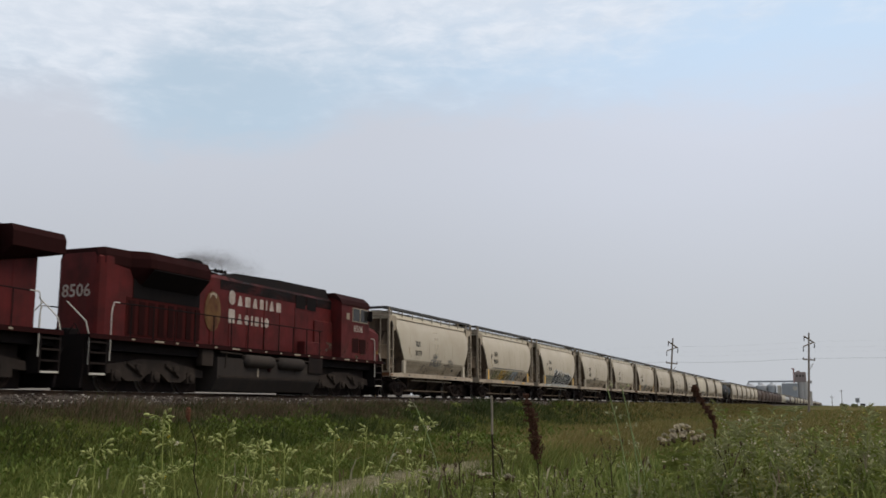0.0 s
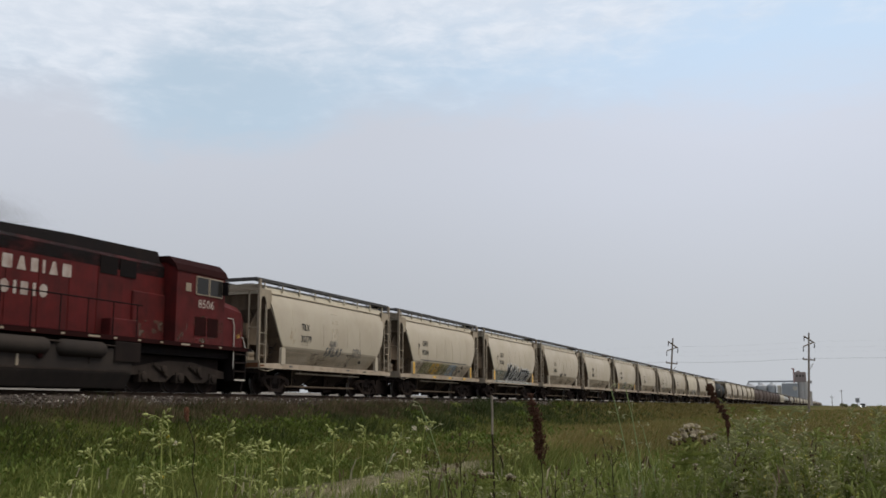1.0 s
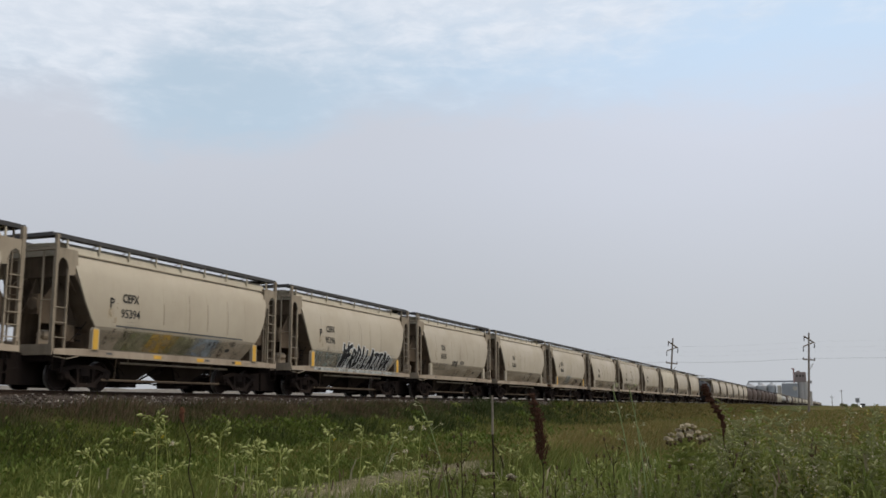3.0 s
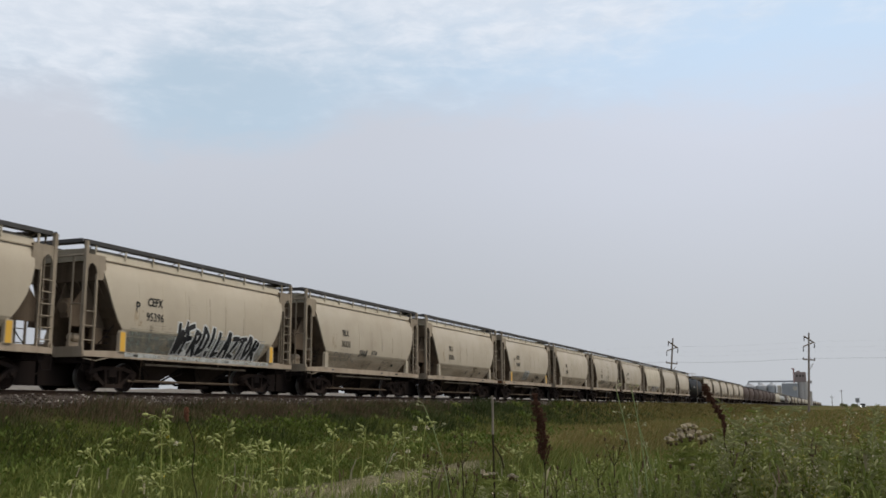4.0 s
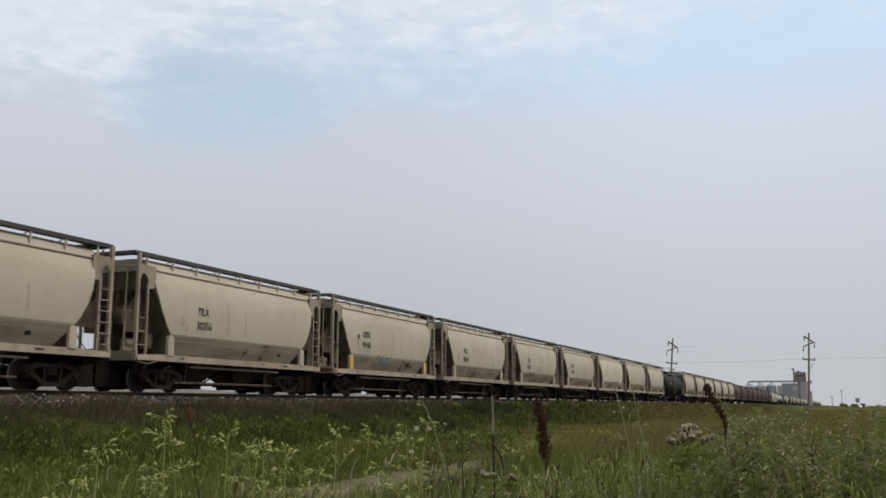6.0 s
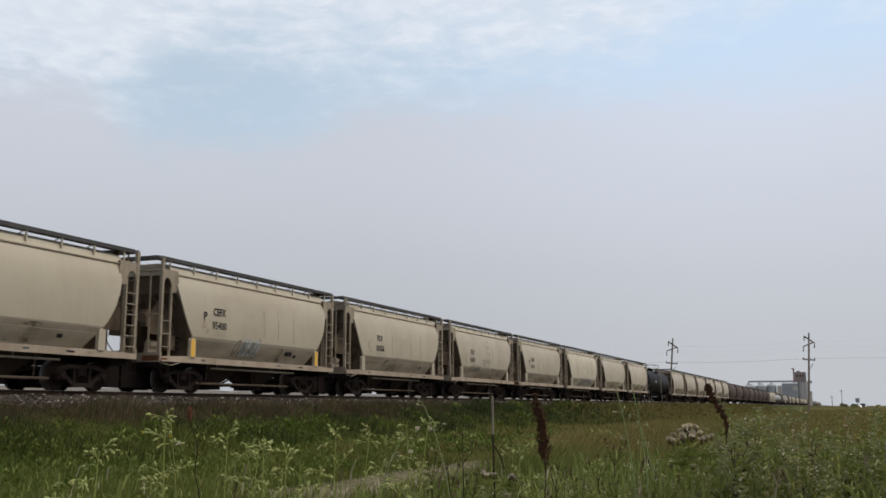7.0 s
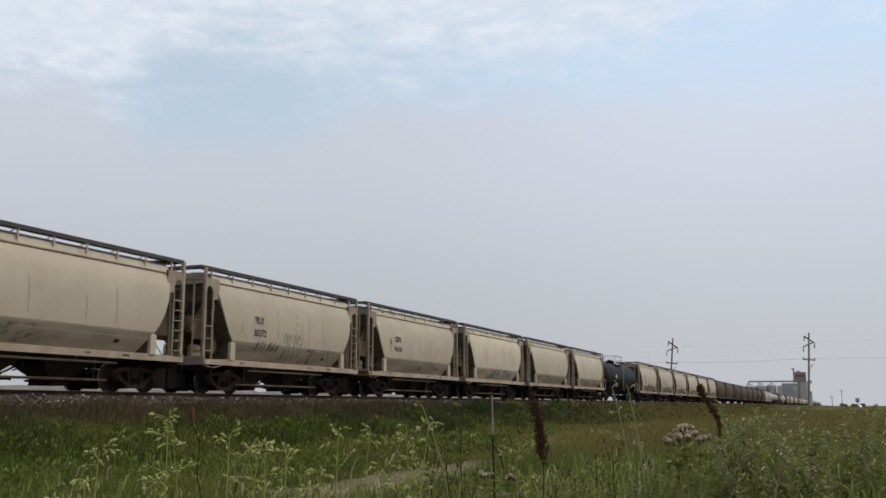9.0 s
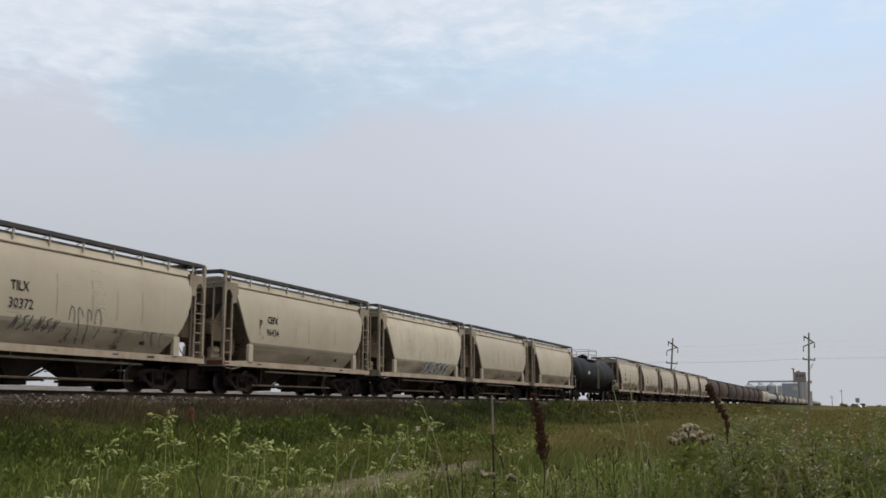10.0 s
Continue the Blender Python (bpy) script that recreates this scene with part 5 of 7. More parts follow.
part("scrawl_shade", side_patch(-1.4, -0.1, 1.4, 2.05, 0.2), WHITE_SPRAY, cars[5])
part("placard", side_patch(2.0, 2.55, 1.55, 1.72), INK, cars[5])
tagged(cars[7], "cream covered hopper with looping scrawls and a pale streak")
tagged(part("scrawl", spray_word("zslzsz", -2.9, -1.1, 1.62, 2.1, 0.05, 0.006, 0.3), SPRAY, cars[7]), kind="stuff")
part("scrawl_shade", side_patch(-2.6, -1.2, 1.7, 2.0, 0.1), SMUDGE, cars[7])
tagged(part("scrawl", scrawl(72, -0.9, 0.6, 1.35, 2.5, 4, 0.045), SPRAY, cars[7]), kind="stuff")
tagged(part("scrawl", scrawl(73, 2.6, 3.9, 1.45, 1.95, 3, 0.03), SPRAY, cars[7]), kind="stuff")
part("washed_streak", side_patch(0.35, 0.9, 2.0, 4.0, -0.15), PALE_WASH, cars[7])
tagged(cars[9], "greyer cream covered hopper with white and dark graffiti")
tagged(part("graffiti_halo", spray_word("szlszs", -0.5, 3.4, 1.35, 2.0, 0.22, 0.005), SPRAY_WHITE, cars[9]), kind="stuff")
tagged(part("graffiti_stroke", spray_word("szlszs", -0.6, 3.3, 1.33, 2.0, 0.10, 0.010), SPRAY, cars[9]), kind="stuff")
repaint(cars[9], {CREAM: GREY_CREAM})
for car in (cars[0], cars[5], cars[8]):
    part("rust_patch", Shape().box(-6.204, -6.2, -1.45, -0.75, 1.02, 1.2).box(-6.18, -5.85, -1.534, -1.531, 1.05, 1.12), RUST, car, "orange rust on the deck edge")
for car in (cars[1], cars[2], cars[5]):
    for x in (-4.46, 4.46):
        part("end_stripe", Shape().box(x - 0.12, x + 0.1, -1.579, -1.572, 1.22, 1.84), YELLOW, car, "yellow end stripe")


# ---- tank wagon and the far part of the train ----
def build_tank(paint, length=18.0, full=True, label="black tank wagon with a railed dome platform"):
    car = thing("tank_wagon", label, "freight wagon", "wagons of the train")
    h = length / 2 - 0.9
    part("tank", Shape().turned((-h, 0, 2.55), (1, 0, 0), [(0, 0.3), (0.08, 0.8), (0.25, 1.2), (0.5, 1.42), (0.8, 1.5), (2 * h - 0.8, 1.5), (2 * h - 0.5, 1.42), (2 * h - 0.25, 1.2), (2 * h - 0.08, 0.8), (2 * h, 0.3)], 32), paint, car, smooth=40)
    dome = part("dome", Shape().turned((0, 0, 3.95), (0, 0, 1), [(0, 0.5), (0.35, 0.5), (0.42, 0.3)], 14).turned((0.7, 0.1, 4.0), (0, 0, 1), [(0, 0.2), (0.45, 0.2), (0.5, 0.1)], 10).turned((-0.6, -0.1, 4.0), (0, 0, 1), [(0, 0.14), (0.4, 0.14)], 10), SOOT, car)
    rail_ = Shape()
    for x in (-1.7, 1.7):
        for y in (-1.0, 1.0):
            rail_.rod((x, y, 3.9), (x, y, 4.85), 0.03, 5)
    for z in (4.4, 4.85):
        rail_.path([(-1.7, -1.0, z), (1.7, -1.0, z), (1.7, 1.0, z), (-1.7, 1.0, z), (-1.7, -1.0, z)], 0.025, 5)
    part("dome_rail", rail_, CREAM_OLD, car)
    part("dome_platform", Shape().box(-1.75, 1.75, -1.1, 1.1, 3.86, 3.92), GRATE, car)
    part("sill", Shape().box(-length / 2 + 0.5, length / 2 - 0.5, -0.35, 0.35, 0.75, 1.1), RUST_BLACK, car)
    for k in (-1, 1):
        part("saddle", Shape().slab([(-1.4, 1.1), (1.4, 1.1), (1.45, 1.9), (-1.45, 1.9)], "yz", k * (h - 1.6), k * (h - 1.2)), RUST_BLACK, car)
        part("end_platform", Shape().box(min(k * (h + 0.05), k * (h + 0.6)), max(k * (h + 0.05), k * (h + 0.6)), -1.45, 1.45, 1.0, 1.12), RUST_BLACK, car)
        part("handrail", Shape().path([(k * (h + 0.5), -1.4, 1.1), (k * (h + 0.5), -1.4, 2.1), (k * (h + 0.5), 1.4, 2.1), (k * (h + 0.5), 1.4, 1.1)], 0.025, 5), WHITE, car)
        if full:
            add_truck(car, k * (h - 1.3))
        else:
            add_truck(car, k * (h - 1.3), full=False)
    part("side_mark", Shape().box(-4.0, -3.3, -1.512, -1.50, 2.4, 2.7), WHITE, car)
    part("bottom_outlet", Shape().turned((0, 0, 0.45), (0, 0, 1), [(0, 0.15), (0.3, 0.2), (0.7, 0.3)], 10), RUST_BLACK, car)
    part("ladder", ladder_shape(-0.25, -1.52, 1.1, 3.9, 0.45, 8), CREAM_OLD, car)
    add_couplers(car, length / 2)
    return car


def build_long_hopper(length=18.3):
    """Cylindrical grain hopper, for the distant part of the train."""
    car = thing("grain_hopper", "brown cylindrical grain hopper wagon, dusty", "freight wagon", "wagons of the train")
    h = length / 2 - 1.9
    sec = [(1.0, 4.25), (1.35, 3.9), (1.55, 3.3), (1.6, 2.6), (1.5, 1.9), (1.2, 1.25)]
    ring = lambda x, c: [(x, -y * c, z) for y, z in sec] + [(x, y * c, z) for y, z in reversed(sec)]
    part("body", Shape().rings([ring(-h, 0.9), ring(-h + 0.4, 1), ring(h - 0.4, 1), ring(h, 0.9)]), BROWN, car, smooth=40)
    part("running_board", Shape().box(-length / 2 + 0.9, length / 2 - 0.9, -0.9, 0.9, 4.42, 4.5), GRATE, car)
    part("sill", Shape().box(-length / 2 + 0.6, length / 2 - 0.6, -1.45, 1.45, 0.95, 1.2), BROWN, car)
    for k in (-1, 1):
        for y in (-1.4, 1.3):
            part("end_post", Shape().box(min(k * (h + 0.85), k * (h + 0.95)), max(k * (h + 0.85), k * (h + 0.95)), y, y + 0.1, 1.1, 4.42), BROWN, car)
        part("slope_sheet", Shape().slab([(k * (h + 0.5), 3.6), (k * (h + 0.42), 3.6), (k * (h - 1.8), 1.2), (k * (h - 1.7), 1.2)], "xz", -1.3, 1.3), RUST_BLACK, car)
        add_truck(car, k * (length / 2 - 2.6), full=False)
    for x in (-3.6, 0, 3.6):
        part("hopper_bay", hopper_bay(x), RUST_BLACK, car)
    add_couplers(car, length / 2)
    return car


here = FIRST + CAR * 12
place(build_tank(TANK), here + 9.0)
here += 18.0
for i in range(6):
    far = place(copy_thing(hopper, Matrix()), here + CAR / 2)
    here += CAR
long_hopper = build_long_hopper()
place(long_hopper, here + 9.15)
here += 18.3
DULL_CREAM = worn("dusty_cream_paint", (0.42, 0.37, 0.28), (0.24, 0.19, 0.14), 0.6, amount=0.5)
PALE_TANK = worn("pale_grey_tank_paint", (0.36, 0.36, 0.35), (0.2, 0.19, 0.18), 0.5, amount=0.5)
pale_tank = build_tank(PALE_TANK, 15.0, False, "pale grey tank wagon far back in the train")
first_pale = True
rng = random.Random(9)
for i in range(46):
    if i < 7:
        car = place(copy_thing(long_hopper, Matrix()), here + 9.15)
        here += 18.3
    elif i in (7, 8) or (i > 13 and rng.random() < 0.45):
        car = place(copy_thing(long_hopper, Matrix()), here + 9.15)
        repaint(car, {BROWN: DULL_CREAM})
        tagged(car, "dull cream cylindrical grain hopper wagon, dusty")
        here += 18.3
    elif i in (9, 10, 11) or rng.random() < 0.4:
        car = place(pale_tank if first_pale else copy_thing(pale_tank, Matrix()), here + 7.5)
        first_pale = False
        here += 15.0
    else:
        car = place(copy_thing(long_hopper, Matrix()), here + 9.15)
        here += 18.3


def build_far_hopper():
    """The same grain hopper with its main parts only, for the end of the train towards the horizon."""
    car = thing("grain_hopper", "dusty brown grain hopper wagon far back in the train", "freight wagon", "wagons of the train")
    sec = [(1.0, 4.25), (1.35, 3.9), (1.55, 3.3), (1.6, 2.6), (1.5, 1.9), (1.2, 1.25)]
    ring = lambda x, c: [(x, -y * c, z) for y, z in sec] + [(x, y * c, z) for y, z in reversed(sec)]
    part("body", Shape().rings([ring(-7.25, 0.9), ring(-6.85, 1), ring(6.85, 1), ring(7.25, 0.9)]), BROWN, car, smooth=40)
    part("running_board", Shape().box(-8.25, 8.25, -0.9, 0.9, 4.42, 4.5), GRATE, car)
    part("sill", Shape().box(-8.9, 8.9, -1.45, 1.45, 0.95, 1.2), BROWN, car)
    for k in (-1, 1):
        part("truck", Shape().box(k * 6.5 - 1.2, k * 6.5 + 1.2, -1.0, 1.0, -RIDE, 0.95), RUST_BLACK, car)
    return car


far_hopper = build_far_hopper()
for i in range(44):
    car = place(far_hopper if i == 0 else copy_thing(far_hopper, Matrix()), here + 9.15)
    if i % 3 == 2 or i % 7 == 1:
        repaint(car, {BROWN: DULL_CREAM})
        tagged(car, "dull cream grain hopper wagon far back in the train")
    here += 18.3


# ---- power line across the fields ----
def bearing(deg, d):
    """A place d metres off, deg degrees to the left of the track's direction."""
    return d * math.cos(radians(deg)), d * math.sin(radians(deg))


def build_pole():
    p = thing("power_pole", "weathered grey wooden power pole with staggered crossarms", "power pole", "power poles")
    part("pole", Shape().rod((0, 0, -1.0), (0, 0, 15.0), 0.24, 10, 0.14), POLE, p)
    # long axis of the arms is local x
    part("crossarm", Shape().rod((-0.95, 0.18, 14.3), (1.3, 0.18, 13.1), 0.13, 6), POLE, p)
    part("crossarm", Shape().rod((-1.25, -0.18, 12.25), (0.95, -0.18, 13.25), 0.12, 6), POLE, p)
    part("crossarm", Shape().box(-1.2, 1.25, -0.1, 0.1, 9.75, 9.98), POLE, p)
    for x, y, z in ((-0.85, 0.18, 14.2), (1.25, 0.18, 13.05), (-1.2, -0.18, 12.2)):
        ins = Shape()
        for i in range(5):
            ins.turned((x, y, z - 0.12 - i * 0.16), (0, 0, -1), [(0, 0.04), (0.03, 0.12), (0.08, 0.13), (0.15, 0.04)], 8)
        part("insulator_string", ins, INSUL, p)
    for x in (-1.1, 1.15):
        part("pin_insulator", Shape().turned((x, 0, 9.98), (0, 0, 1), [(0, 0.05), (0.1, 0.1), (0.25, 0.08), (0.3, 0.03)], 8), INSUL, p)
    part("brace", Shape().rod((0.1, -0.1, 7.9), (0.8, -0.1, 9.2), 0.06, 5), POLE, p)
    part("switch_box", Shape().soft_box(0.15, 0.5, -0.25, 0.25, 5.4, 6.0, 0.05), SILO, p)
    return p


POLE_A = (*bearing(1.32, 196), 0.0)
POLE_B = (*bearing(8.83, 204), 0.0)
pole_a = build_pole()
ARM_TURN = 21.9 - 90 + 8
pole_a.matrix_basis = pose(*POLE_A, 0, 3.6, ARM_TURN)
copy_thing(pole_a, pose(*POLE_B, 0, 5.2, ARM_TURN))
ALONG = Vector(POLE_A) - Vector(POLE_B)


def wire_between(p, q, sag, r=0.018):
    p, q = Vector(p), Vector(q)
    return Shape().path([p.lerp(q, i / 12) - Vector((0, 0, sag * 4 * (i / 12) * (1 - i / 12))) for i in range(13)], r, 4)


for z, off in ((10.1, -1.1), (10.1, 1.1), (13.3, -0.9), (12.2, 1.2), (11.4, -1.2)):
    side = Vector((-ALONG.y, ALONG.x, 0)).normalized() * off * 0.3
    a, b = Vector(POLE_A) + side + Vector((0.4, 0, z)), Vector(POLE_B) + side + Vector((0.4, 0, z))
    big = z < 11
    for p, q in ((b, a), (a, a + ALONG * 2.2), (b - ALONG * 2.2, b)):
        single("power_line", wire_between(p, q, 0.35, 0.012 if big else 0.005), WIRE, "thin grey overhead wire strung between poles", "wire", group="overhead wires")


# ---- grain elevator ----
# red of the leg, paled in the colour for haze
LEGRED = worn("hazed_red_leg_paint", (0.34, 0.20, 0.18), (0.26, 0.17, 0.16), 0.8, amount=0.5, grain=1.0)
ELEV = 1000.0
_bx, _by = bearing(2.3, ELEV)
elev = thing("grain_elevator", "grey concrete and steel grain elevator with red headhouse", "grain elevator", at=(_bx, _by, 0))
elev.rotation_euler = (0, 0, radians(2.3 - 90))


# local x runs to the right across the view, y away
def bin_shape(x, r, h, roof=3.0, n=20):
    return Shape().turned((x, 0, -1), (0, 0, 1), [(0, r), (h + 1, r), (h + 1 + roof * 0.8, r * 0.25), (h + 1 + roof, 0.3)], n)


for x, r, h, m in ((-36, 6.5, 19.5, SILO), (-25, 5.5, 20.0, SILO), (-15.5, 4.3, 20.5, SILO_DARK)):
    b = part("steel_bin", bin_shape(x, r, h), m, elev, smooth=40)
    for k in range(4):
        part("ring_band", Shape().turned((x, 0, 3 + k * 4.6), (0, 0, 1), [(0, r + 0.08), (0.25, r + 0.12), (0.5, r + 0.08)], 20), m, b)
part("white_shed", Shape().soft_box(-10.5, -6.5, -4, 4, -1, 20.5, 0.4), WHITE, elev, "white steel shed")
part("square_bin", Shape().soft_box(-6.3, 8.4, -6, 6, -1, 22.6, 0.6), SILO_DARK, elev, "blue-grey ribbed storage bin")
for i in range(13):
    part("rib", Shape().box(-6.0 + i * 1.12, -5.7 + i * 1.12, -6.25, -6.0, 0, 22.2), SILO_DARK, elev)
part("round_sign", Shape().turned((5.6, -6.3, 17.5), (0, -1, 0), [(0, 2.1), (0.2, 2.1)], 20), WHITE, elev, "round white sign")
for x in (11.8, 15.2):
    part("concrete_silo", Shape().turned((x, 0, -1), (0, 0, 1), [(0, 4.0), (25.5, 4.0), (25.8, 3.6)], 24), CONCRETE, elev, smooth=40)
part("headhouse", Shape().soft_box(6.0, 16.4, -4, 4, 23.6, 33.2, 0.4).box(8.0, 11.0, -3, 3, 33, 34.3), BRICKRED, elev, "red headhouse paled for distance haze")
for i in range(3):
    part("headhouse_window", Shape().box(7.5 + i * 2.8, 8.7 + i * 2.8, -4.1, -3.98, 28.5, 30.5), GLASS_DARK, elev)
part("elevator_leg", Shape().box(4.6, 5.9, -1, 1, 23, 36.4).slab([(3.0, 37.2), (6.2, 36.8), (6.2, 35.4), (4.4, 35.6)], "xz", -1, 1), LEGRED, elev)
gal = Shape().box(-37, 9, -0.9, 0.9, 23.6, 25.2)
for i in range(20):
    gal.rod((-37 + i * 2.3, -0.95, 23.6), (-35.85 + i * 2.3, -0.95, 25.2), 0.12, 4)
part("conveyor_gallery", gal, SILO_DARK, elev)
for x in (-37, -27, -15.5, -4):
    part("gallery_support", Shape().rod((x - 2.0, 0, 18), (x, 0, 24), 0.3, 5).rod((x + 2.0, 0, 18), (x, 0, 24), 0.3, 5), SILO_DARK, elev)
part("spout", Shape().rod((-37, 0, 24), (-42, 0, 15), 0.4, 6), SILO, elev)
part("office_stack", Shape().rod((20.0, 3, -1), (20.0, 3, 15), 1.2, 10), CONCRETE, elev)


# ---- things on the horizon ----
def horizon_tree(deg, d, h, seed):
    rng = random.Random(seed)
    x, y = bearing(deg, d)
    t = thing("tree", "small dark green prairie tree on the horizon", "tree", "horizon trees", at=(x, y, 0))
    part("trunk", Shape().rod((0, 0, -0.3), (0, 0, h * 0.5), 0.25, 7, 0.12).rod((0, 0, h * 0.3), (h * 0.2, 0, h * 0.6), 0.1, 5).rod((0, 0, h * 0.3), (-h * 0.2, 0.1, h * 0.6), 0.1, 5), POLE, t)
    s = Shape()
    for _ in range(420):
        a, e, r = rng.uniform(0, 6.28), rng.uniform(-0.8, 1.4), rng.uniform(0.4, 1) ** 0.5
        c = Vector((math.cos(a) * math.cos(e) * h * 0.55 * r, math.sin(a) * math.cos(e) * h * 0.55 * r, h * 0.62 + math.sin(e) * h * 0.38 * r))
        u = Vector((rng.uniform(-1, 1), rng.uniform(-1, 1), rng.uniform(-1, 1))).normalized() * rng.uniform(0.25, 0.5)
        v = u.orthogonal().normalized() * u.length * 0.7
        s.add([c - u, c + v, c + u, c - v], [(0, 1, 2, 3)])
    part("crown", s, LEAF_DARK, t)
    return t


def leaf_material(name, a, b, dark, trans=0.25, rough=0.6):
    """Leaves: hue varies leaf by leaf and in patches; some light passes through."""
    m, N, L, bsdf = nodes_of(name)
    geo, tc = N.new("ShaderNodeNewGeometry"), N.new("ShaderNodeTexCoord")
    big = noise_tex(N, L, tc.outputs["Object"], 0.35, 4, 0.6)
    col = blend(N, L, geo.outputs["Random Per Island"], a, b)
    col = blend(N, L, span(N, L, big, 0.4, 0.68, 0, 0.75), col, dark)
    L.new(col, bsdf.inputs["Base Color"])
    bsdf.inputs["Roughness"].default_value = rough
    bsdf.inputs["Specular IOR Level"].default_value = 0.12
    tr = wired(N, L, "ShaderNodeBsdfTranslucent", (("Color", col),))
    mx = wired(N, L, "ShaderNodeMixShader", ((0, trans), (1, bsdf.outputs[0]), (2, tr.outputs[0])))
    L.new(mx.outputs[0], N["Material Output"].inputs[0])
    return m


LEAF_DARK = leaf_material("dark_leaves", (0.16, 0.17, 0.08), (0.22, 0.22, 0.11), (0.12, 0.13, 0.06))
for deg, d, h, sd in ((-0.40, 640, 2.6, 1), (-0.58, 660, 2.0, 2), (-0.95, 650, 2.2, 3), (-1.1, 655, 1.9, 4)):
    horizon_tree(deg, d, h, sd)
for deg, d, h in ((0.10, 560, 6.5), (-0.40, 560, 9.5), (-2.75, 600, 6.0)):
    x, y = bearing(deg, d)
    u = thing("utility_pole", "thin distant wooden utility pole with one crossarm", "utility pole", "distant poles", at=(x, y, 0))
    part("pole", Shape().rod((0, 0, -0.5), (0, 0, h), 0.2, 6, 0.14), POLE, u)
    part("crossarm", Shape().box(-0.1, 0.1, -1.1, 1.1, h - 0.8, h - 0.6), POLE, u)
x, y = bearing(-1.18, 420)
sign = thing("road_sign", "dark square road sign on a post by the far road", "road sign", at=(x, y, 0))
part("post", Shape().box(-0.08, 0.08, -0.08, 0.08, -0.3, 3.4), POLE, sign)
part("panel", Shape().soft_box(-0.06, 0.06, -0.75, 0.75, 2.4, 4.2, 0.03), SILO_DARK, sign)
HEADLIGHT, _n, _l, _b = nodes_of("headlight_glow")
_b.inputs["Base Color"].default_value = (0.9, 0.9, 0.85, 1)
_b.inputs["Emission Color"].default_value = (1.0, 0.97, 0.9, 1)
_b.inputs["Emission Strength"].default_value = 6.0
CAR_PAINT = worn("dark_car_paint", (0.05, 0.05, 0.055), (0.08, 0.07, 0.06), 0.35, amount=0.3)
x, y = bearing(-1.43, 420)
van = thing("van", "dark van with lit headlights on the far road", "van", at=(x, y, 0.15))
van.rotation_euler = (0, 0, radians(-1.6))
part("body", Shape().slab([(-0.1, 0.4), (-0.1, 0.95), (0.9, 1.1), (1.6, 1.85), (4.6, 1.9), (4.8, 0.4)], "xz", -0.95, 0.95), CAR_PAINT, van)
part("windscreen", Shape().add([(0.93, -0.8, 1.15), (0.93, 0.8, 1.15), (1.55, 0.75, 1.8), (1.55, -0.75, 1.8), (1.0, -0.8, 1.1), (1.0, 0.8, 1.1), (1.6, 0.75, 1.75), (1.6, -0.75, 1.75)], [(0, 1, 2, 3), (4, 7, 6, 5), (0, 4, 5, 1), (3, 2, 6, 7), (0, 3, 7, 4), (1, 5, 6, 2)]), GLASS_DARK, van)
for k in (-1, 1):
    part("headlight", Shape().turned((-0.11, k * 0.7, 0.75), (-1, 0, 0), [(0, 0.15), (0.03, 0.15), (0.05, 0.1)], 10), HEADLIGHT, van, "lit white headlight")
    for x in (0.8, 3.8):
        part("wheel", Shape().turned((x, k * 0.8, 0.33), (0, k, 0), [(0, 0.33), (0.2, 0.33), (0.22, 0.2)], 12), RUST_BLACK, van)


# ---- grass and weeds too many to count ----
def blades(name, label, rows, material, seed, category="grass"):
    """One mesh of many bent blades. rows: arrays of x, y, z, height, width, lean, heading."""
    rs = np.random.RandomState(seed)
    x, y, z, h, w, lean, head = rows
    n = len(x)
    face = rs.uniform(0, np.pi, n)
    dx, dy = np.cos(face) * w / 2, np.sin(face) * w / 2
    lx, ly = np.cos(head) * lean * h, np.sin(head) * lean * h
    v = np.empty((n, 5, 3), np.float32)
    v[:, 0] = np.stack([x - dx, y - dy, z - 0.03], 1)
    v[:, 1] = np.stack([x + dx, y + dy, z - 0.03], 1)
    v[:, 2] = np.stack([x + lx * 0.35 + dx * 0.75, y + ly * 0.35 + dy * 0.75, z + h * 0.55], 1)
    v[:, 3] = np.stack([x + lx * 0.35 - dx * 0.75, y + ly * 0.35 - dy * 0.75, z + h * 0.55], 1)
    v[:, 4] = np.stack([x + lx, y + ly, z + h], 1)
    k = np.arange(n)[:, None] * 5
    tri = np.concatenate([k + [0, 1, 2], k + [0, 2, 3], k + [3, 2, 4]], 1).reshape(-1)
    me = bpy.data.meshes.new(name)
    me.vertices.add(n * 5)
    me.vertices.foreach_set("co", v.reshape(-1))
    me.loops.add(n * 9)
    me.loops.foreach_set("vertex_index", tri.astype(np.int32))
    me.polygons.add(n * 3)
    me.polygons.foreach_set("loop_start", np.arange(0, n * 9, 3, dtype=np.int32))
    me.update(calc_edges=True)
    me.materials.append(material)
    return tagged(new(name, me), label, category, kind="stuff")


def lumps(x, y, scale, seed):
    """Smooth clumping between 0 and 1."""
    rs = np.random.RandomState(seed)
    v = np.zeros_like(x)
    for i in range(6):
        a, f, p = rs.uniform(0, 6.28), scale * rs.uniform(0.6, 1.7), rs.uniform(0, 6.28)
        v += np.sin((x * np.cos(a) + y * np.sin(a)) * f + p)
    return np.clip(0.5 + v / 5, 0, 1)


def heights(x, y):
    return np.array([land_z(a, b) for a, b in zip(x, y)])


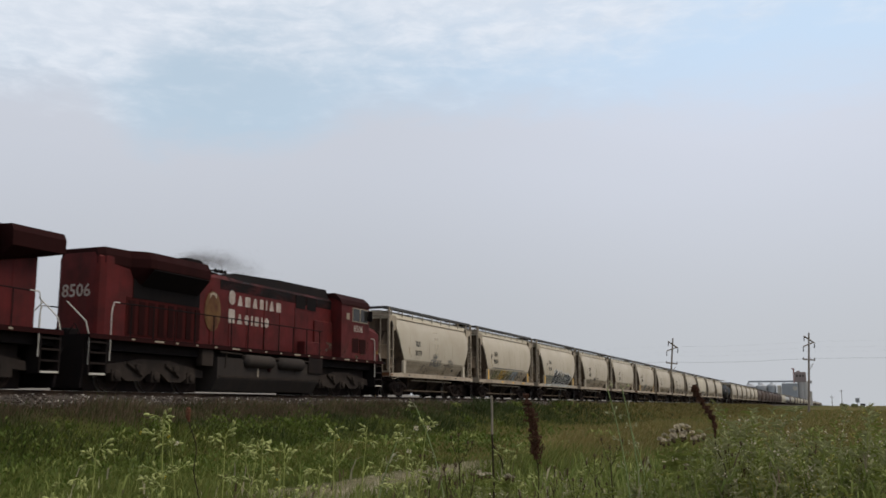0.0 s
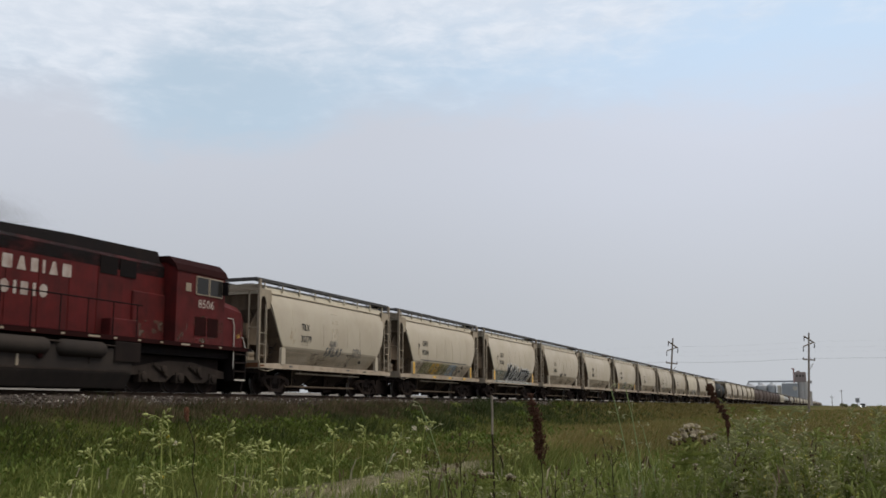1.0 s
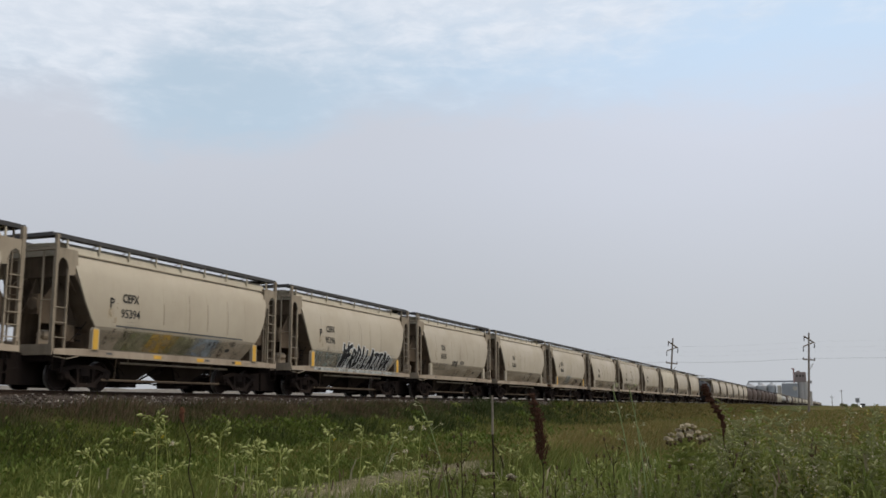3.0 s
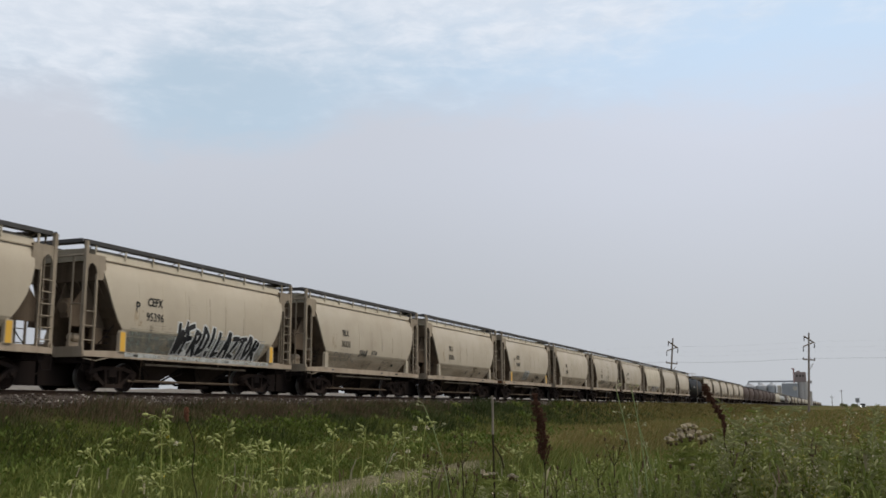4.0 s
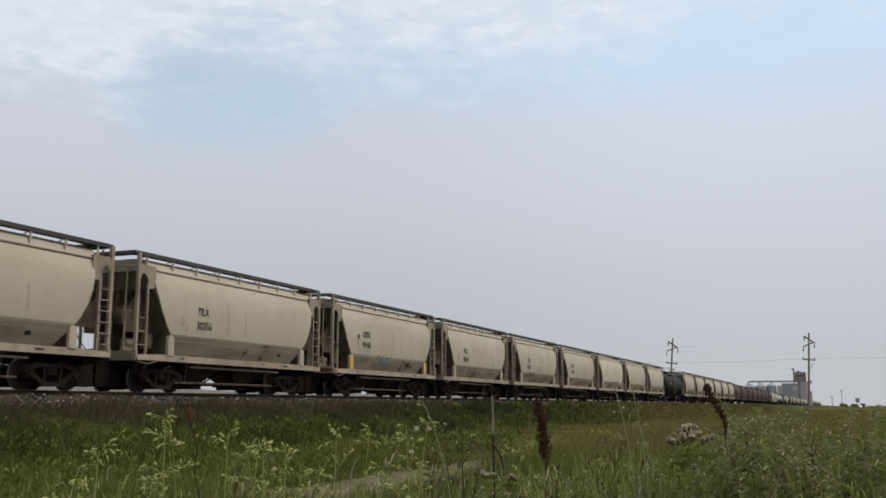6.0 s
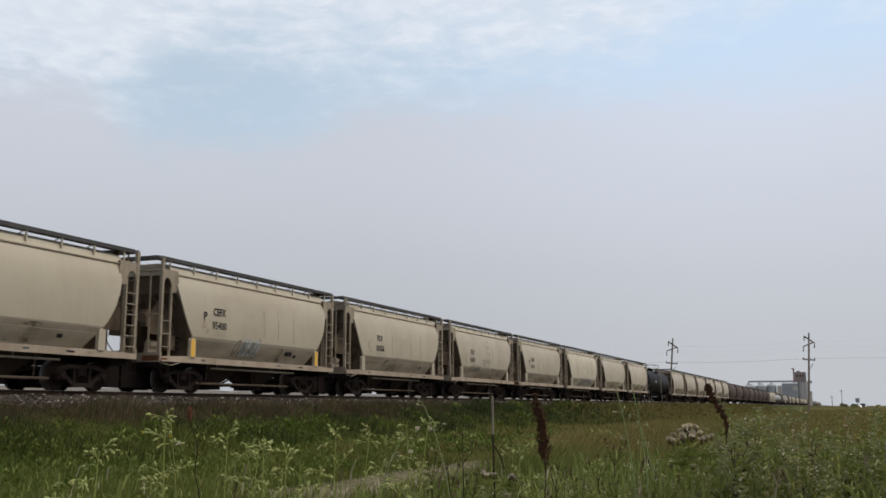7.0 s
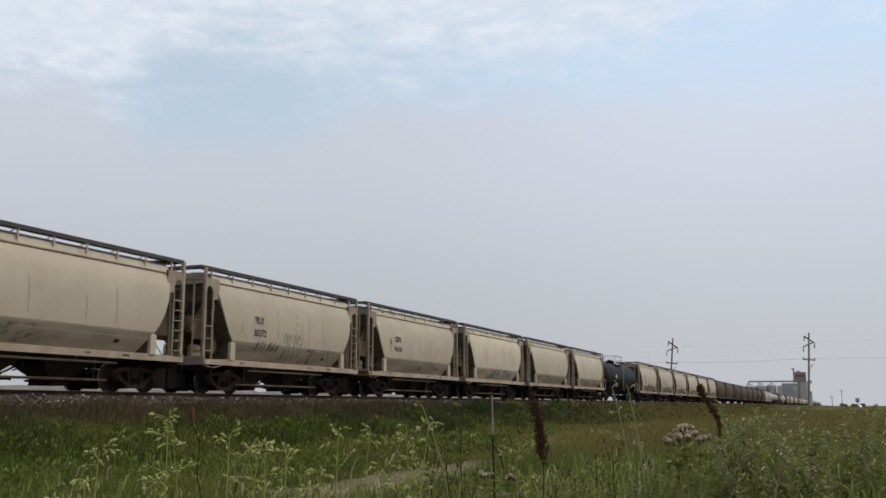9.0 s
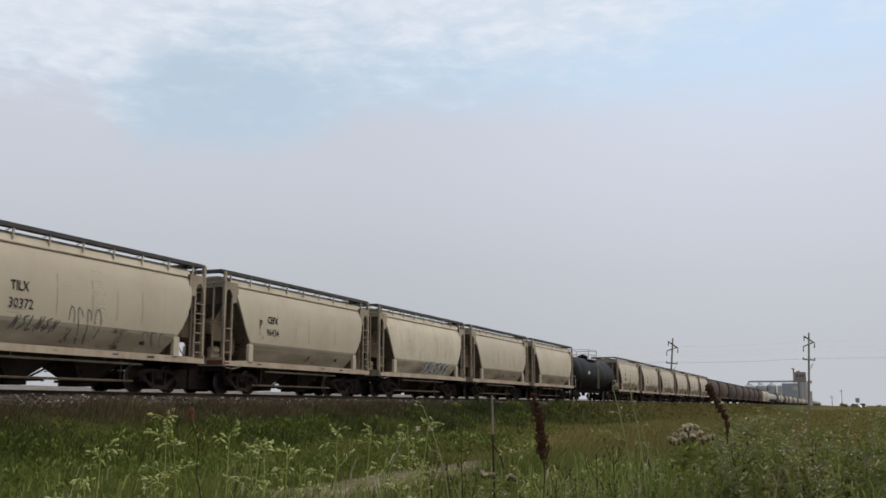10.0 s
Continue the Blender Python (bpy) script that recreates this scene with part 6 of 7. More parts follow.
def scatter(n, r0, r1, seed, power=1.0, y_range=None, keep=None):
    """Places in the wedge of land before the camera, thinning out with distance."""
    rs = np.random.RandomState(seed)
    r = r0 + (r1 - r0) * rs.uniform(0, 1, n) ** power
    a = np.radians(rs.uniform(-5.0, 49.0, n))
    x, y = r * np.cos(a), r * np.sin(a)
    ok = np.ones(n, bool)
    if y_range:
        ok &= (y > y_range[0]) & (y < y_range[1])
    x, y = x[ok], y[ok]
    return x, y, rs


MEADOW = leaf_material("meadow_grass", (0.080, 0.106, 0.018), (0.154, 0.150, 0.037), (0.052, 0.075, 0.014), 0.3)
OLIVE = leaf_material("olive_dry_grass", (0.160, 0.128, 0.042), (0.232, 0.172, 0.063), (0.114, 0.099, 0.031), 0.3)
# bank green set dark, with the slope's shade in it
BANK = leaf_material("bank_grass", (0.032, 0.048, 0.011), (0.074, 0.078, 0.022), (0.020, 0.031, 0.009), 0.25)
DRYWEED = leaf_material("dry_brown_weeds", (0.094, 0.060, 0.038), (0.160, 0.112, 0.070), (0.060, 0.036, 0.022), 0.2)
STRAW = leaf_material("pale_straw", (0.30, 0.26, 0.16), (0.44, 0.38, 0.25), (0.20, 0.17, 0.10), 0.2)
WEED = leaf_material("weed_leaves", (0.145, 0.180, 0.040), (0.285, 0.290, 0.090), (0.090, 0.120, 0.026), 0.3)

# green meadow between the camera and the bank
x, y, rs = scatter(190000, 7, 60, 1, 1.15, (-8, 17.5))
strawy = (np.abs(y - 6.8) < 0.9) & (x > 11) & (x < 21)
yellow = np.clip((x - 15) / 22, 0, 1) * np.clip((17 - y) / 6, 0, 1) * (0.85 + 0.9 * lumps(x, y, 0.35, 9))
isdry = rs.uniform(0, 1, len(x)) < np.clip(yellow, 0, 0.85)
tall = 0.12 + 0.30 * lumps(x, y, 0.9, 2) ** 1.5
h = tall * rs.uniform(0.5, 1.3, len(x))
h[strawy] *= 0.3
wd = rs.uniform(0.008, 0.018, len(x)) * np.clip(np.hypot(x, y) / 16, 0.8, 2.6)
rows = (x, y, heights(x, y), h, wd, rs.uniform(0.2, 1.1, len(x)), rs.normal(-0.6, 1.2, len(x)))
pick = lambda m: tuple(c[m] for c in rows)
blades("meadow_grass", "lush green meadow grass in the ditch", pick(~isdry & ~strawy), MEADOW, 1)
blades("dry_grass", "olive and yellowed dry meadow grass", pick(isdry & ~strawy), OLIVE, 2)
blades("straw_grass", "pale cut straw beside the ditch", pick(strawy), STRAW, 3)
# the field further off
x, y, rs = scatter(60000, 45, 260, 5, 1.5, (-12, 17.5))
wd = 0.03 * np.hypot(x, y) / 50
rows = (x, y, heights(x, y), rs.uniform(0.15, 0.42, len(x)), wd, rs.uniform(0.1, 0.6, len(x)), rs.normal(-0.6, 0.9, len(x)))
isdry = rs.uniform(0, 1, len(x)) < 0.72
blades("dry_grass", "olive and yellowed grass of the far field", pick(isdry), OLIVE, 6)
blades("field_grass", "green grass of the far field", pick(~isdry), MEADOW, 7)
# bank below the track
rs = np.random.RandomState(11)
n = 110000
x = -2 + 330 * rs.uniform(0, 1, n) ** 2.2
y = 15.2 + 4.4 * rs.uniform(0, 1, n) ** 0.9 + np.where(x > 45, 0.9, 0.0) * rs.uniform(0, 1, n)
lump = lumps(x, y, 1.3, 12)
h = (0.10 + 0.42 * lump ** 1.5) * rs.uniform(0.5, 1.2, n)
bare = np.clip((y - 16.8) / 1.6, 0, 1) * np.clip((42 - x + 8 * (lump - 0.5)) / 10, 0, 1)
h *= 1 - 0.72 * bare
wd = rs.uniform(0.010, 0.022, n) * np.clip(np.hypot(x, y) / 22, 0.9, 10)
rows = (x, y, heights(x, y), h, wd, rs.uniform(0.2, 1.0, n), rs.normal(-0.6, 1.3, n))
# darker blades gather near the crest and in patches, painting in shade
shade = rs.uniform(0, 1, n) < 0.42 + 0.45 * lumps(x, y, 0.5, 18) + np.clip((y - 16.4) / 1.6, 0, 0.6) * (x < 80)
olive = rs.uniform(0, 1, n) < np.clip((x - 58) / 60, 0, 0.85)
shade &= ~olive
blades("bank_grass", "dark green rough grass on the railway bank, shade included in its colour", pick(shade), BANK, 13)
blades("bank_grass", "brighter green grass tufts on the railway bank", pick(~shade & ~olive), MEADOW, 14)
blades("bank_grass", "olive grass where the bank flattens into the field", pick(olive), OLIVE, 15)
# brown weeds along the ballast
n = 52000
x = np.where(np.arange(n) < 30000, 12 + 34 * rs.uniform(0, 1, n), -2 + 150 * rs.uniform(0, 1, n) ** 1.8)
y = TRACK_Y - 3.4 + rs.normal(0, 0.62, n) - np.where(x < 40, 0.55, 0)
keep = ((lumps(x, y, 0.9, 15) > 0.45) | ((x < 44) & (rs.uniform(0, 1, n) < 0.12 + 0.95 * lumps(x, y, 0.8, 41) ** 1.3))) & (y < TRACK_Y - 1.8)
keep &= rs.uniform(0, 1, n) < np.clip((TRACK_Y - 2.55 - y) / 0.7, 0.10, 1)
x, y = x[keep], y[keep]
n = len(x)
z = np.array([max(land_z(a, b), 1.28 + (b - TRACK_Y + 2.9) * 0.4 if b - TRACK_Y < -2.9 else 1.28 + (b - TRACK_Y + 2.9) * 0.235) for a, b in zip(x, y)])
rows = (x, y, z, (0.16 + 0.24 * lumps(x, y, 1.6, 19)) * rs.uniform(0.4, 1.2, n) * np.clip((y - 17.0) / 1.2, 0.3, 1), rs.uniform(0.007, 0.015, n) * np.clip(np.hypot(x, y) / 25, 0.9, 4), rs.uniform(0.05, 0.6, n), rs.normal(-0.6, 1.2, n))
brown = rs.uniform(0, 1, n) < 0.62
blades("dry_weeds", "reddish brown dry weeds along the ballast edge", pick(brown), DRYWEED, 16, "weeds")
blades("ballast_weeds", "thin green weeds along the ballast edge", pick(~brown), BANK, 17, "weeds")
# broad-leaved weeds in clumps on the meadow and the bank
CLUMP = leaf_material("broad_weed_leaves", (0.072, 0.104, 0.016), (0.135, 0.150, 0.034), (0.050, 0.076, 0.012), 0.3)
rs = np.random.RandomState(31)
cx, cy = [], []
for lo, hi, count in ((11.0, 34.0, 900), (30.0, 75.0, 500)):
    x, y, q = scatter(count, lo, hi, int(lo), 1.0, (4.0, 19.2))
    ok = ((x < 26 + 14 * q.uniform(0, 1, len(x)) ** 2) | (y > 16.5)) & ~((np.abs(y - 6.9) < 1.5) & (x > 10) & (x < 23)) & (y > 7.0) & ((y < 17.9) | (x > 48))
    x, y = x[ok], y[ok]
    cx, cy = np.concatenate([cx, x]), np.concatenate([cy, y])
per = 46
size = rs.uniform(0.14, 0.42, len(cx)) * (0.7 + 0.6 * lumps(cx, cy, 0.6, 32))
x = np.repeat(cx, per) + rs.normal(0, 1, len(cx) * per) * np.repeat(size, per) * 0.8
y = np.repeat(cy, per) + rs.normal(0, 1, len(cx) * per) * np.repeat(size, per) * 0.8
n = len(x)
up = np.repeat(size, per) * rs.uniform(0.15, 1.25, n)
far_ = np.clip(np.hypot(x, y) / 20, 0.8, 3)
rows = (x, y, heights(x, y) + up, rs.uniform(0.02, 0.06, n) * far_, rs.uniform(0.025, 0.055, n) * far_, rs.uniform(0.5, 2.5, n), rs.uniform(0, 6.28, n))
tone = np.repeat(rs.uniform(0, 1, len(cx)), per)
blades("leafy_weeds", "broad-leaved green weeds on the meadow and bank", pick(tone < 0.5), CLUMP, 33, "weeds")
blades("leafy_weeds", "green leafy weeds on the bank", pick((tone >= 0.5) & (tone < 0.85)), CLUMP, 34, "weeds")
blades("leafy_weeds", "yellow-green leafy weeds on the meadow", pick(tone >= 0.85), WEED, 35, "weeds")
# tall weeds standing close to the camera
n = 11500
rs = np.random.RandomState(21)
r = rs.uniform(3.6, 11, n)
a = np.radians(rs.uniform(-4.0, 48.0, n))
x, y = r * np.cos(a), r * np.sin(a)
right = np.clip((20 - np.degrees(a)) / 20, 0, 1)
top = 0.055 + 0.040 * right * lumps(x * 2, y * 2, 1.2, 22) - rs.uniform(0, 0.05, n)
h = EYE[2] - r * (0.098 - top * 0.75)
ok = (h > 0.2) & (rs.uniform(0, 1, n) < 0.05 + 0.95 * right)
x, y, r, h = x[ok], y[ok], r[ok], h[ok]
n = len(x)
rows = (x, y, heights(x, y), h, rs.uniform(0.0025, 0.0055, n), rs.uniform(0.05, 0.55, n), rs.normal(-0.6, 0.9, n))
kind = rs.uniform(0, 1, n)
blades("tall_weeds", "tall green weed stems in the foreground", pick(kind < 0.86), WEED, 23, "weeds")
blades("tall_weeds", "dry straw-coloured weed stems in the foreground", pick((kind >= 0.86) & (kind < 0.90)), STRAW, 24, "weeds")
blades("tall_weeds", "brown withered weed stems in the foreground", pick(kind >= 0.90), DRYWEED, 25, "weeds")
# leaves on those stems
m = 9
n = len(x)
f = rs.uniform(0.55, 1.0, (m, n))
lx = np.concatenate([x + rows[5] * h * np.cos(rows[6]) * f[i] ** 2 for i in range(m)])
ly = np.concatenate([y + rows[5] * h * np.sin(rows[6]) * f[i] ** 2 for i in range(m)])
lz = np.concatenate([rows[2] + h * f[i] for i in range(m)])
lh = rs.uniform(0.012, 0.04, n * m)
leafy = (lx, ly, lz, lh, rs.uniform(0.004, 0.010, n * m), rs.uniform(0.4, 2.2, n * m), rs.uniform(0, 6.28, n * m))
k2 = np.tile(kind, m)
rows = leafy
blades("weed_leaves", "small green leaves of the foreground weeds", pick(k2 < 0.86), WEED, 26, "weeds")
blades("weed_leaves", "small withered brown leaves of the foreground weeds", pick(k2 >= 0.93), DRYWEED, 27, "weeds")
blades("weed_leaves", "pale seeding tips of the foreground weeds", pick((k2 >= 0.86) & (k2 < 0.93)), STRAW, 28, "weeds")


# ---- single plants near the camera ----
STEM = leaf_material("pale_green_stem", (0.23, 0.245, 0.065), (0.29, 0.30, 0.09), (0.17, 0.19, 0.05), 0.1)
BUD = leaf_material("green_flower_buds", (0.25, 0.275, 0.085), (0.40, 0.40, 0.16), (0.17, 0.195, 0.055), 0.15)
LEAF = leaf_material("sow_thistle_leaf", (0.18, 0.20, 0.07), (0.26, 0.275, 0.105), (0.12, 0.145, 0.047), 0.35)
PETAL = leaf_material("yellow_petals", (0.62, 0.46, 0.04), (0.72, 0.58, 0.08), (0.5, 0.36, 0.03), 0.3)
FLUFF = leaf_material("white_seed_fluff", (0.64, 0.56, 0.42), (0.76, 0.68, 0.55), (0.5, 0.43, 0.32), 0.4, 0.9)
GREYFLUFF = leaf_material("grey_seed_fluff", (0.42, 0.36, 0.265), (0.58, 0.50, 0.38), (0.30, 0.245, 0.175), 0.3, 0.9)
DOCK = leaf_material("rust_brown_seeds", (0.058, 0.025, 0.015), (0.095, 0.043, 0.025), (0.036, 0.017, 0.011), 0.1, 0.8)
RUSTSEED = leaf_material("rusty_red_seeds", (0.12, 0.045, 0.026), (0.18, 0.085, 0.048), (0.09, 0.036, 0.02), 0.1, 0.8)
DEADWOOD = worn("dead_stalk", (0.24, 0.20, 0.16), (0.09, 0.07, 0.055), 0.9, amount=0.6)
DARKSTALK = worn("dark_withered_stalk", (0.035, 0.025, 0.018), (0.07, 0.05, 0.035), 0.9, amount=0.5)
swaying = []             # (plant, place, wind share, phase, bearing)


def stand(ob, deg, d, share=1.0):
    """Roots a plant d metres off at that bearing."""
    x, y = bearing(deg, d)
    at = (x, y, land_z(x, y) - 0.02)
    ob.location = at
    swaying.append((ob, at, share, len(swaying) * 1.7, deg))
    return ob


def bent(p, way, length, curl, n=6):
    """Points of a stem from p that starts along way and curls."""
    p, way = Vector(p), Vector(way).normalized()
    pts = [p.copy()]
    for i in range(n):
        way = (way + Vector(curl) / n).normalized()
        p = p + way * (length / n)
        pts.append(p.copy())
    return pts


def leaf_shape(s, p, way, length, width, droop=0.5):
    p, way = Vector(p), Vector(way).normalized()
    side = way.cross(Vector((0, 0, 1))).normalized() * width / 2
    a = p + way * length * 0.35 + Vector((0, 0, length * 0.08))
    b = p + way * length * 0.7
    c = p + way * length - Vector((0, 0, droop * length * 0.4))
    s.add([p, a - side, b - side * 0.8, c, b + side * 0.8, a + side], [(0, 1, 2, 3), (0, 3, 4, 5)])


def bud(s, p, way, r, long=2.0):
    way = Vector(way).normalized()
    s.turned(p, way, [(0, r * 0.35), (r * 0.5, r * 0.95), (r * long * 0.6, r), (r * long, r * 0.55), (r * long * 1.15, r * 0.3)], 6)


def sow_thistle(height, seed, heads=7, label="yellow-green sow thistle with closed buds", flowers=1, fluffs=0):
    rng = random.Random(seed)
    p = thing("sow_thistle", label, "weed", "sow thistles")
    lean = Vector((rng.uniform(-0.06, 0.06), rng.uniform(-0.06, 0.06), 0))
    stem = bent((0, 0, 0), (lean.x, lean.y, 1), height * 0.985, (rng.uniform(-0.12, 0.12), rng.uniform(-0.12, 0.12), 0), 8)
    part("stem", Shape().path(stem, 0.004, 6, [0.0040 - 0.0024 * i / 8 for i in range(9)]), STEM, p)
    wind = Vector((-math.sin(TURN), math.cos(TURN), 0))
    for i in range(heads):
        k = 8 if i < heads * 0.6 else rng.choice((6, 7, 7, 7))
        base = stem[k].lerp(stem[k - 1], rng.uniform(0, 0.5))
        a = i * 2.4 + rng.uniform(-0.5, 0.5)
        out = Vector((math.cos(a), math.sin(a), rng.uniform(0.9, 2.0))) + wind * 0.35
        length = rng.uniform(0.02, 0.055) if k == 8 else rng.uniform(0.04, 0.11)
        st = bent(base, out, length, (out.x * 0.6, out.y * 0.6, rng.uniform(-2.0, 0.3)), 6)
        branch = part("branch", Shape().path(st, 0.0013, 5), STEM, p)
        way = (st[-1] - st[-2]).normalized()
        if i < fluffs:
            part("seed_head", fluff_shape(st[-1] + way * 0.010, 0.011, rng, 60), FLUFF, branch, "white seed fluff")
            continue
        if i < fluffs + flowers:
            s = Shape()
            for j in range(16):
                b = j * 2 * math.pi / 16
                d = (way + way.orthogonal().normalized() * math.cos(b) * 0.8 + way.cross(way.orthogonal()).normalized() * math.sin(b) * 0.8).normalized()
                leaf_shape(s, st[-1] + way * 0.012, d, 0.010, 0.0032, 0.1)
            part("petals", s, PETAL, branch, "yellow petals")
        s = Shape()
        bud(s, st[-1], way, rng.uniform(0.0040, 0.0058), rng.uniform(2.6, 3.4))
        for _ in range(rng.randint(2, 4)):
            q = st[rng.randint(2, 5)]
            w2 = (way + Vector((rng.uniform(-0.9, 0.9), rng.uniform(-0.9, 0.9), rng.uniform(-0.6, 0.7)))).normalized()
            tip = q + w2 * rng.uniform(0.008, 0.022)
            s.rod(q, tip, 0.0009, 4)
            bud(s, tip, w2, rng.uniform(0.0028, 0.0048), rng.uniform(2.6, 3.6))
        tagged(part("bud", s, BUD, branch, smooth=60), kind="stuff")
    for i in range(6):
        k = rng.randint(1, 6)
        a = rng.uniform(0, 6.28)
        s = Shape()
        leaf_shape(s, stem[k], (math.cos(a), math.sin(a), 0.9), rng.uniform(0.03, 0.065), rng.uniform(0.005, 0.010), 0.9)
        part("leaf", s, LEAF, p)
    return p


def fluff_shape(c, r, rng, n, low=-0.7):
    """A ball of fine seed hairs."""
    s = Shape()
    c = Vector(c)
    for _ in range(n):
        d = Vector((rng.uniform(-1, 1), rng.uniform(-1, 1), rng.uniform(low, 1))).normalized()
        q = d.orthogonal().normalized() * r * 0.12
        e = c + d * r * rng.uniform(0.7, 1.15)
        s.add([c, e - q, e + q, c + d * r * 0.3 + q.cross(d)], [(0, 1, 2), (0, 2, 3)])
    return s


def dock(height, spike, seed, label, lean=0.0, hook=0.0, thin=0.0, fat=1.0, seeds=None):
    rng = random.Random(seed)
    p = thing("dock_stalk", label, "weed", "dock stalks")
    side = Vector((math.sin(TURN), -math.cos(TURN), 0))
    stem = [side * (lean * i / 40 + hook * max(i / 40 - 0.72, 0) ** 2 + (0.003 + 0.009 * thin) * math.sin(i * 1.1)) + Vector((0, 0, height * i / 40)) for i in range(41)]
    part("stem", Shape().path(stem, 0.004, 6, [0.0034 - 0.0016 * i / 40 for i in range(41)]), DARKSTALK, p)
    pt = lambda f: stem[min(int(f * 40), 39)].lerp(stem[min(int(f * 40), 39) + 1], f * 40 - min(int(f * 40), 39))
    start = 1 - spike / height
    whorls = 24
    for i in range(whorls):
        f = start + (1 - start) * i / whorls
        base = pt(f)
        s = Shape()
        size = 0.024 * fat * math.sin(math.pi * (0.2 + 0.74 * i / whorls)) ** 0.7 * rng.uniform(0.2, 1.55) * (1 - thin * (1 - i / whorls))
        for _ in range(72):
            d = Vector((rng.gauss(0, 1), rng.gauss(0, 1), 0)).normalized() * size * rng.uniform(0.25, 1.0)
            c = base + d + Vector((0, 0, rng.uniform(0, spike / whorls * 1.25)))
            u = Vector((rng.uniform(-1, 1), rng.uniform(-1, 1), rng.uniform(-1, 1))).normalized() * 0.0042
            v = u.orthogonal().normalized() * 0.0036
            w = u.cross(v).normalized() * 0.003
            s.add([c - u, c + v, c + u, c - v, c + w, c - w], [(0, 1, 4), (1, 2, 4), (2, 3, 4), (3, 0, 4), (1, 0, 5), (2, 1, 5), (3, 2, 5), (0, 3, 5)])
        tagged(part("seed_whorl", s, seeds or DOCK, p), kind="stuff")
    for i in range(0 if thin else 1):
        f = start - 0.02 - i * 0.035
        st = bent(pt(f), (rng.uniform(-1, 1), rng.uniform(-1, 1), 1.6), 0.09, (0, 0, 0.6), 4)
        b = part("side_branch", Shape().path(st, 0.002, 5), DARKSTALK, p)
        s = Shape()
        for _ in range(22):
            c = st[rng.randint(1, 4)] + Vector((rng.gauss(0, 0.005), rng.gauss(0, 0.005), rng.gauss(0, 0.008)))
            s.blob(c, 0.0035, 0.0035, 0.004, 4, 2)
        tagged(part("seeds", s, DOCK, b), kind="stuff")
    return p


def thistle(height, heads, spread, seed, label, fluff=True, drop=0.12):
    rng = random.Random(seed)
    p = thing("seeding_thistle", label, "weed", "thistles")
    stem = bent((0, 0, 0), (0.02, 0, 1), height - spread, (rng.uniform(-0.1, 0.1), 0.05, 0), 6)
    part("stem", Shape().path(stem, 0.0024, 6), DARKSTALK if not fluff else WEED, p)
    for i in range(heads):
        f = stem[-1] if fluff or i % 3 else stem[-2]
        a = i * 2.399
        reach = 0.7 if fluff else 1.1
        out = Vector((math.cos(a) * rng.uniform(0.15, reach), math.sin(a) * rng.uniform(0.15, reach), 1.0))
        length = spread * (rng.uniform(0.80, 1.02) if fluff else rng.uniform(0.65, 1.05))
        st = bent(f, out, length, (0, 0, 0.5), 4)
        b = part("branch", Shape().path(st, 0.0012, 5), WEED if fluff else DARKSTALK, p)
        s = Shape()
        bud(s, st[-1], (0, 0, 1), 0.0052 if fluff else 0.0050, 1.9)
        part("flower_base", s, DARKFLUFF, b)
        if fluff:
            part("seed_head", fluff_shape(st[-1] + Vector((0, 0, 0.015)), rng.uniform(0.008, 0.0125), rng, 110, 0.1), GREYFLUFF if rng.random() < 0.7 else FLUFF, b, "greyish seed fluff")
        else:
            part("seed_head", fluff_shape(st[-1] + Vector((0, 0, 0.010)), 0.007, rng, 26), DARKFLUFF, b)
        s = Shape()
        for k in (1, 2, 3):
            leaf_shape(s, st[k], (rng.uniform(-1, 1), rng.uniform(-1, 1), 0.4), rng.uniform(0.025, 0.06), 0.01, 0.5)
        tagged(part("leaf", s, WEED, b), kind="stuff")
    return p


DARKFLUFF = leaf_material("brown_withered_heads", (0.06, 0.040, 0.022), (0.11, 0.075, 0.042), (0.035, 0.024, 0.015), 0.2, 0.9)


def bushy_weed(height, seed, label, stems=7, gold=0.25, pale=0.3):
    """A leafy many-stemmed weed with small flower tips."""
    rng = random.Random(seed)
    p = thing("bushy_weed", label, "weed", "bushy weeds")
    for i in range(stems):
        a = rng.uniform(0, 6.28)
        st = bent((math.cos(a) * 0.04, math.sin(a) * 0.04, 0), (math.cos(a) * 0.26, math.sin(a) * 0.26, 1), height * rng.uniform(0.8, 1.02), (rng.uniform(-0.2, 0.2), rng.uniform(-0.2, 0.2), 0), 10)
        stem = part("stem", Shape().path(st, 0.003, 5, [0.0045 - 0.0003 * k for k in range(11)]), STEM, p)
        s = Shape()
        for k in range(3, 11):
            for _ in range(15):
                b = rng.uniform(0, 6.28)
                leaf_shape(s, st[k] + Vector((0, 0, rng.uniform(-0.04, 0.04))), (math.cos(b), math.sin(b), rng.uniform(0.2, 1.2)), rng.uniform(0.02, 0.055), rng.uniform(0.005, 0.013), 0.6)
        tagged(part("foliage", s, BUSH if rng.random() < 0.65 else WEED, stem), kind="stuff")
        s = Shape()
        for _ in range(26):
            c = st[-1].lerp(st[-2], rng.uniform(-0.3, 1.2)) + Vector((rng.gauss(0, 0.016), rng.gauss(0, 0.016), 0))
            u = Vector((rng.uniform(-1, 1), rng.uniform(-1, 1), rng.uniform(-1, 1))).normalized() * rng.uniform(0.003, 0.007)
            v = u.orthogonal().normalized() * u.length * 0.7
            s.add([c - u, c + v, c + u, c - v], [(0, 1, 2, 3)])
        q = rng.random()
        tagged(part("flower_tip", s, PETAL_DULL if q < gold else (GREYFLUFF if q < gold + pale else BUD), stem), kind="stuff")
    return p


BUSH = leaf_material("pale_bush_leaves", (0.205, 0.215, 0.090), (0.36, 0.35, 0.18), (0.13, 0.145, 0.052), 0.3)
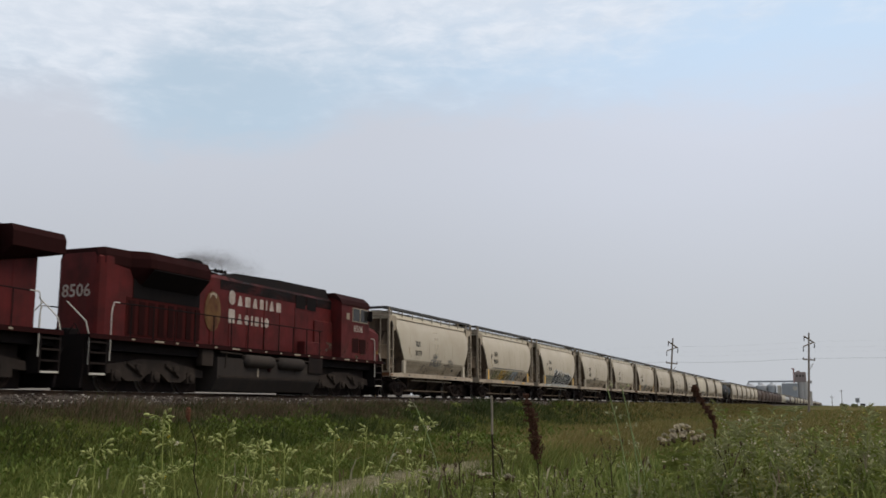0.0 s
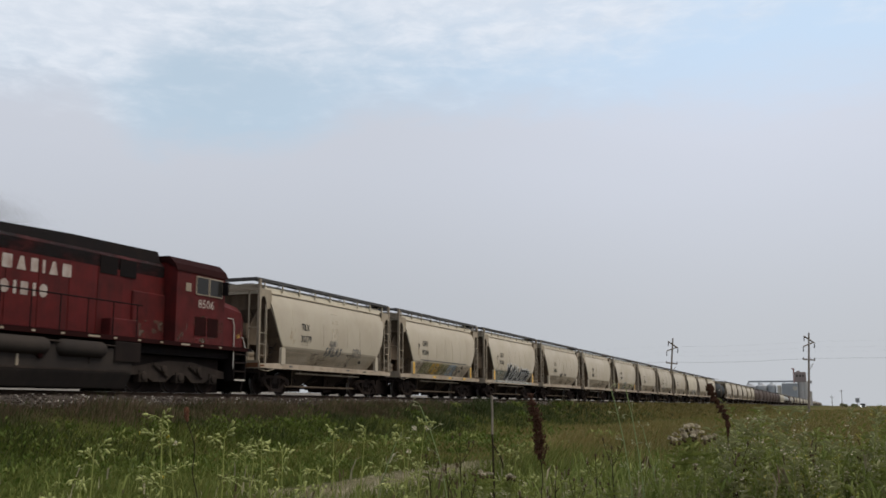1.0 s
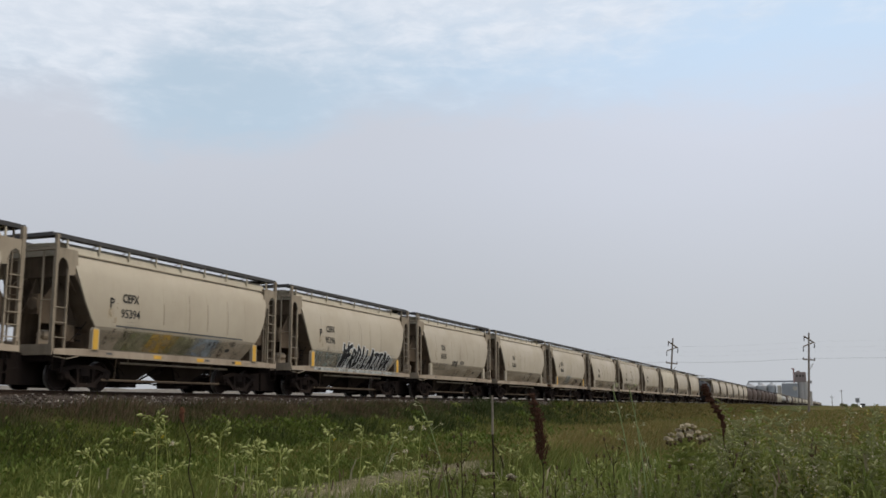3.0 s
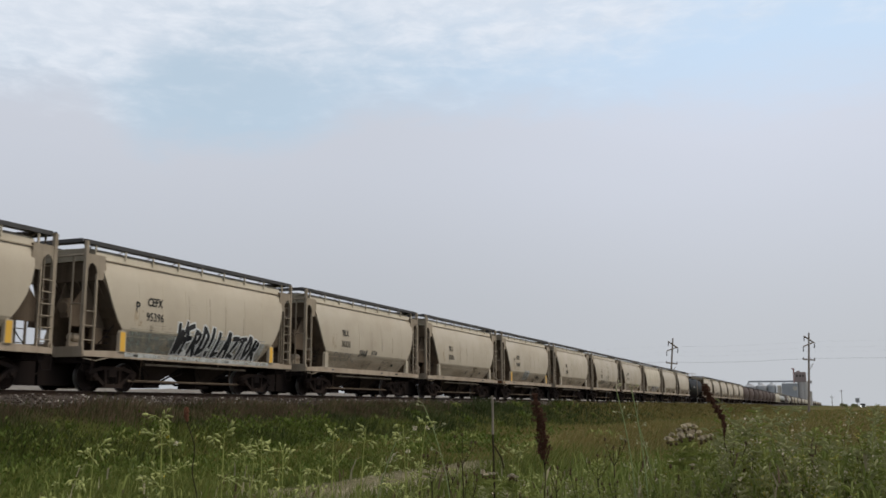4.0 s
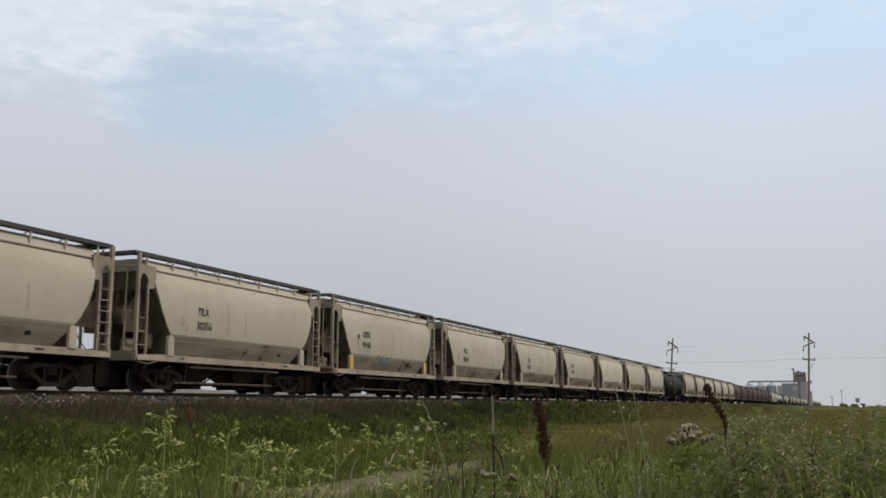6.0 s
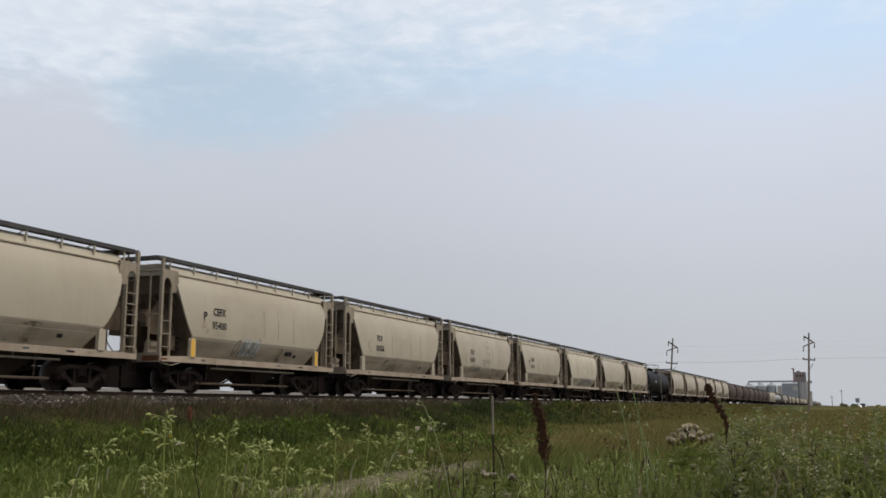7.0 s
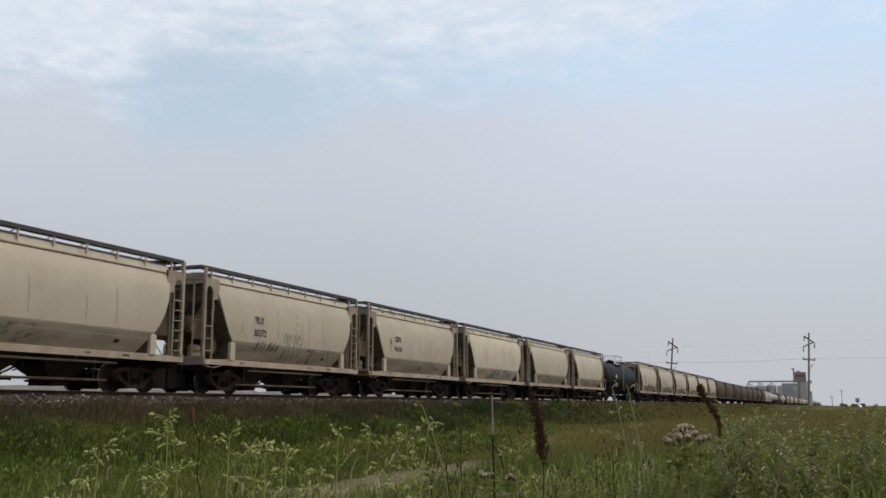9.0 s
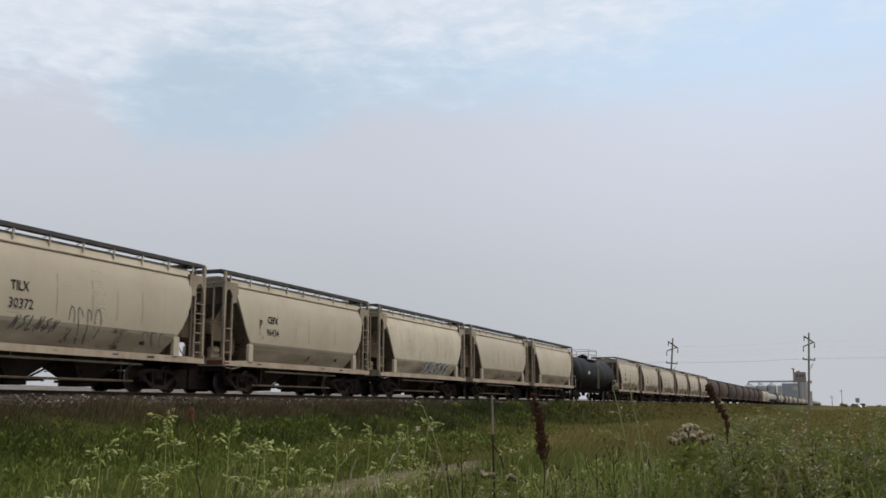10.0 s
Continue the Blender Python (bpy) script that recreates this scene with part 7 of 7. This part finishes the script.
PETAL_DULL = leaf_material("dull_gold_flowers", (0.26, 0.22, 0.04), (0.36, 0.30, 0.07), (0.18, 0.16, 0.035), 0.3)


def seed_grass(height, seed, hook, label="pale arching grass stem with a loose seed head"):
    rng = random.Random(seed)
    p = thing("seed_grass", label, "grass", "seed grasses")
    side = Vector((math.sin(TURN), -math.cos(TURN), 0))
    st = [side * (hook * 1.6 * height * max(i / 12 - 0.55, 0) ** 2) + Vector((0, 0, height * (i / 12 - 0.25 * abs(hook) * max(i / 12 - 0.7, 0) ** 2))) for i in range(13)]
    part("stem", Shape().path(st, 0.002, 5, [0.0042 - 0.00018 * k for k in range(13)]), STALK, p)
    for k in range(9, 13):
        for _ in range(2):
            q = bent(st[k], (rng.uniform(-0.5, 0.5) + hook * 0.6, rng.uniform(-0.5, 0.5) - hook * 0.5, 0.6), rng.uniform(0.02, 0.05), (0, 0, -0.8), 3)
            b = part("branchlet", Shape().path(q, 0.0009, 4), STRAWSTEM, p)
            s = Shape()
            for _ in range(3):
                bud(s, q[-1] + Vector((rng.gauss(0, 0.003), rng.gauss(0, 0.003), rng.gauss(0, 0.005))), q[-1] - q[-2], 0.0022, 4.0)
            tagged(part("spikelet", s, STRAWSTEM, b), kind="stuff")
    return p


STRAWSTEM = leaf_material("pale_seed_straw", (0.30, 0.30, 0.16), (0.40, 0.39, 0.23), (0.24, 0.23, 0.12), 0.2)
STALK = leaf_material("pale_green_grass_stalk", (0.20, 0.25, 0.10), (0.26, 0.31, 0.14), (0.16, 0.20, 0.08), 0.2)


def height_for(drop, d):
    """Stem height that reaches drop (rise over run) below the eye's level at d metres."""
    return EYE[2] - drop * d


# sow thistles: bearing, distance, drop of the tip below eye level per metre, heads, flowers, fluffs
SOW = ((37.4, 3.1, 0.017, 12, 2, 0), (42.0, 3.0, 0.048, 9, 0, 0), (35.9, 3.5, 0.028, 8, 0, 1), (34.9, 3.3, 0.034, 9, 0, 0), (33.3, 3.6, 0.040, 7, 0, 0), (32.5, 3.4, 0.036, 9, 0, 0),
       (31.5, 3.7, 0.042, 8, 0, 0), (30.9, 3.4, 0.050, 6, 0, 0), (27.9, 3.6, 0.030, 8, 1, 0), (27.1, 3.5, 0.024, 7, 0, 0), (24.3, 3.7, 0.016, 9, 0, 2), (24.9, 3.9, 0.042, 6, 0, 1),
       (23.5, 3.8, 0.020, 7, 0, 0), (18.1, 4.1, 0.040, 8, 0, 0), (18.6, 4.2, 0.046, 6, 0, 0), (44.0, 3.0, 0.088, 5, 1, 0), (45.0, 3.1, 0.080, 5, 0, 0), (38.9, 3.3, 0.070, 6, 1, 0),
       (29.6, 3.8, 0.062, 6, 0, 0), (26.4, 4.0, 0.058, 7, 1, 0), 
       (31.9, 4.0, 0.066, 6, 1, 0), (40.6, 3.4, 0.074, 6, 0, 0),
       (28.6, 3.3, 0.078, 6, 0, 0), (25.5, 3.5, 0.076, 6, 0, 0), (22.6, 4.2, 0.066, 6, 0, 0), (17.0, 4.3, 0.064, 6, 0, 0), (12.9, 4.4, 0.060, 6, 0, 0))
for i, (deg, d, drop, heads, fl, wf) in enumerate(SOW):
    label = "yellow-green sow thistle with white seed fluff" if wf else ("sow thistle with yellow flowers and green buds" if fl else "yellow-green sow thistle with closed buds")
    stand(sow_thistle(height_for(drop, d), 100 + i, heads, label, fl, wf), deg, d, 1.0)
stand(dock(height_for(-0.008, 4.0), 0.26, 7, "tall rust-brown dock seed stalk in the grass", 0.0, -0.5), 16.08, 4.0, 1.0)
stand(dock(height_for(-0.018, 4.0), 0.20, 8, "bent rust-brown dock stalk with ragged seeds", 0.0, -1.15, 0.8), 5.55, 4.0, 1.0)
stand(dock(height_for(0.014, 3.4), 0.045, 9, "slender dock stalk with rusty orange seeds", 0.0, -0.5, 0.5, 0.30, RUSTSEED), 35.9, 3.4, 1.0)
for i, (deg, d, drop, n, sp) in enumerate(((7.6, 3.2, 0.030, 10, 0.11), (7.3, 3.4, 0.024, 9, 0.11), (6.8, 3.3, 0.030, 6, 0.12), (18.9, 3.9, 0.072, 5, 0.08), (17.6, 4.0, 0.076, 5, 0.07), (7.9, 3.5, 0.055, 5, 0.12))):
    stand(thistle(height_for(drop, d), n, sp, 200 + i, "thistle gone to grey seed fluff"), deg, d, 0.6)
for i, (deg, d, drop) in enumerate(((20.6, 4.0, 0.034), (22.3, 4.1, 0.054), (11.9, 4.2, 0.035), (12.6, 4.4, 0.05), (15.0, 4.3, 0.062), (5.0, 4.0, 0.038), (4.2, 4.2, 0.05), (21.4, 4.4, 0.06), (13.8, 4.0, 0.07), (19.8, 4.3, 0.07))):
    stand(thistle(height_for(drop, d), 7, 0.12, 300 + i, "withered brown thistle with dark dry heads", False), deg, d, 0.5)
for i, (deg, d, drop) in enumerate(((1.8, 4.6, 0.004), (0.9, 4.9, 0.030), (2.9, 4.8, 0.034), (-0.3, 4.5, 0.044), (-1.6, 4.6, 0.052), (-2.6, 4.3, 0.060), (3.9, 4.5, 0.056), (0.2, 4.0, 0.062), (-1.0, 5.4, 0.036), (5.2, 4.4, 0.068), (6.6, 4.2, 0.07), (2.0, 3.9, 0.07),
                                    (8.6, 4.4, 0.074), (10.4, 4.5, 0.078), (12.2, 4.3, 0.080), (14.4, 4.6, 0.080), (16.8, 4.5, 0.082), (-3.2, 5.0, 0.05), (1.4, 4.2, 0.010), (2.4, 4.4, 0.016), (0.4, 4.7, 0.020), (3.4, 4.6, 0.040), (1.2, 4.5, 0.008), (2.1, 4.1, 0.022), (0.8, 4.3, 0.026), (2.8, 4.3, 0.034), (-0.6, 4.2, 0.05), (-2.0, 4.0, 0.056), (1.0, 3.8, 0.05), (4.6, 4.8, 0.06))):
    stand(bushy_weed(height_for(drop, d), 400 + i, "leafy green weed with small dull gold flower tips" if i % 3 else "leafy green weed with pale seeding tips", 13, 0.35 if deg < 1 else 0.10, 0.28), deg, d, 0.5)
stick = thing("dead_stalk", "straight grey dead stalk with a forked dark foot", "dead stalk")
hh = height_for(-0.006, 4.1)
part("upper_stalk", Shape().path([(0, 0, hh - 0.16), (0.002, 0, hh - 0.08), (-0.004, 0, hh)], 0.0048, 7), DEADWOOD, stick)
part("lower_stalk", Shape().path([(0.03, 0, 0), (0.015, 0, hh - 0.36), (0.006, 0, hh - 0.22), (0, 0, hh - 0.155)], 0.0042, 7), DARKSTALK, stick)
part("twig", Shape().path([(0.004, 0, hh - 0.20), (0.012, -0.035, hh - 0.26), (0.02, -0.04, hh - 0.3)], 0.003, 5), DARKSTALK, stick)
stand(stick, 19.0, 4.1, 0.1)
for deg, d, drop, hook in ((21.4, 4.0, 0.010, -0.30), (10.2, 3.9, -0.008, -0.14), (10.9, 4.0, -0.010, -0.18), (26.0, 4.0, 0.045, 0.3), (9.6, 4.4, 0.03, -0.2)):
    stand(seed_grass(height_for(drop, d) * 1.02, int(deg * 10), hook), deg, d, 1.0)


# ---- a flying insect and the smoke ----
fly = thing("flying_insect", "small dark insect with blurred wings in flight", "insect")
part("body", Shape().turned((-0.005, 0, 0), (1, 0, 0), [(0, 0.0006), (0.002, 0.0016), (0.006, 0.002), (0.009, 0.0012), (0.010, 0.0004)], 8), DARKSTALK, fly)
for k in (-1, 1):
    part("wing", Shape().slab([(-0.002, 0), (0.003, k * 0.001), (0.001, k * 0.008), (-0.003, k * 0.007)], "xy", 0.0015, 0.0017), INSUL, fly)


SMOKE = worn("brown_grey_soot", (0.15, 0.13, 0.12), (0.20, 0.18, 0.17), 1.0, amount=0.5)
smoke = thing("exhaust_smoke", "thin brown-grey diesel smoke drifting above the locomotive's stack", "smoke")
rng = random.Random(77)
for j in range(6):
    f = j / 5
    s = Shape()
    for _ in range(int(8200 - 4600 * f)):
        c = Vector((-0.3 + 3.9 * f + rng.gauss(0, 0.30 + 0.3 * f), rng.gauss(0, 0.25 + 0.15 * f), 5.00 + 0.25 * math.sin(f * 3) + rng.gauss(0, 0.15 + 0.12 * f)))
        if c.z < 4.62:
            continue
        u = Vector((rng.gauss(0, 1), rng.gauss(0, 1), rng.gauss(0, 1))).normalized() * rng.uniform(0.003, 0.0062)
        w = u.orthogonal()
        s.add([c + u, c + w, c - u - w, c + u.cross(w).normalized() * 0.007], [(0, 1, 2), (0, 1, 3), (1, 2, 3), (2, 0, 3)])
    tagged(part("puff", s, SMOKE, smoke), kind="stuff")
smoke.matrix_basis = pose(LOCO_X - 3.4, TRACK_Y, RAIL_Z)

# sleepers last
for i in range(300):
    ob = new("sleeper", TIE_MESH)
    ob.parent = track
    ob.location = (-12 + i * 0.545, 0.02 * math.sin(i * 7.3), 0.0)
    ob.rotation_euler = (0, 0, 0.01 * math.sin(i * 3.1))


def motions():
    """The whole train rolls by at one speed, its wheel sets turning; weeds sway; an insect crosses."""
    for ob, x in moving:
        flip = 180 if ob is lead else 0
        walk(ob, [(t, pose(x - SPEED * t, TRACK_Y, RAIL_Z + RIDE, 0, 0, flip)) for t in (0.0, 2.5, 5.0, 7.5, 10.0)])
    walk(smoke, [(t, pose(LOCO_X - 3.4 - SPEED * t, TRACK_Y, RAIL_Z + RIDE)) for t in (0.0, 2.5, 5.0, 7.5, 10.0)])
    # every wheel set of a size turns alike: the first is keyed, the others share its keys
    for mesh, radius in ((WHEELSET, WHEEL_R), (WHEELSET_BIG, 0.533)):
        for backwards in (False, True):
            sets = [o for o in scene.objects if o.data == mesh and (o.parent.parent is lead) == backwards]
            if not sets:
                continue
            rate = math.degrees(SPEED / radius) * (1 if backwards else -1)
            walk(sets[0], [(i / FPS, pose(0, 0, 0, 0, rate * i / FPS, 0)) for i in range(int(10 * FPS) + 1)])
            keys = sets[0].animation_data
            for o in sets[1:]:
                o.rotation_mode = "QUATERNION"
                o.animation_data_create()
                o.animation_data.action = keys.action
                o.animation_data.action_slot = keys.action_slot
    # lean in the wind, in degrees to the right as the camera looks, where the sow thistles, the middle dock and the right-hand dock stand
    times = (0.0, 0.5, 1.0, 1.5, 2.0, 2.5, 4.0, 4.5, 5.0, 5.5, 7.0, 7.5, 8.0, 8.5, 9.0, 9.5, 10.0)
    gusts = {30: (-0.1, 0.0, -0.35, -1.05, -1.05, -1.2, -0.35, 0.0, 0.45, 0.25, 0.25, 0.45, 0.0, 0.45, 0.45, 0.8, 0.5),
             16: (-1.1, -0.55, -0.4, -0.1, -0.4, -0.2, 0.45, 0.2, 0.2, 0.55, 0.55, 0.55, -0.2, -0.45, -0.1, 0.1, 0.1),
             4: (-1.95, -0.45, 0.85, 1.2, 0.2, -0.45, 0.0, 0.75, 1.2, 0.3, 0.3, -0.3, -1.7, -1.3, -0.75, -0.45, 0.55)}
    for ob, at, share, phase, deg in swaying:
        gust = gusts[min(gusts, key=lambda d: abs(d - deg))]
        rows = []
        for i in range(41):
            t = i * 0.25
            a = share * (np.interp(t, times, gust) + 0.12 * math.sin(7.9 * t + phase * 2.3))
            b = share * 0.2 * math.sin(3.7 * t + phase * 1.3)
            rows.append((t, pose(*at) @ Matrix.Rotation(radians(a), 4, (math.cos(TURN), math.sin(TURN), 0)) @ Matrix.Rotation(radians(b), 4, (-math.sin(TURN), math.cos(TURN), 0))))
        walk(ob, rows)
    path = ((0.0, (2.2, 0.4, 3.2)), (2.5, (1.42, 0.42, 2.3)), (2.6, (1.43, 0.37, 2.02)), (2.66, (1.446, 0.293, 1.752)), (2.7, (1.444, 0.283, 1.727)), (2.74, (1.44, 0.274, 1.70)), (2.8, (1.4, 0.22, 1.4)), (3.0, (1.2, 0.15, 0.95)), (3.2, (1.0, 0.1, 0.6)), (10.0, (0.4, -0.9, 0.3)))
    walk(fly, [(t, pose(*p, 20, 35, 200)) for t, p in path])


motions()
